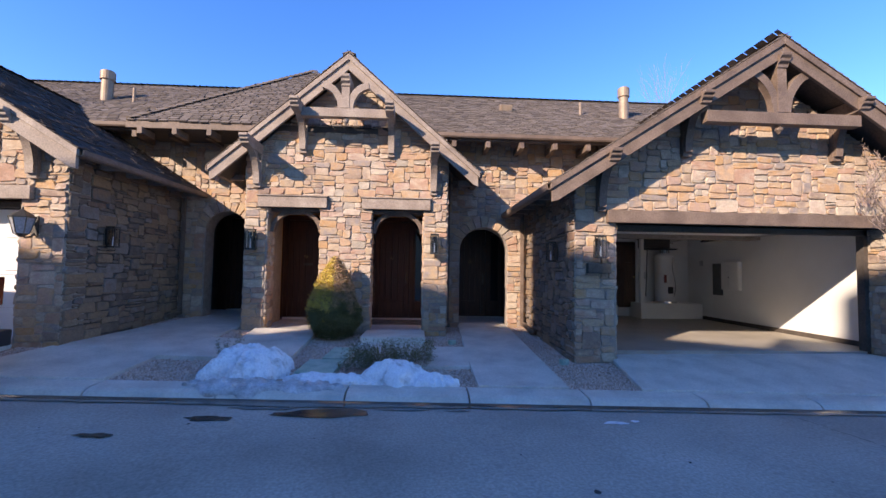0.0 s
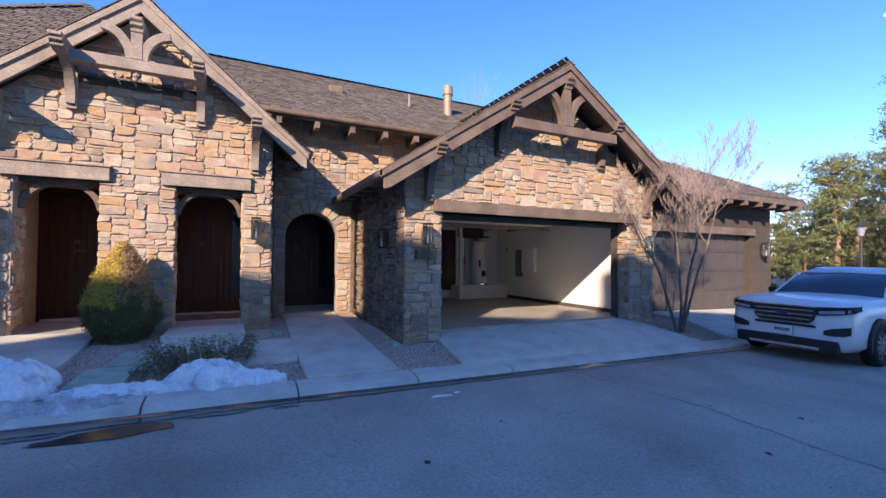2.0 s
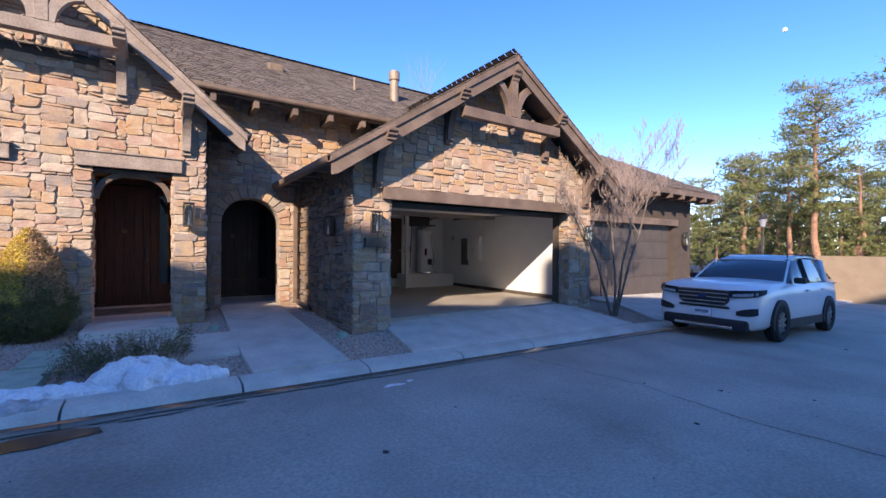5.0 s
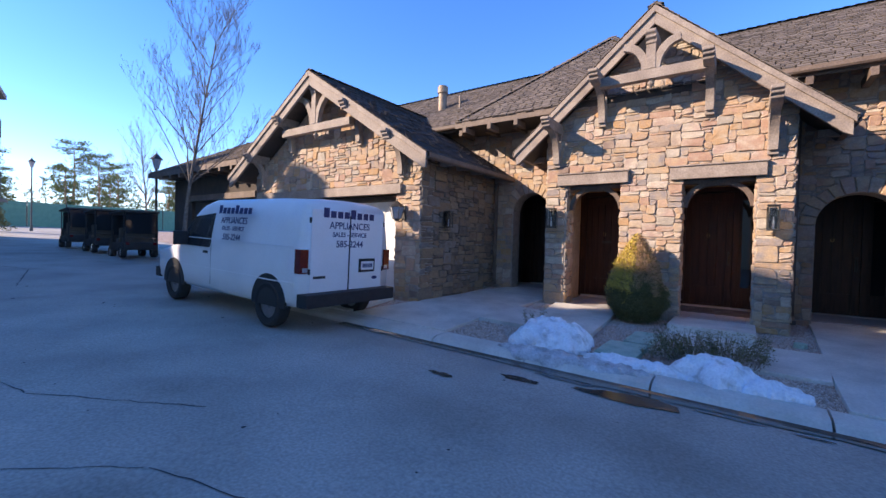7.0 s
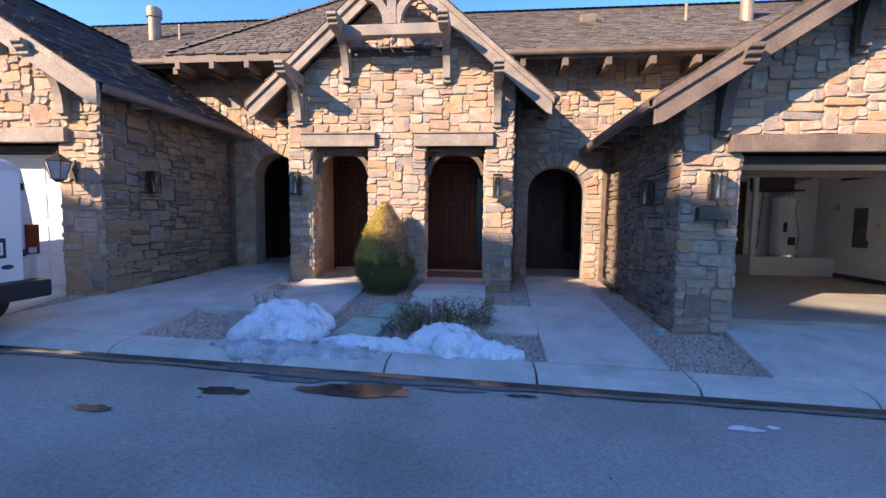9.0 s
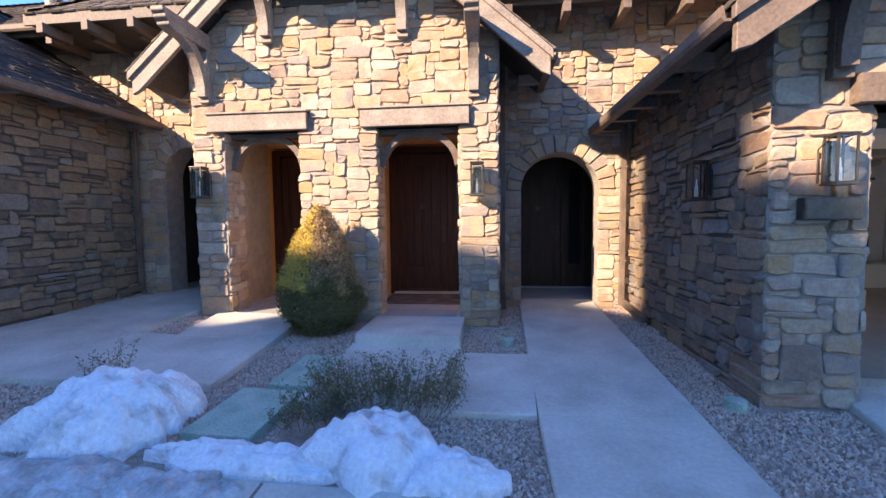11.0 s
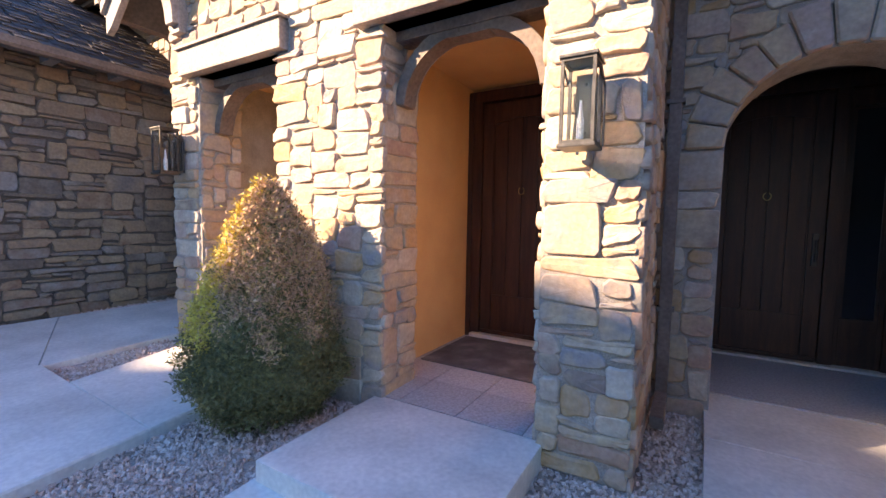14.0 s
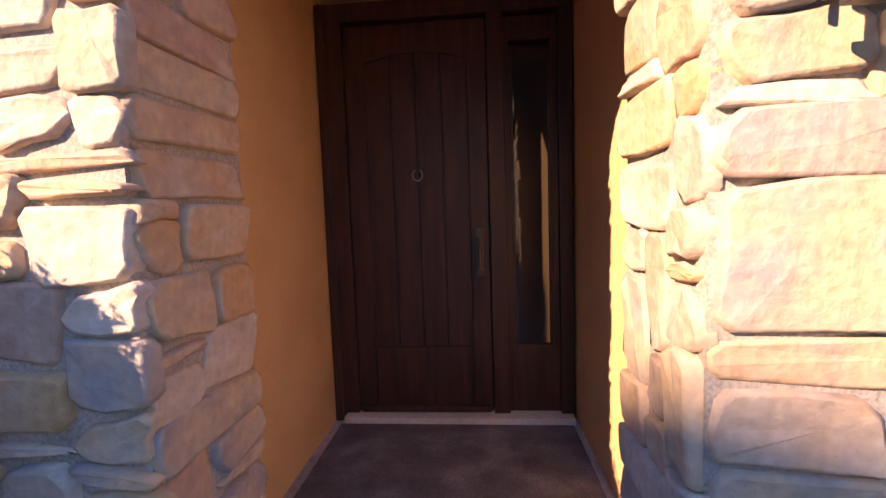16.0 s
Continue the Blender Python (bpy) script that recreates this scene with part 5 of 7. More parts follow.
def nose_strip(side, rows):
    """A curved strip wrapped round the nose: rows of (y, x, z low, z high), 6 cm thick."""
    return loft([[(x, side * y, z0), (x, side * y, z1), (x - 0.06, side * (y - 0.02), z1), (x - 0.06, side * (y - 0.02), z0)] for y, x, z0, z1 in rows])


def suv(m):
    """Front towards +x, wheels on z = 0."""
    root = empty("suv", "white mid-size SUV with black cladding and grille parked at the kerb", "car", m)
    st_ = [(2.51, 0.34, 0.98, 0.76), (2.45, 0.26, 1.06, 0.90), (2.25, 0.24, 1.105, 0.96), (1.8, 0.24, 1.14, 0.985), (1.0, 0.24, 1.18, 0.99), (0.2, 0.24, 1.17, 1.0), (-1.2, 0.24, 1.18, 1.0), (-2.1, 0.26, 1.18, 0.985), (-2.42, 0.32, 1.15, 0.93), (-2.52, 0.42, 1.0, 0.82)]
    rings = [body_ring(x, [(w * 0.86, zb), (w * 0.985, zb + 0.1), (w, zb + (zt - zb) * 0.45), (w * 0.985, zb + (zt - zb) * 0.72), (w * 0.95, zt - 0.04), (w * 0.86, zt), (w * 0.4, zt + 0.025), (0.0, zt + 0.03)]) for x, zb, zt, w in st_]
    body = part("body", loft(rings), M_PAINT, root, smooth=True)
    cab = [(1.0, 1.17, 0.84), (0.58, 1.46, 0.80), (0.2, 1.66, 0.76), (-0.35, 1.745, 0.75), (-1.2, 1.755, 0.74), (-1.9, 1.72, 0.72), (-2.25, 1.45, 0.74), (-2.46, 1.12, 0.80)]
    rings = [body_ring(x, [(0.93 - 0.04 * (abs(x) > 2), 1.10), (0.925, 1.14), (max(0.62, w + (1.72 - zt) * 0.12), max(1.145, zt - 0.07)), (w * 0.86, zt - 0.01), (0.0, zt + 0.012)]) for x, zt, w in cab]
    part("glasshouse", loft(rings), M_SUVGLASS, root, "dark tinted windows, reflected sky put into the tint", smooth=True)
    rr = [(0.25, 1.655, 0.72), (-0.35, 1.76, 0.745), (-1.2, 1.772, 0.74), (-1.95, 1.735, 0.72), (-2.12, 1.69, 0.70)]
    rings = [[(x, w, z - 0.06), (x, w * 0.86, z), (x, 0, z + 0.015), (x, -w * 0.86, z), (x, -w, z - 0.06), (x, 0, z - 0.05)] for x, z, w in rr]
    part("roof", loft(rings), M_PAINT, root, smooth=True)
    for s in (-1, 1):
        bm = bmesh.new()
        cyl(bm, (0.98, s * 0.885, 1.16), (0.25, s * 0.735, 1.63), 0.022, n=6)
        part("pillar", bm, M_PAINT, root)
        bm = bmesh.new()
        cyl(bm, (-1.55, s * 0.905, 1.16), (-1.85, s * 0.735, 1.66), 0.05, n=6)
        part("pillar", bm, M_PAINT, root)
        bm = bmesh.new()
        cyl(bm, (-0.25, s * 0.94, 1.16), (-0.3, s * 0.77, 1.68), 0.035, n=6)
        part("pillar", bm, M_BLACK, root)
        bm = bmesh.new()
        cyl(bm, (0.1, s * 0.66, 1.79), (-1.7, s * 0.66, 1.79), 0.014, n=8)
        for x in (0.1, -0.8, -1.7):
            cyl(bm, (x, s * 0.66, 1.7), (x, s * 0.66, 1.79), 0.014, n=6)
        part("roof_rail", bm, M_BLACK, root)
        part("door_handle", boxed((-0.15, s * 1.0 - 0.02, 0.98), (0.02, s * 1.0 + 0.02, 1.01), 0.006), M_PAINT, root)
        part("door_handle", boxed((-1.2, s * 1.0 - 0.02, 0.99), (-1.03, s * 1.0 + 0.02, 1.02), 0.006), M_PAINT, root)
        mir = part("mirror", boxed((0.55, min(s * 0.95, s * 1.15), 1.15), (0.7, max(s * 0.95, s * 1.15), 1.28), 0.04), M_BLACK, root)
        part("sill_cladding", boxed((-1.15, s * 0.985 - 0.025, 0.24), (1.15, s * 0.985 + 0.025, 0.42), 0.01), M_BLACK, root)
        for x in (1.5, -1.53):
            arch_trim(root, x, s * 0.995, 0.385, s, M_BLACK)
            wheel(root, x, s * 0.925, 0.38, 0.25, s, M_STEEL, 10)
        hl = part("headlight", nose_strip(s, [(0.49, 2.565, 0.865, 1.0), (0.62, 2.562, 0.87, 1.01), (0.76, 2.54, 0.885, 1.02), (0.89, 2.485, 0.905, 1.03), (0.965, 2.36, 0.93, 1.04), (0.99, 2.2, 0.97, 1.05)]), M_GLASS, root, "slim dark headlamp")
        part("lens", nose_strip(s, [(0.55, 2.572, 0.885, 0.935), (0.70, 2.56, 0.895, 0.95), (0.84, 2.52, 0.915, 0.97), (0.93, 2.44, 0.935, 0.985)]), M_CLEAR, hl)
        part("fog_lamp_pocket", nose_strip(s, [(0.60, 2.545, 0.53, 0.60), (0.72, 2.54, 0.52, 0.65), (0.86, 2.49, 0.53, 0.68), (0.93, 2.42, 0.56, 0.69)]), M_BLACK, root)
    bm = bmesh.new()
    prism(bm, [(-0.50, 1.0), (0.50, 1.0), (0.46, 0.76), (0.38, 0.70), (-0.38, 0.70), (-0.46, 0.76)], "x", 2.44, 2.565)
    part("grille", bm, M_BLACK, root)
    for z, hw in ((0.755, 0.43), (0.835, 0.46), (0.915, 0.47), (0.985, 0.49)):
        part("grille_bar", boxed((2.555, -hw, z), (2.578, hw, z + 0.02), 0.005), M_CHROME, root)
    part("lower_grille", boxed((2.44, -0.48, 0.63), (2.54, 0.48, 0.67), 0.01), M_BLACK, root)
    bm = bmesh.new()
    bmesh.ops.create_uvsphere(bm, u_segments=16, v_segments=8, radius=1, matrix=Matrix.Translation((2.58, 0, 0.86)) @ Matrix.Diagonal((0.012, 0.09, 0.04, 1)))
    part("badge", bm, M_NAVY, root)
    part("bumper", boxed((2.30, -0.80, 0.22), (2.56, 0.80, 0.44), 0.07), M_BLACK, root)
    part("skid_plate", boxed((2.5, -0.55, 0.24), (2.575, 0.55, 0.30), 0.02), M_CHROME, root)
    pl = part("number_plate", boxed((2.545, -0.16, 0.46), (2.575, 0.16, 0.62), 0.004), M_PLATE, root)
    for i in range(7):
        part("plate_character", boxed((2.574, -0.125 + i * 0.036, 0.515), (2.578, -0.10 + i * 0.036, 0.575)), M_NAVY, pl)
    part("hood_crease", boxed((1.1, -0.62, 1.14), (2.25, -0.60, 1.15), 0.004), M_PAINT, root)
    part("hood_crease", boxed((1.1, 0.60, 1.14), (2.25, 0.62, 1.15), 0.004), M_PAINT, root)
    return root


def car_z(x):
    return road_z(x)


tilt = math.degrees(math.atan2(car_z(13.0) - car_z(10.0), 3.0))
suv(pose(11.65, 4.30, (car_z(13.0) + car_z(10.0)) / 2, 0, 0, 180) @ pose(0, 0, 0, 0, tilt, 0))


def van(m):
    """Full-size cargo van, front towards +x."""
    root = empty("cargo_van", "white cargo van with navy shop lettering parked at the kerb", "van", m)
    st_ = [(2.72, 0.5, 0.92, 0.85), (2.6, 0.38, 1.06, 0.95), (2.2, 0.36, 1.12, 0.985), (1.75, 0.36, 1.22, 0.995), (1.5, 0.36, 1.42, 1.0), (1.15, 0.36, 1.82, 1.0), (0.85, 0.36, 2.04, 1.0), (0.4, 0.36, 2.15, 1.0), (-1.5, 0.36, 2.17, 1.0), (-2.40, 0.4, 2.15, 0.985), (-2.56, 0.45, 2.09, 0.97)]
    rings = []
    for x, zb, zt, w in st_:
        zm = min(zt - 0.12, 1.12)
        wt = w * (1 - 0.14 * max(0, (zt - 1.1)) / 0.95)
        rings.append(body_ring(x, [(w * 0.9, zb), (w * 0.985, zb + 0.08), (w, zb + 0.35 if zt > 1 else zb + 0.2), (w, zm), ((w + wt) / 2, (zm + zt) / 2), (wt, zt - 0.10), (wt * 0.92, zt - 0.03), (wt * 0.6, zt), (0.0, zt + 0.015)]))
    part("body", loft(rings), M_VANP, root, smooth=True)
    for s in (-1, 1):
        for x in (1.75, -1.75):
            well = [(x + 0.47 * math.cos(t), 0.42 + 0.47 * math.sin(t)) for t in [math.pi * (-0.04 + 1.08 * i / 20) for i in range(21)]]
            part("wheel_arch", prismed(well, "y", s * 0.95, s * 1.003), M_BLACK, root)
            wheel(root, x, s * 0.90, 0.385, 0.23, s, M_STEEL, 0)
        bm = bmesh.new()
        prism(bm, [(0.25, 1.2), (1.52, 1.2), (1.05, 1.78), (0.25, 1.86)], "y", s * 0.90, s * 0.985)
        for v in bm.verts:
            v.co.y += s * (0.03 - 0.12 * (v.co.z - 1.2) / 0.66)
        part("side_window", bm, M_GLASS, root)
        mir = part("mirror", boxed((1.1, min(s * 1.0, s * 1.26), 1.2), (1.2, max(s * 1.0, s * 1.26), 1.48), 0.03), M_BLACK, root)
        tl = part("tail_lamp", boxed((-2.585, min(s * 0.84, s * 0.995), 0.95), (-2.44, max(s * 0.84, s * 0.995), 1.33), 0.012), M_RED, root, "red tail lamp")
        part("reverse_lens", boxed((-2.59, min(s * 0.855, s * 0.95), 0.97), (-2.58, max(s * 0.855, s * 0.95), 1.04), 0.004), M_CLEAR, tl)
        for z in (0.93, 1.75):
            part("hinge", boxed((-2.585, min(s * 0.80, s * 0.83), z), (-2.545, max(s * 0.80, s * 0.83), z + 0.09), 0.006), M_BLACK, root)
        part("belt_crease", boxed((-2.45, s * 1.0 - 0.008, 1.355), (1.4, s * 1.0 + 0.008 * 0, 1.37), 0.003), M_VANP, root)
        part("belt_crease", boxed((-2.45, s * 1.0 - 0.012, 0.78), (1.3, s * 1.0 + 0.006, 0.80), 0.003), M_VANP, root)
        part("door_handle", boxed((0.3, s * 1.0 - 0.02, 1.08), (0.46, s * 1.0 + 0.02, 1.13), 0.008), M_BLACK, root)
        part("door_seam", boxed((0.18, s * 1.0 - 0.004, 0.5), (0.186, s * 1.0 + 0.0015, 1.85)), M_BLACK, root)
    # rear doors
    part("door_seam", boxed((-2.585, -0.005, 0.62), (-2.55, 0.005, 1.9)), M_BLACK, root)
    part("door_seam", boxed((-2.58, -0.81, 0.6), (-2.55, 0.81, 0.61)), M_BLACK, root)
    for s in (-1, 1):
        part("rear_door", boxed((-2.578, min(s * 0.012, s * 0.8), 0.63), (-2.52, max(s * 0.012, s * 0.8), 1.98), 0.02), M_VANP, root)
    part("bumper", boxed((-2.76, -0.98, 0.42), (-2.5, 0.98, 0.64), 0.035), M_BLACK, root, "dark steel step bumper")
    part("bumper", boxed((2.55, -0.95, 0.4), (2.82, 0.95, 0.62), 0.04), M_BLACK, root)
    fr_ = part("plate_frame", boxed((-2.598, -0.60, 0.93), (-2.575, -0.22, 1.17), 0.01), M_BLACK, root)
    pl = part("number_plate", boxed((-2.606, -0.56, 0.97), (-2.597, -0.26, 1.12), 0.003), M_PLATE, fr_)
    for i in range(6):
        part("plate_character", boxed((-2.609, -0.53 + i * 0.042, 1.01), (-2.606, -0.50 + i * 0.042, 1.08)), M_NAVY, fr_)
    part("badge", boxed((-2.585, 0.50, 0.86), (-2.577, 0.74, 0.90), 0.002), M_BLACK, root)
    bm = bmesh.new()
    bmesh.ops.create_uvsphere(bm, u_segments=14, v_segments=8, radius=1, matrix=Matrix.Translation((-2.58, -0.62, 0.82)) @ Matrix.Diagonal((0.01, 0.07, 0.03, 1)))
    part("badge", bm, M_NAVY, root)
    part("windscreen", loft([[(1.56, -0.8, 1.34), (1.56, 0.8, 1.34), (0.93, 0.76, 1.95), (0.93, -0.76, 1.95)], [(1.60, -0.8, 1.36), (1.60, 0.8, 1.36), (0.97, 0.76, 1.97), (0.97, -0.76, 1.97)]]), M_GLASS, root)
    # lettering on the rear doors and the street side; the shop's name as a row of plain bars
    def sign(frame_m, k):
        for word, size, z in (("APPLIANCES", 0.175 * k, -0.22), ("SALES - SERVICE", 0.115 * k, -0.36), ("585-2244", 0.17 * k, -0.55)):
            me = text_mesh(word, size)
            me.materials.append(M_NAVY)
            ob = new("lettering", me)
            ob.parent = root
            ob.matrix_basis = frame_m @ Matrix.Translation((0, z * k, 0))
        for i in range(8):
            hgt = 0.17 if i in (0, 4) else 0.12
            b = boxed((-0.62 + i * 0.155, 0, 0), (-0.50 + i * 0.155, hgt, 0.003))
            bmesh.ops.scale(b, vec=(k, k, 1), verts=b.verts)
            ob = part("name_bar", b, M_NAVY, root)
            ob.matrix_basis = frame_m @ Matrix.Translation((0, -0.03 * k, 0))
    sign(Matrix(((0, 0, -1, -2.58), (-1, 0, 0, 0.0), (0, 1, 0, 1.88), (0, 0, 0, 1))) @ Matrix.Diagonal((1, 1, 1, 1)), 0.93)
    for s in (1,):
        sign(Matrix.Translation((-0.62, 0.975, 1.88)) @ pose(0, 0, 0, 90, 0, 180) @ pose(0, 0, 0, -8, 0, 0), 0.92)
    return root


vt = math.degrees(math.atan2(road_z(-10.05) - road_z(-6.55), 3.5))
van(pose(-8.22, 5.02, (road_z(-10.05) + road_z(-6.55)) / 2 + 0.01, 0, 0, 180) @ pose(0, 0, 0, 0, -vt, 0))


def golf_cart(m, seats):
    root = empty("golf_cart", "dark golf cart with canopy and clear curtains at the kerb", "golf cart", m, "parked golf carts")
    part("body", boxed((-1.2, -0.58, 0.3), (1.15, 0.58, 0.62), 0.08), M_BLACK, root)
    part("cowl", prismed([(0.7, 0.5), (1.25, 0.5), (1.2, 0.8), (0.85, 1.0), (0.7, 0.95)], "y", -0.52, 0.52, 0.03), M_BLACK, root)
    part("canopy", boxed((-1.25, -0.62, 1.78), (0.95, 0.62, 1.86), 0.03), M_SOFFIT, root)
    for x in (-1.15, 0.72):
        for y in (-0.55, 0.55):
            bm = bmesh.new()
            cyl(bm, (x, y, 0.55), (x - 0.02, y, 1.8), 0.025, n=6)
            part("post", bm, M_BLACK, root)
    for x in (-0.75, 0.1):
        part("seat", boxed((x - 0.22, -0.5, 0.6), (x + 0.25, 0.5, 0.78), 0.05), M_SOFFIT, root)
        part("backrest", boxed((x - 0.3, -0.5, 0.78), (x - 0.2, 0.5, 1.2), 0.04), M_SOFFIT, root)
    part("windscreen", boxed((0.70, -0.5, 0.95), (0.715, 0.5, 1.75)), M_GLASS, root)
    part("curtain", boxed((-1.19, -0.5, 0.95), (-1.175, 0.5, 1.75)), M_GLASS, root)
    for x in (-0.8, 0.82):
        for s in (-1, 1):
            wheel(root, x, s * 0.52, 0.24, 0.2, s, M_CHROME, 6)
    for s in (-1, 1):
        part("tail_lamp", boxed((-1.215, s * 0.45 - 0.06, 0.5), (-1.19, s * 0.45 + 0.06, 0.6), 0.005), M_RED, root, "red tail lamp")
    return root


for x, y in ((-20.6, 6.75), (-23.4, 6.6), (-26.3, 6.4)):
    golf_cart(pose(x, y, road_z(x), 0, 2.0, 175), 2)


def tube(store, p, q, r1, r2, n):
    """Adds an open tapered tube to a (vertices, faces) store; quick for many twigs."""
    vs, fs = store
    d = (q - p).normalized()
    a = d.orthogonal().normalized()
    b = d.cross(a)
    k = len(vs)
    for o, r in ((p, r1), (q, r2)):
        for i in range(n):
            t = 2 * math.pi * i / n
            vs.append(tuple(o + (a * math.cos(t) + b * math.sin(t)) * r))
    for i in range(n):
        j = (i + 1) % n
        fs.append((k + i, k + j, k + n + j, k + n + i))


# ---- plants ----
def branchy(root, base, height, spread, seed, mat, twig_mat, trunk_r, stems, levels=3):
    """Bare deciduous tree: a few stems that fork into finer and finer upright twigs."""
    rnd = random.Random(seed)
    limbs, twigs = ([], []), ([], [])

    def grow(bm, p, d, length, r, level):
        segs = (8 if stems == 1 else 5) if level == 0 else (4 if level < 3 else 2)
        for i in range(segs):
            q = p + d * (length / segs)
            n = 6 if level == 0 else (5 if level == 1 else 3)
            r2 = r * (1 - 0.16)
            tube(bm, p, q, r, r2, n)
            p, r = q, r2
            d = (d + Vector((rnd.uniform(-1, 1), rnd.uniform(-1, 1), rnd.uniform(-0.2, 0.6))) * (0.05 if level == 0 and stems == 1 else 0.14)).normalized()
            if level < levels and i >= (2 if level == 0 else 0):
                for k in range(rnd.choice((1, 2, 2)) if level else (6 if stems == 1 else 3)):
                    a = rnd.uniform(0, 2 * math.pi)
                    side = Vector((math.cos(a), math.sin(a), rnd.uniform(0.2, 0.9)))
                    nd = (d * 0.6 + side * spread + Vector((0, 0, 0.35 * level))).normalized()
                    grow(twigs if level + 1 >= 2 else limbs, p.copy(), nd, length * rnd.uniform(0.36, 0.58) * (0.8 if level == 0 and stems == 1 else 1) * (1 - 0.45 * i / segs), max(0.003, r * rnd.uniform(0.32, 0.46)), level + 1)
    for s in range(stems):
        a = 2 * math.pi * s / stems + rnd.random()
        d = Vector((math.cos(a) * 0.28, math.sin(a) * 0.28, 1)).normalized() if stems > 1 else Vector((0.02, 0.01, 1)).normalized()
        grow(limbs, Vector((math.cos(a) * 0.06, math.sin(a) * 0.06, -0.05)), d, height * 0.62, trunk_r, 0)
    pydata("trunk", *limbs, mat, root, smooth=True)
    tagged(pydata("twigs", *twigs, twig_mat, root), "fine bare twigs", kind="stuff")


tr = empty("bare_tree", "multi-stemmed leafless ornamental tree in a small gravel bed", "tree", pose(9.15, 6.35, yard_z(9.15, 6.35)))
branchy(tr, None, 5.6, 0.95, 11, M_BARK, M_TWIG, 0.036, 5, 4)
tr = empty("bare_tree", "tall upright leafless street tree beside the garage", "tree", pose(-14.4, 6.0, yard_z(-14.4, 6.0)))
branchy(tr, None, 12.0, 0.72, 5, M_BARK, M_TWIG, 0.085, 1, 4)
tr = empty("bare_tree", "slender leafless tree far along the street", "tree", pose(-33, 11.5, road_z(-33)))
branchy(tr, None, 10, 0.6, 8, M_BARK, M_TWIG, 0.10, 1, 3)
tr = empty("bare_tree", "pale leafless aspen rising behind the garage roof", "tree", pose(9.5, 15.5, 0.2))
branchy(tr, None, 12.5, 0.4, 9, M_TWIG, M_TWIG, 0.07, 1, 2)


def tuft_cloud(centres, rnd, per, size, flat=0.6, leaf=0.5):
    """Small crossed leaf blades round each centre; returns vertices and faces."""
    vs, fs = [], []
    for c, r in centres:
        for _ in range(per):
            o = Vector((rnd.gauss(0, 1), rnd.gauss(0, 1), rnd.gauss(0, flat)))
            o = c + o * (r * 0.5)
            a = Vector((rnd.gauss(0, 1), rnd.gauss(0, 1), rnd.gauss(0.4, 0.8))).normalized()
            b = a.cross(Vector((rnd.gauss(0, 1), rnd.gauss(0, 1), rnd.gauss(0, 1)))).normalized()
            s = size * rnd.uniform(0.6, 1.4)
            k = len(vs)
            vs += [tuple(o - b * s * leaf * 0.5), tuple(o + a * s * 0.45 + b * s * leaf * 0.12), tuple(o + b * s * leaf * 0.5), tuple(o + a * s)]
            fs.extend([(k, k + 1, k + 3), (k + 1, k + 2, k + 3)])
    return vs, fs


def pine(x, y, z, h, seed, crown=0.45, label="tall ponderosa pine with a rust-brown trunk", mat=None, r=None, group="pines"):
    """Long bare trunk with tiers of horizontal boughs carrying needle tufts."""
    rnd = random.Random(seed)
    root = empty("pine_tree", label, "tree", pose(x, y, z), group)
    tk = bmesh.new()
    p = Vector((0, 0, -0.3))
    r0 = h * 0.015 + 0.05
    pts = [p]
    for i in range(10):
        pts.append(Vector((rnd.uniform(-0.01, 0.01) * h, rnd.uniform(-0.01, 0.01) * h, h * (i + 1) / 10)))
    for i in range(10):
        cyl(tk, pts[i], pts[i + 1], r0 * (1 - i / 10.5), r0 * (1 - (i + 1) / 10.5), 9, caps=False)
    part("trunk", tk, M_PINEBARK, root)
    bo = ([], [])
    centres = []
    tiers = int(h * (1 - crown) * 1.8)
    for i in range(tiers):
        t = crown + (1 - crown) * i / tiers
        zc = t * h
        reach = h * (r or 0.17) * (math.sin(math.pi * min(1, 0.25 + 0.75 * (1 - (t - crown) / (1 - crown)))) * 0.8 + 0.25) * rnd.uniform(0.55, 1.1)
        for k in range(rnd.randint(2, 4)):
            a = rnd.uniform(0, 2 * math.pi)
            tip = Vector((math.cos(a) * reach, math.sin(a) * reach, zc + reach * rnd.uniform(-0.15, 0.35)))
            st0 = Vector((0, 0, zc))
            tube(bo, st0, tip, 0.05, 0.015, 4)
            for q in range(4):
                f = 0.4 + 0.6 * q / 3
                c = st0.lerp(tip, f) + Vector((rnd.uniform(-1, 1), rnd.uniform(-1, 1), rnd.uniform(0, 0.6))) * reach * 0.16
                centres.append((c, reach * rnd.uniform(0.2, 0.36) + 0.15))
    tagged(pydata("boughs", *bo, M_BARK, root), "thin brown boughs", kind="stuff")
    vs, fs = tuft_cloud(centres, rnd, 24, 0.30, 0.4, 0.35)
    pydata("crown", vs, fs, mat or M_NEEDLE, root)
    return root


for i, (x, y, h, cr) in enumerate(((34, 10.2, 9.0, 0.45), (37, 9.8, 14.0, 0.38), (29.5, 7.7, 10.4, 0.45), (33, 4.7, 13.2, 0.4), (28, 10.6, 7.5, 0.3), (40, 14.0, 10.5, 0.35), (44, 9.0, 9.0, 0.3), (46, 13, 12.0, 0.3), (36, 13.5, 9.5, 0.25), (31, 6.3, 7.2, 0.4), (48, 5.0, 13.0, 0.35), (52, 17, 11, 0.2), (56, 10, 10, 0.2))):
    pine(x, y, -0.9, h * 1.02, 200 + i, cr)
for i in range(22):
    a = random.Random(500 + i)
    far, az = a.uniform(36, 60), math.radians(60 + 26 * (i + a.random()) / 22)
    pine(far * math.sin(az), far * math.cos(az), -1.0, a.uniform(5.5, 10.0) * far / 45, 520 + i, 0.12, "full green pine in the wood beyond the street", r=0.2)
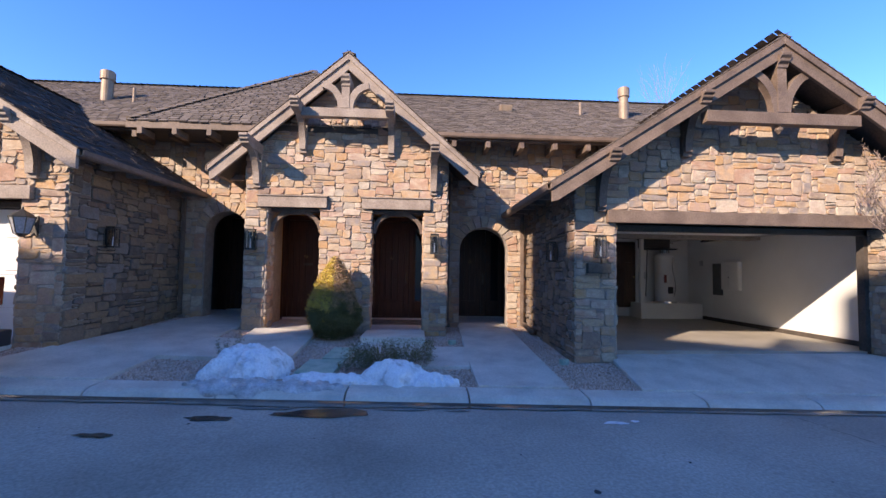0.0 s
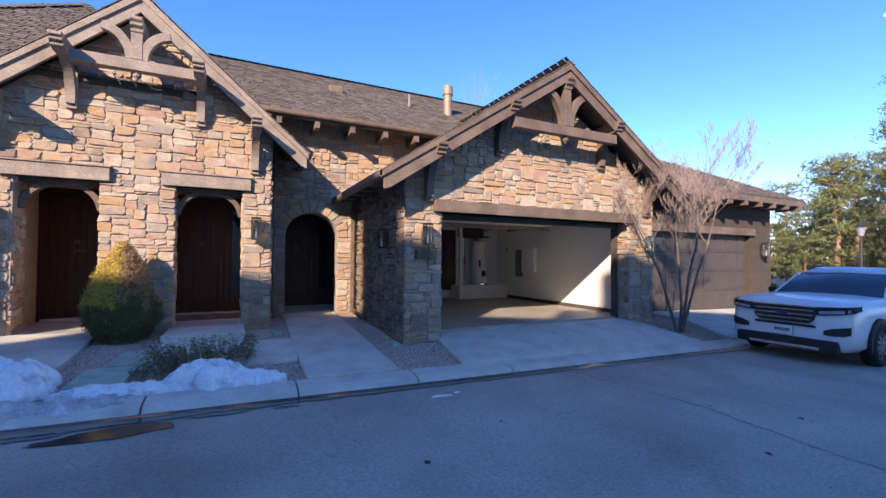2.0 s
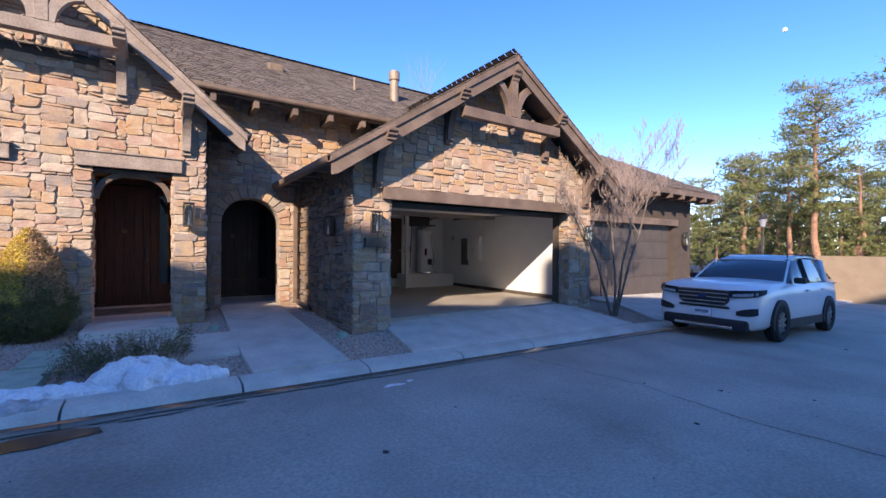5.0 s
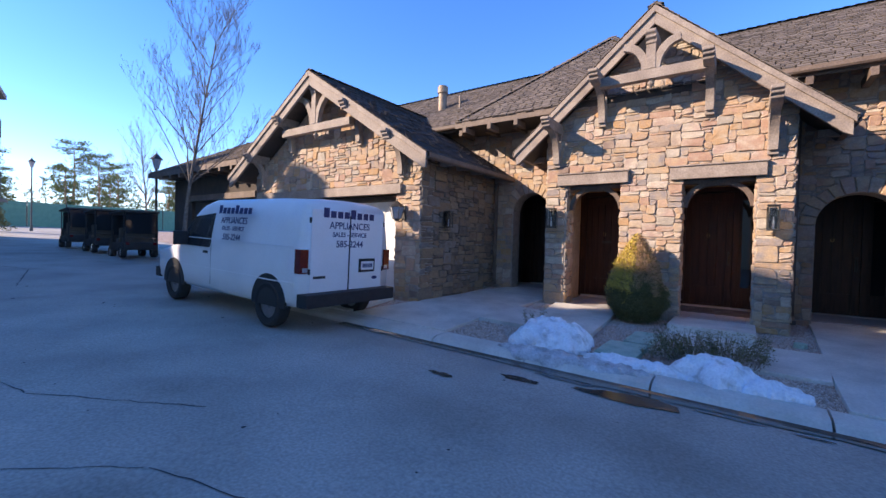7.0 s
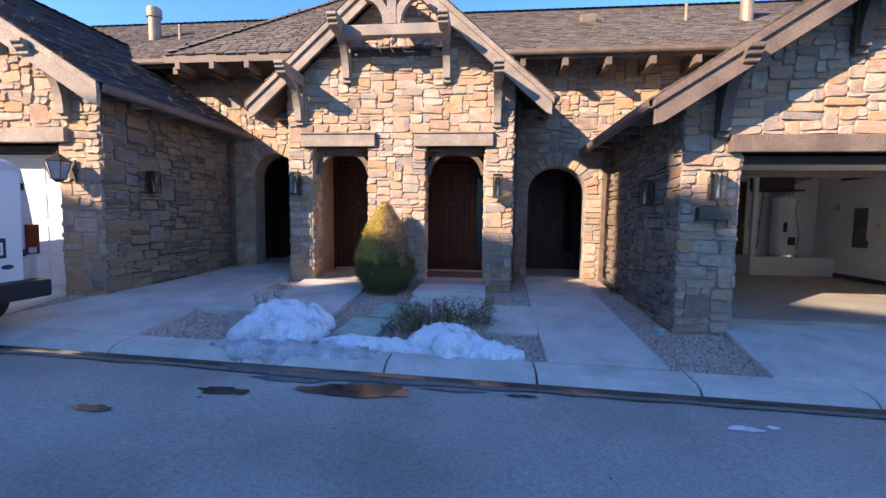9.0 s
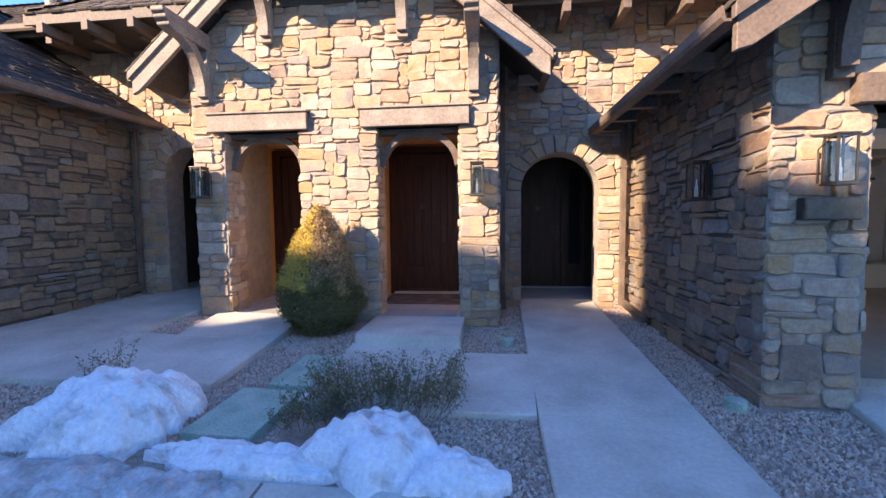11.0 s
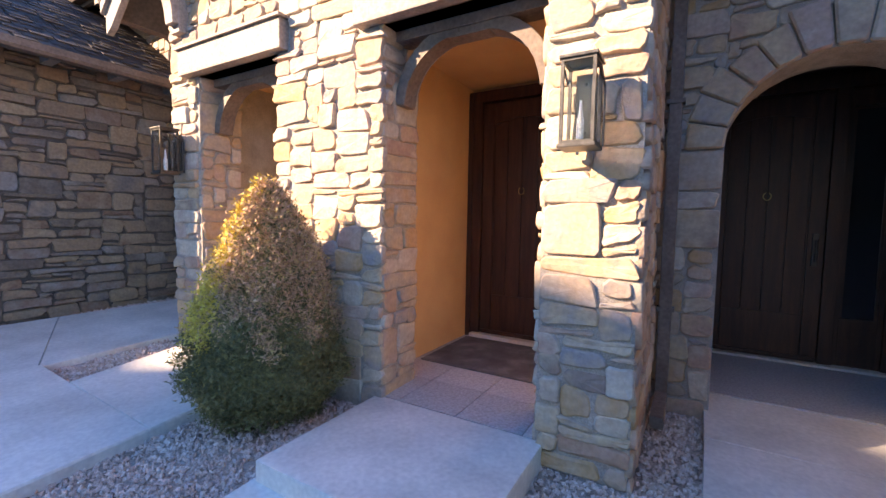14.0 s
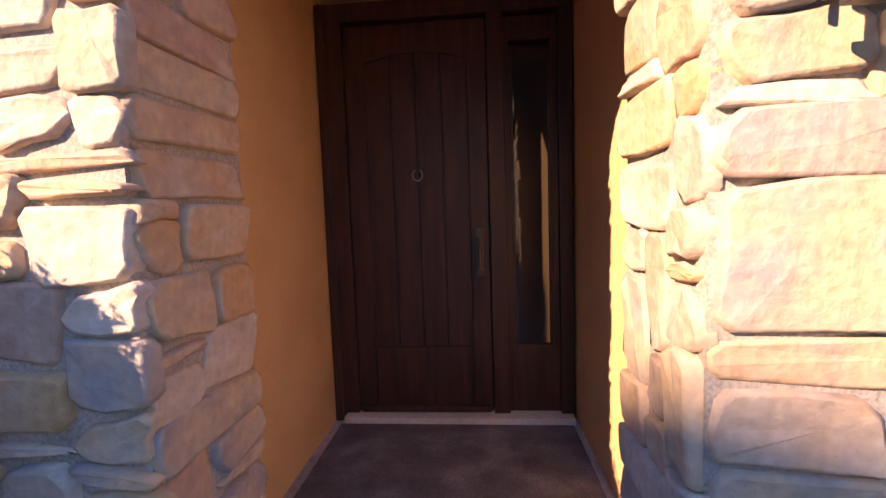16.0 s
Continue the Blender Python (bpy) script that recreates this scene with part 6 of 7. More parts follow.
for i in range(14):
    a = random.Random(300 + i)
    pine(-62 - a.random() * 16, 6 + i * 2.3 + a.uniform(-1, 1), 2.0, a.uniform(6.5, 11), 400 + i, 0.12, "distant dark green pine beyond the fence", r=0.2)

# far woods, one mass of many small trees
rnd = random.Random(91)
cs = []
for i in range(230):
    x, y = (rnd.uniform(62, 95), rnd.uniform(-14, 45)) if i < 165 else (rnd.uniform(-105, -80), rnd.uniform(-5, 60))
    hh = rnd.uniform(4, 9)
    for k in range(12):
        t = k / 12
        cs.append((Vector((x + rnd.gauss(0, 0.8) * (1.2 - t), y + rnd.gauss(0, 0.8) * (1.2 - t), (-0.8 if x > 0 else 2.5) + 0.3 + t * hh)), 1.5 * (1.15 - t)))
vs, fs = tuft_cloud(cs, rnd, 16, 0.8, 0.6, 0.45)
tagged(pydata("far_woods", vs, fs, M_NEEDLE), "distant mixed pine wood beyond the street ends", "wood", kind="stuff")

# golden conifer behind the site wall
rnd = random.Random(55)
gb = empty("golden_conifer", "broad yellow-green conifer behind the pale wall", "bush", pose(29.0, 3.2, -0.8))
cs = []
for i in range(160):
    t = rnd.random() ** 0.8
    a = rnd.uniform(0, 2 * math.pi)
    rad = (1 - t) * 2.0 * rnd.uniform(0.75, 1.05)
    cs.append((Vector((math.cos(a) * rad, math.sin(a) * rad, 0.3 + t * 4.6)), 0.55))
vs, fs = tuft_cloud(cs, rnd, 40, 0.28, 0.8, 0.5)
pydata("crown", vs, fs, M_GOLD, gb)
bm = bmesh.new()
cyl(bm, (0, 0, -0.2), (0, 0, 3.5), 0.12, 0.04, 8)
part("trunk", bm, M_BARK, gb)

# clipped evergreen by the porch
rnd = random.Random(77)
sx, sy = -1.70, 8.60
sz = yard_z(sx, sy)
sh = empty("evergreen_shrub", "rounded cone-shaped evergreen shrub, browned on its sunny top", "shrub", pose(sx, sy, sz - 0.02))


def shrub_r(t):
    return 0.475 * (min(1, 0.62 + 2.2 * t) if t < 0.18 else 1.0) * (1 - max(0, (t - 0.22) / 0.78) ** 1.7) ** 0.85


green, dry, gold = [], [], []
for i in range(5200):
    t = rnd.random() ** 1.1
    a = rnd.uniform(0, 2 * math.pi)
    lump = 1 + 0.08 * math.sin(3 * a + 7 * t) + 0.05 * math.sin(7 * a - 11 * t) + 0.10 * noise.noise((math.cos(a) * 3, math.sin(a) * 3, t * 7))
    lump += 0.10 * noise.noise((math.cos(a) * 6, math.sin(a) * 6, t * 13)) + 0.06 * noise.noise((math.cos(a) * 13, math.sin(a) * 13, t * 26))
    rad = shrub_r(t) * lump * rnd.uniform(0.84, 1.03) + 0.015
    c = Vector((math.cos(a) * rad, math.sin(a) * rad, 0.05 + t * 1.53))
    # gold flank and lighter brown top: sunlight put into sprig colours, besides real browning
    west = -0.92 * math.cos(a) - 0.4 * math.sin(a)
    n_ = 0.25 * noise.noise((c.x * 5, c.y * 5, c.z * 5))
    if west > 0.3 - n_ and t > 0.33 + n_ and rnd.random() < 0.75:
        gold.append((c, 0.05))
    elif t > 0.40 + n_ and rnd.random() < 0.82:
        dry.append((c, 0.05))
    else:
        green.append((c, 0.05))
for nm, cl, mt, lb in (("foliage", green, M_YEW, ""), ("browned_foliage", dry, M_DRYYEW, "rust-brown winter sprigs"), ("golden_foliage", gold, M_STRAW, "straw-gold sprigs, sunlight coloured onto the sunny flank")):
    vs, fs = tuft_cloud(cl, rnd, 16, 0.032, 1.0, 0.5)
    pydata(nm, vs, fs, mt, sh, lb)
bm = bmesh.new()
for k in range(22):
    t0, t1 = k / 22, (k + 1) / 22
    cyl(bm, (0, 0, 0.08 + t0 * 1.38), (0, 0, 0.08 + t1 * 1.38), max(0.03, shrub_r(t0) * 0.86), max(0.02, shrub_r(t1) * 0.86), 14, caps=False)
part("inner_foliage", bm, M_YEW, sh)
bm = bmesh.new()
cyl(bm, (0, 0, -0.05), (0, 0, 1.5), 0.05, 0.02, 8)
part("trunk", bm, M_BARK, sh)


# low twiggy perennials half under snow
def sedge(x, y, w, d, h, n, seed, label):
    rnd = random.Random(seed)
    root = empty("perennial_plant", label, "plant", pose(x, y, yard_z(x, y)), "low bedding plants")
    st_ = ([], [])
    cs = []
    for i in range(n):
        bx, by = rnd.uniform(-w, w), rnd.uniform(-d, d)
        top = Vector((bx * 1.25 + rnd.uniform(-0.08, 0.08), by * 1.25 + rnd.uniform(-0.08, 0.08), h * rnd.uniform(0.45, 1.1)))
        mid = Vector((bx, by, 0)).lerp(top, 0.5) + Vector((rnd.uniform(-0.02, 0.02), rnd.uniform(-0.02, 0.02), 0))
        tube(st_, Vector((bx, by, 0)), mid, 0.0035, 0.003, 4)
        tube(st_, mid, top, 0.003, 0.0015, 4)
        for f in (0.45, 0.6, 0.75, 0.9, 1.0):
            cs.append((Vector((bx, by, 0)).lerp(top, f), 0.035))
    tagged(pydata("stems", *st_, M_TWIG, root), "thin dry stems", kind="stuff")
    vs, fs = tuft_cloud(cs, rnd, 5, 0.035, 0.9, 0.45)
    tagged(pydata("leaves", vs, fs, M_YEW, root), "small dark leaves", kind="stuff")


sedge(-0.4, 6.75, 0.55, 0.3, 0.36, 210, 3, "straggly dark green perennial beside melting snow")
sedge(-0.9, 6.45, 0.2, 0.2, 0.26, 60, 4, "straggly dark green perennial beside melting snow")
sedge(-2.9, 6.75, 0.22, 0.12, 0.42, 14, 5, "dry twigs poking out of the snow heap")


# ---- snow ----
def snow(name, cx, cy, rx, ry, h, seed, label, mat=M_SNOW):
    """A slumped, pitted heap of old snow with an uneven rim."""
    off = seed * 13.7
    n, mrings = 96, 34
    bm = bmesh.new()
    top_v = []
    rings = []
    for j in range(mrings + 1):
        t = j / mrings
        ring = []
        for i in range(n):
            a = 2 * math.pi * i / n
            edge = 1 + 0.38 * noise.noise((math.cos(a) * 1.6 + off, math.sin(a) * 1.6, 0)) + 0.22 * noise.noise((math.cos(a) * 5 + off, math.sin(a) * 5, 3))
            x, y = cx + rx * edge * t * math.cos(a), cy + ry * edge * t * math.sin(a)
            prof = (1 - t ** 2.6) ** 0.75
            z = h * prof * (0.85 + 0.3 * noise.noise((x * 2.6 + off, y * 2.6, 1)) + 0.28 * abs(noise.noise((x * 8, y * 8, off)))) + 0.045 * prof ** 0.3 * noise.noise((x * 13, y * 13, off))
            base = max(yard_z(x, y), road_z(x) - 0.02) if y > 5.66 else road_z(x) + float(np.interp(y, [5.2, 5.3, 5.42, 5.7], [-0.03, -0.01, 0.055, 0.08]))
            ring.append(bm.verts.new((x, y, base + max(z, -0.01) + (0.02 if t < 1 else -0.03))))
        rings.append(ring)
    for a, b in zip(rings, rings[1:]):
        for i in range(n):
            bm.faces.new((a[i], b[i], b[(i + 1) % n], a[(i + 1) % n]))
    bmesh.ops.remove_doubles(bm, verts=rings[0], dist=0.0005)
    return tagged(part(name, bm, mat, smooth=True), label, "snow", "melting snow heaps")


snow("snow_drift", -2.4, 6.24, 0.60, 0.56, 0.33, 1, "dirty white heap of old snow by the kerb")
snow("snow_drift", -0.3, 6.04, 0.46, 0.34, 0.24, 2, "small melting snow heap by the perennials")
snow("snow_drift", 0.22, 5.86, 0.32, 0.22, 0.11, 7, "low lobe of melting snow beside the gravel")
snow("snow_drift", -1.15, 5.88, 0.6, 0.16, 0.07, 3, "thin crust of melting snow along the kerb")
snow("snow_drift", -1.45, 5.56, 0.44, 0.15, 0.04, 4, "thin crust of grey ice on the kerb", M_SLUSH)
snow("snow_drift", -2.25, 5.54, 0.62, 0.22, 0.055, 5, "thin crust of grey ice on the kerb", M_SLUSH)
snow("snow_drift", -13.4, 5.9, 1.2, 0.4, 0.2, 6, "snow patch on the verge by the driveway")

# ---- lids, drains, puddles, cracks ----
for x0, x1, y0, y1 in ((-1.73, -1.18, 6.08, 6.82), (-1.52, -1.1, 6.9, 7.66)):
    zc = yard_z((x0 + x1) / 2, (y0 + y1) / 2)
    bm = boxed((-(x1 - x0) / 2, -(y1 - y0) / 2, -0.05), ((x1 - x0) / 2, (y1 - y0) / 2, 0.045), 0.012)
    lid = part("utility_lid", bm, M_LID)
    lid.matrix_basis = pose((x0 + x1) / 2, (y0 + y1) / 2, zc, 2.5, 0, -3)
    tagged(lid, "faded green plastic utility box lid set in gravel", "utility lid", "green lids")
for x, y in ((0.66, 8.35), (2.42, 6.95)):
    bm = bmesh.new()
    cyl(bm, (0, 0, -0.03), (0, 0, 0.05), 0.085, 0.08, 18)
    cyl(bm, (0, 0, 0.05), (0, 0, 0.056), 0.06, 0.055, 14)
    c = part("sprinkler_cap", bm, M_LID)
    c.matrix_basis = pose(x, y, yard_z(x, y))
    tagged(c, "round green valve cap in the gravel", "valve cap", "green lids")


def blob(name, cx, cy, rx, ry, seed, mat, z, label, cat):
    n = 40
    bm = bmesh.new()
    vs = []
    for i in range(n):
        a = 2 * math.pi * i / n
        e = 1 + 0.45 * noise.noise((math.cos(a) * 1.6 + seed * 9, math.sin(a) * 1.6, 0)) + 0.15 * noise.noise((math.cos(a) * 5 + seed, math.sin(a) * 5, 2))
        x, y = cx + rx * e * math.cos(a), cy + ry * e * math.sin(a)
        vs.append(bm.verts.new((x, y, road_z(x) + gutter_dip(x, y) + z)))
    bm.faces.new(vs)
    bmesh.ops.triangulate(bm, faces=bm.faces)
    return tagged(part(name, bm, mat), label, cat, kind="structure")


for i, (x, y, rx, ry) in enumerate(((-2.16, 4.58, 0.24, 0.075), (-1.72, 4.95, 0.36, 0.08), (-1.25, 4.74, 0.36, 0.08), (-0.92, 4.84, 0.36, 0.17), (-2.95, 4.1, 0.17, 0.05), (-0.2, 4.98, 0.3, 0.04), (0.45, 4.95, 0.14, 0.03))):
    blob("water_patch_" + str(i + 1), x, y, rx, ry, i + 1, M_WET, 0.007 + 0.001 * i, "dark wet patch of meltwater on the asphalt", "puddle")
# meltwater and grit lying in the gutter, and seeping over the kerb below the snow
vs, fs = [], []
xs_ = [-6 + 0.06 * i for i in range(260)]
for i, x in enumerate(xs_):
    wet = max(0.0, 1 - abs(x + 1.4) / 1.5)
    w = 0.12 + 0.05 * noise.noise((x * 2.3, 0, 0)) + 0.02 * noise.noise((x * 11, 7, 0)) + wet * (0.08 + 0.08 * noise.noise((x * 1.7, 4, 0)))
    ky = kerb_y(x)
    for k in range(5):
        yy = ky + 0.09 - k / 4 * max(0.1, w + 0.09)
        vs.append((x, yy, road_z(x) + gutter_dip(x, yy) + 0.012))
    if i:
        for k in range(4):
            q = 5 * i + k
            fs.append((q - 5, q, q + 1, q - 4))
tagged(pydata("water_gutter", vs, fs, M_WET), "brown meltwater lying along the gutter", "puddle", kind="structure")


def crack(pts, w, seed, name="road_crack"):
    rnd = random.Random(seed)
    vs, fs = [], []
    for p, q in zip(pts, pts[1:]):
        n = max(3, int(math.hypot(q[0] - p[0], q[1] - p[1]) / 0.12))
        for i in range(n + 1):
            t = i / n
            x, y = p[0] + (q[0] - p[0]) * t + rnd.uniform(-0.02, 0.02), p[1] + (q[1] - p[1]) * t + rnd.uniform(-0.02, 0.02)
            ww = w * rnd.uniform(0.4, 1.2)
            d = Vector((q[1] - p[1], p[0] - q[0])).normalized() * ww / 2
            z = road_z(x) + 0.004
            vs += [(x - d.x, y - d.y, z), (x + d.x, y + d.y, z)]
            if i:
                k = len(vs)
                fs.append((k - 4, k - 2, k - 1, k - 3))
    return tagged(pydata(name, vs, fs, M_CRACK), "thin dark crack in the asphalt", "crack", kind="structure")


rnd = random.Random(64)
vs, fs = [], []
for _ in range(130):
    x, y, r = rnd.uniform(-14, 14), rnd.uniform(-6, 4.8), rnd.choice((0.008, 0.012, 0.018, 0.03))
    k = len(vs)
    vs.append((x, y, road_z(x) + 0.004 + r * 0.35))
    for i in range(7):
        a = 2 * math.pi * i / 7
        q = r * rnd.uniform(0.7, 1.4)
        vs.append((x + q * math.cos(a), y + q * math.sin(a), road_z(x) + 0.003))
    fs += [(k, k + 1 + i, k + 1 + (i + 1) % 7) for i in range(7)]
tagged(pydata("road_grit", vs, fs, M_CRACK), "dark crumbs and tar specks strewn over the asphalt", "grit", kind="stuff")
for i, (x, y, rx, ry) in enumerate(((2.2, 4.64, 0.13, 0.05), (2.45, 4.7, 0.05, 0.03))):
    blob("snow_smear_" + str(i + 1), x, y, rx, ry, i + 20, M_SNOW, 0.008, "thin smear of ice on the asphalt", "ice")
crack([(4.6, 4.9), (4.9, 3.2), (4.75, 1.8), (5.0, 0.0)], 0.014, 1, "road_crack_1")
crack([(-4.2, 0.4), (-3.3, 1.2), (-2.2, 1.5)], 0.011, 2, "road_crack_2")
crack([(-10, -1.2), (-7.5, 0.6), (-5.5, 1.0), (-4.0, 1.9)], 0.014, 3, "road_crack_3")
crack([(-16, 0.5), (-13, 1.5), (-11, 0.2), (-9, 0.6)], 0.02, 4, "road_crack_4")
crack([(-22, 1.5), (-17, 3.0), (-13.5, 2.2)], 0.03, 5, "road_crack_5")


# ---- wall lanterns ----
def lantern(m, size=1.0):
    """Iron box lantern with glass sides, top cap, back plate and scrolled arm; the wall lies at y = 0, the lamp towards -y."""
    root = empty("wall_lantern", "dark iron box lantern with clear seeded glass on the stone wall", "lantern", m @ Matrix.Diagonal((size, size, size, 1)), "wall lanterns")
    w, h, yc = 0.085, 0.46, -0.17
    part("back_plate", boxed((-0.06, -0.045, -0.2), (0.06, -0.02, 0.2), 0.008), M_IRON, root)
    bm = bmesh.new()
    for s in (-1, 1):
        for q in (-1, 1):
            box(bm, (s * w - 0.009, yc + q * w - 0.009, -h / 2), (s * w + 0.009, yc + q * w + 0.009, h / 2))
    for z in (-h / 2, h / 2 - 0.015):
        for s in (-1, 1):
            box(bm, (-w, yc + s * w - 0.008, z), (w, yc + s * w + 0.008, z + 0.018))
            box(bm, (s * w - 0.008, yc - w, z), (s * w + 0.008, yc + w, z + 0.018))
    part("cage", bm, M_IRON, root)
    bm = bmesh.new()
    box(bm, (-w - 0.02, yc - w - 0.02, h / 2), (w + 0.02, yc + w + 0.02, h / 2 + 0.018), 0.005)
    part("cap", bm, M_IRON, root)
    part("base", boxed((-w - 0.02, yc - w - 0.02, -h / 2 - 0.02), (w + 0.02, yc + w + 0.02, -h / 2), 0.005), M_IRON, root)
    pn = bmesh.new()
    for s in (-1, 1):
        box(pn, (-w + 0.009, yc + s * (w - 0.004) - 0.002, -h / 2 + 0.018), (w - 0.009, yc + s * (w - 0.004) + 0.002, h / 2 - 0.015))
    part("pane", pn, M_LGLASS, root)
    bm = bmesh.new()
    cyl(bm, (0, yc, -h / 2), (0, yc, -0.08), 0.02, 0.02, 10)
    cyl(bm, (0, yc, -0.08), (0, yc, 0.02), 0.014, 0.006, 10)
    part("candle_lamp", bm, M_PLATE, root)
    bm = bmesh.new()
    for z in (-0.14, 0.14):
        cyl(bm, (0, -0.03, z), (0, yc + w, z), 0.009, n=6)
    for s in (-1, 1):
        cyl(bm, (s * 0.1, -0.03, 0.12), (s * 0.1, yc, 0.2), 0.007, n=6)
        cyl(bm, (s * 0.1, -0.03, -0.22), (s * 0.1, -0.03, 0.12), 0.007, n=6)
    part("arm", bm, M_IRON, root)
    return root


M_LGLASS = bpy.data.materials.new("clear_lantern_glass")
M_LGLASS.use_nodes = True
pb = M_LGLASS.node_tree.nodes["Principled BSDF"]
pb.inputs["Transmission Weight"].default_value = 1.0
pb.inputs["Roughness"].default_value = 0.08
pb.inputs["IOR"].default_value = 1.45
pb.inputs["Base Color"].default_value = (0.9, 0.93, 0.92, 1)

lantern(pose(0.30, EY - 0.03, 2.17), 0.86)
lantern(pose(-3.5, EY - 0.03, 2.2), 0.86)
lantern(pose(2.98, GY - 0.03, 2.05), 0.75)
lantern(pose(8.75, GY - 0.03, 2.0), 0.75)


def coach_lantern(m):
    """Six-sided tapered lantern under a pointed hood, held off the wall by an arm; the wall lies at y = 0."""
    root = empty("wall_lantern", "pale-glazed six-sided coach lantern on an iron wall arm", "lantern", m, "wall lanterns")
    yc = -0.24
    part("back_plate", boxed((-0.05, -0.035, -0.16), (0.05, -0.005, 0.16), 0.01), M_IRON, root)
    bm = bmesh.new()
    pts = [(0, -0.02, -0.1), (0, -0.08, -0.17), (0, -0.17, -0.19), (0, yc, -0.17)]
    for p, q in zip(pts, pts[1:]):
        cyl(bm, p, q, 0.011, n=8)
    part("arm", bm, M_IRON, root)
    bm = bmesh.new()
    cyl(bm, (0, yc, -0.14), (0, yc, 0.10), 0.085, 0.15, 6)
    part("lantern_glass", bm, M_CLEAR, root, "pale frosted glass")
    for i in range(6):
        a = math.pi / 3 * i
        bm = bmesh.new()
        cyl(bm, (0.087 * math.sin(a), yc + 0.087 * math.cos(a), -0.145), (0.153 * math.sin(a), yc + 0.153 * math.cos(a), 0.105), 0.008, n=5)
        part("glazing_bar", bm, M_IRON, root)
    bm = bmesh.new()
    cyl(bm, (0, yc, 0.10), (0, yc, 0.12), 0.165, 0.165, 6)
    cyl(bm, (0, yc, 0.12), (0, yc, 0.22), 0.16, 0.03, 6)
    cyl(bm, (0, yc, 0.22), (0, yc, 0.27), 0.018, 0.006, 8)
    part("hood", bm, M_IRON, root)
    bm = bmesh.new()
    cyl(bm, (0, yc, -0.19), (0, yc, -0.14), 0.03, 0.09, 6)
    part("base", bm, M_IRON, root)
    return root


coach_lantern(pose(-6.03, GY - 0.03, 2.22))
lantern(pose(2.57, 7.75, 2.0, 0, 0, -90), 0.75)
lantern(pose(-5.57, 7.75, 2.12, 0, 0, 90), 0.75)
lantern(pose(16.4, 8.3, 2.0))
lantern(pose(-13.6, 8.3, 2.6))
# house-number box under a lantern
nb = part("letter_box", boxed((-0.2, -0.09, -0.11), (0.2, 0.0, 0.06), 0.015), M_IRON)
nb.matrix_basis = pose(2.98, GY - 0.035, 1.72)
tagged(nb, "small dark metal number plate box under the lantern", "plate box")
pb_ = part("sill_block", boxed((-0.1, -0.05, -0.03), (0.1, 0.02, 0.03), 0.008), M_IRON)
pb_.matrix_basis = pose(-2.82, 10.8, 1.72)
tagged(pb_, "small dark plaque on the porch wall", "plaque")

# downpipes
for x, y, z1, nm in ((0.66, RY - 0.1, 4.4, "a"), (2.45, RY - 0.09, 3.05, "b"), (-5.48, RY - 0.1, 3.2, "c")):
    root = empty("downpipe", "brown metal rain downpipe down the stone wall", "downpipe", pose(x, y, 0), "downpipes")
    z0 = yard_z(x, y) + 0.1
    part("pipe", boxed((-0.04, -0.03, z0), (0.04, 0.03, z1), 0.012), M_WOOD, root)
    part("shoe", boxed((-0.04, -0.95 if nm == "b" else -0.42, -0.03), (0.04, 0.03, 0.05), 0.012, Matrix.Translation((0, 0, z0)) @ pose(0, 0, 0, 4, 0, 0)), M_WOOD, root)
    for z in (1.0, 2.4):
        part("strap", boxed((-0.055, -0.036, z), (0.055, 0.04, z + 0.03), 0.004), M_WOOD, root)

# roof vents
for x, y, h, r in ((5.7, 11.45, 0.85, 0.13), (-8.4, 11.45, 0.75, 0.14)):
    z = MZ0 + (y - MY0) * (MZ1 - MZ0) / (MY1 - MY0)
    root = empty("roof_flue", "tan metal flue pipe with a cap on the roof", "flue", pose(x, y, z), "roof flues")
    bm = bmesh.new()
    cyl(bm, (0, 0, -0.2), (0, 0, h * 0.72), r, n=18)
    part("pipe", bm, M_COPPER, root)
    bm = bmesh.new()
    cyl(bm, (0, 0, h * 0.72), (0, 0, h), r * 1.25, n=18)
    cyl(bm, (0, 0, h), (0, 0, h + 0.03), r * 1.05, n=18)
    part("cap", bm, M_COPPER, root)
for x, y in ((2.4, 11.9), (-5.5, 12.1)):
    z = MZ0 + (y - MY0) * (MZ1 - MZ0) / (MY1 - MY0)
    b = part("roof_vent", boxed((-0.17, -0.15, -0.05), (0.17, 0.15, 0.16), 0.03), M_COPPER)
    b.matrix_basis = pose(x, y, z, 20, 0, 0)
    tagged(b, "low square roof vent among the shingles", "roof vent", "roof vents")
for x, y in ((4.5, 11.6), (-7.6, 11.3)):
    z = MZ0 + (y - MY0) * (MZ1 - MZ0) / (MY1 - MY0)
    bm = bmesh.new()
    cyl(bm, (0, 0, -0.1), (0, 0, 0.38), 0.035, n=10)
    b = part("vent_pipe", bm, M_COPPER)
    b.matrix_basis = pose(x, y, z)
    tagged(b, "thin plumbing vent pipe on the roof", "vent pipe", "vent pipes")

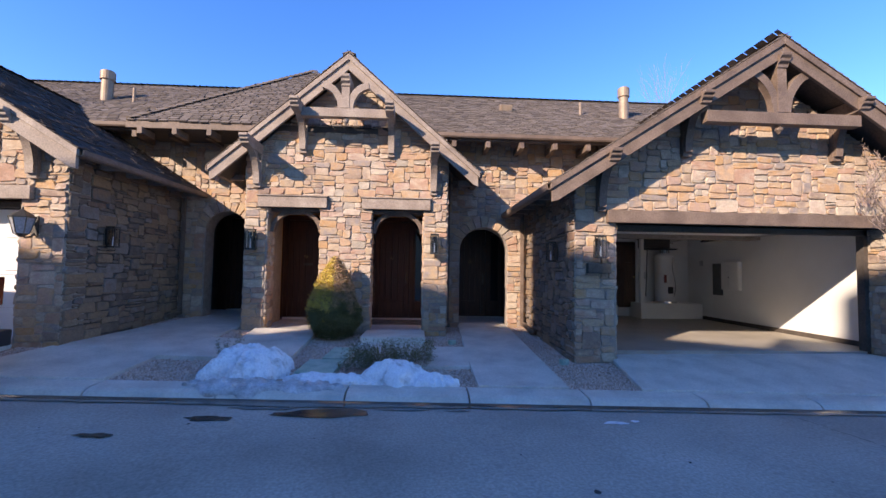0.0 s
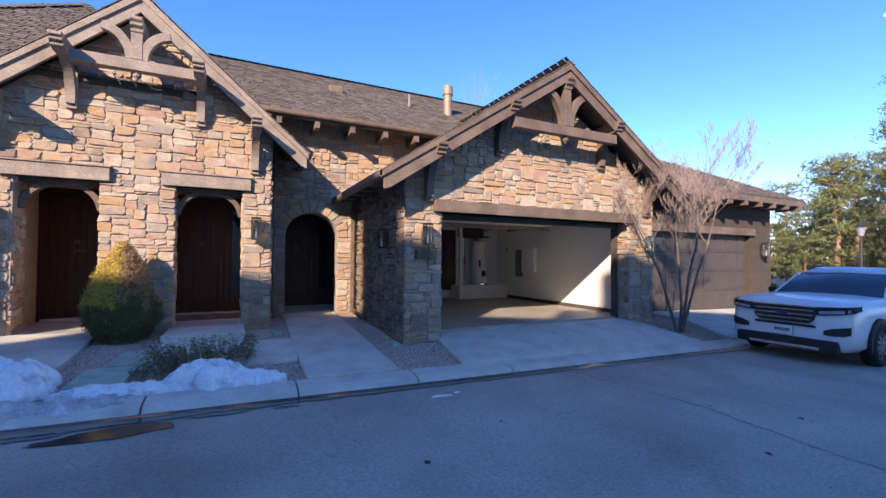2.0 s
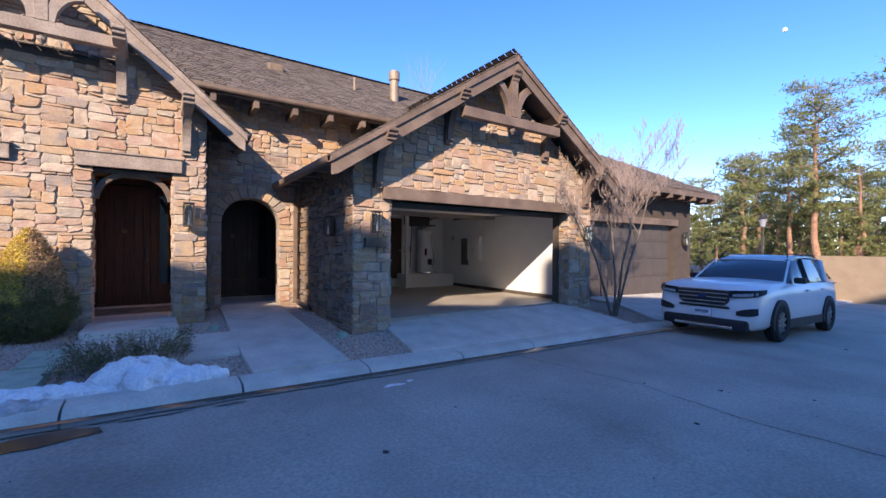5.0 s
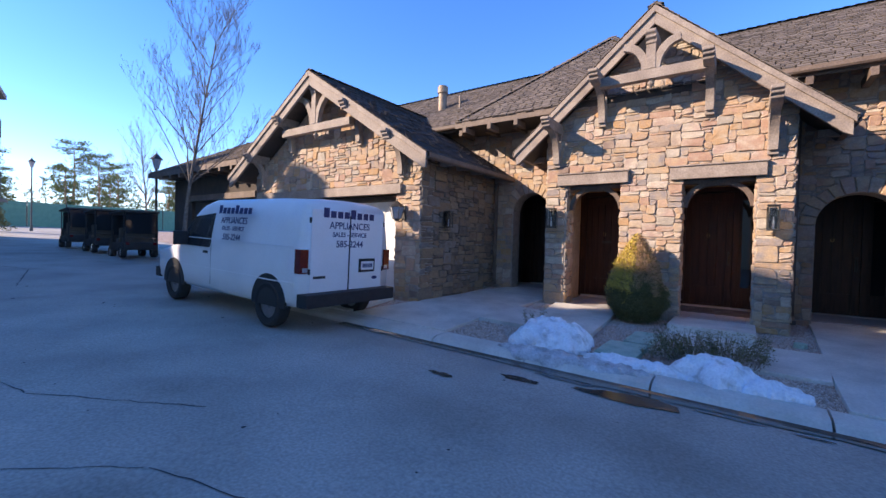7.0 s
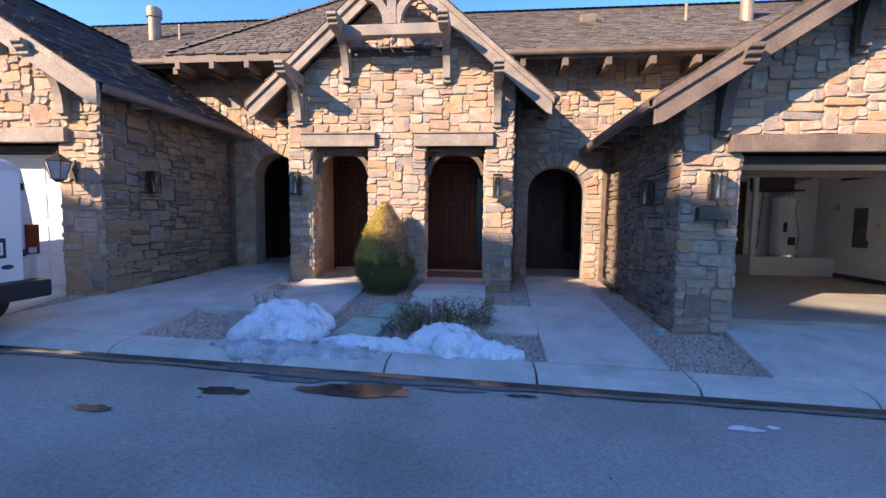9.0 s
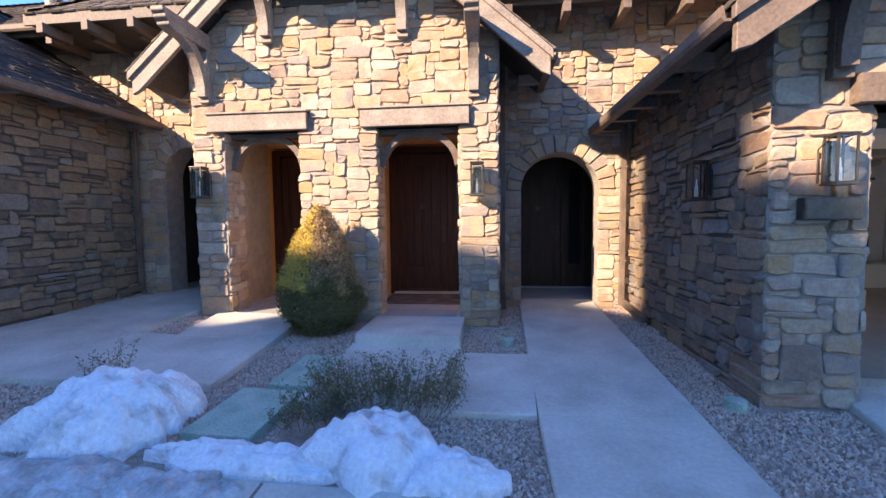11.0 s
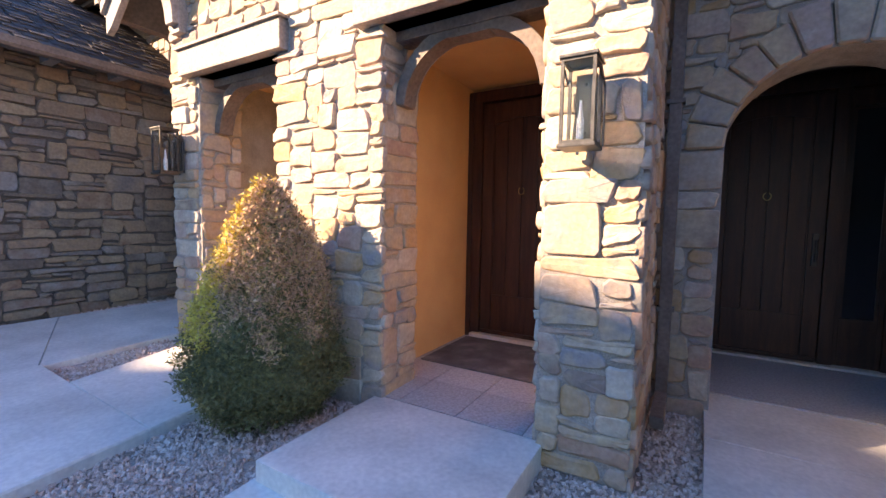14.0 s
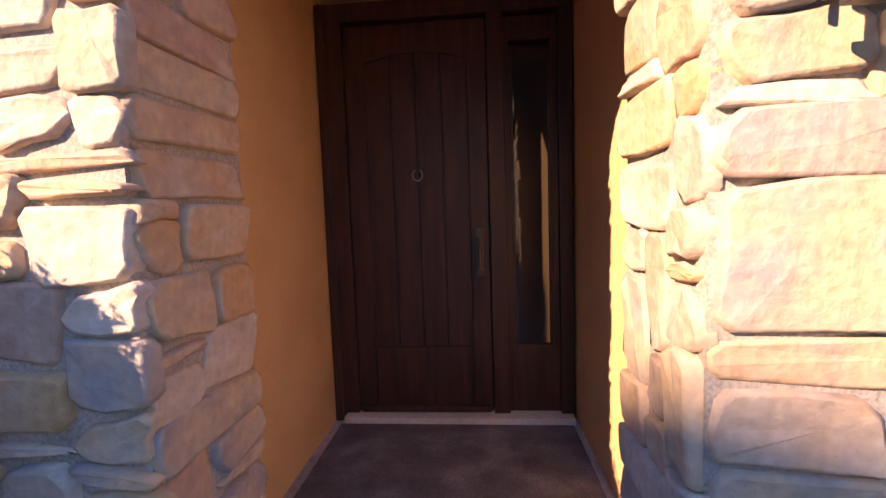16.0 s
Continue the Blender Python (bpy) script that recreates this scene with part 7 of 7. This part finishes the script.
# ---- street lamps, fence and site wall ----
def street_lamp(x, y, z, h):
    root = empty("street_lamp", "black iron post-top street lamp with a glazed lantern", "street lamp", pose(x, y, z), "street lamps")
    bm = bmesh.new()
    cyl(bm, (0, 0, 0), (0, 0, 0.5), 0.12, 0.08, 12)
    cyl(bm, (0, 0, 0.5), (0, 0, h - 0.55), 0.06, 0.045, 10)
    part("post", bm, M_IRON, root)
    bm = bmesh.new()
    cyl(bm, (0, 0, h - 0.55), (0, 0, h - 0.12), 0.1, 0.2, 8)
    part("lantern_glass", bm, M_CLEAR, root)
    bm = bmesh.new()
    cyl(bm, (0, 0, h - 0.12), (0, 0, h + 0.12), 0.27, 0.05, 8)
    cyl(bm, (0, 0, h + 0.12), (0, 0, h + 0.25), 0.03, 0.01, 8)
    part("hood", bm, M_IRON, root)


street_lamp(-21.5, 7.9, road_z(-21.5), 4.4)
street_lamp(-46.0, 8.2, road_z(-46), 5.6)
street_lamp(27, 9.3, -0.8, 4.2)
fence = tagged(new("fence"), "green windscreened tennis-court fence closing the street", "fence")
for i in range(12):
    y = 4 + i * 3.0
    bm = bmesh.new()
    cyl(bm, (-58, y, 1.5), (-58, y, 4.6), 0.05, n=6)
    part("post", bm, M_IRON, fence)
    if i < 11:
        part("panel", boxed((-58.02, y + 0.06, 1.9), (-57.98, y + 2.94, 4.4)), M_GREENF, fence)
sw_ = tagged(new("site_wall"), "beige and pale grey low wall beyond the parked car", "wall")
part("panel", boxed((25.2, 4.3, -1.2), (25.45, 6.6, 1.35)), M_TANWALL, sw_)
part("panel", boxed((25.3, -6.0, -1.2), (25.5, 4.3, 1.38)), M_BOARDW, sw_)
cyp = empty("cypress_tree", "small dark columnar conifer by the far building", "tree", pose(-44, 5.8, road_z(-44)))
rnd = random.Random(88)
vs, fs = tuft_cloud([(Vector((rnd.gauss(0, 0.3) * (1 - t), rnd.gauss(0, 0.3) * (1 - t), 0.2 + t * 2.2)), 0.4) for t in [rnd.random() for _ in range(60)]], rnd, 40, 0.25)
pydata("crown", vs, fs, M_YEW, cyp)
bm = bmesh.new()
cyl(bm, (0, 0, -0.2), (0, 0, 1.5), 0.07, 0.03, 6)
part("trunk", bm, M_BARK, cyp)

# ---- loose gravel ----
def gravel(name, areas, n, seed, r0, r1, label):
    rnd = random.Random(seed)
    oct_ = [(1, 0, 0), (-1, 0, 0), (0, 1, 0), (0, -1, 0), (0, 0, 1), (0, 0, -1)]
    of = [(0, 2, 4), (2, 1, 4), (1, 3, 4), (3, 0, 4), (2, 0, 5), (1, 2, 5), (3, 1, 5), (0, 3, 5)]
    vs, fs = [], []
    tot = sum((a[1] - a[0]) * (a[3] - a[2]) for a in areas)
    for a in areas:
        for _ in range(int(n * (a[1] - a[0]) * (a[3] - a[2]) / tot)):
            x, y = rnd.uniform(a[0], a[1]), rnd.uniform(a[2], a[3])
            z = yard_z(x, y) - 0.028
            r = rnd.uniform(r0, r1)
            q = Euler((rnd.uniform(0, 6), rnd.uniform(0, 6), rnd.uniform(0, 6))).to_matrix()
            sc = Vector((r * rnd.uniform(0.8, 1.4), r * rnd.uniform(0.7, 1.1), r * rnd.uniform(0.5, 0.8)))
            k = len(vs)
            for p in oct_:
                v = q @ Vector((p[0] * sc.x, p[1] * sc.y, p[2] * sc.z))
                vs.append((x + v.x, y + v.y, z + v.z + r * 0.3))
            fs += [tuple(i + k for i in f) for f in of]
    ob = pydata(name, vs, fs, M_PEBBLE)
    return tagged(ob, label, "gravel", kind="stuff")


gravel("gravel", [(-2.05, -1.1, 6.0, 9.0), (0.12, 0.9, 7.94, 9.02), (-0.1, 0.82, 5.75, 6.66), (0.6, 0.92, 9.0, 10.05), (2.08, 2.6, 6.9, 10.05), (2.07, 3.2, 5.72, 6.9)], 19000, 5, 0.008, 0.02, "tan and grey pea gravel in the planting strips")
gravel("gravel", [(-4.0, -2.05, 5.75, 6.78), (-3.82, -3.27, 8.0, 9.0), (-5.58, -5.3, 7.2, 10.0), (-6.2, -5.66, 5.75, 6.95)], 8000, 6, 0.01, 0.024, "brown gravel and bark beside the west garage")

# the day moon
bm = bmesh.new()
bmesh.ops.create_uvsphere(bm, u_segments=24, v_segments=16, radius=5.5, matrix=Matrix.Translation(Vector((0.886, 0.27, 0.377)).normalized() * 1500))
tagged(part("backdrop_moon", bm, M_WHITE, smooth=True), "pale daytime moon in the clear sky", "moon", kind="structure")


lay_stones()
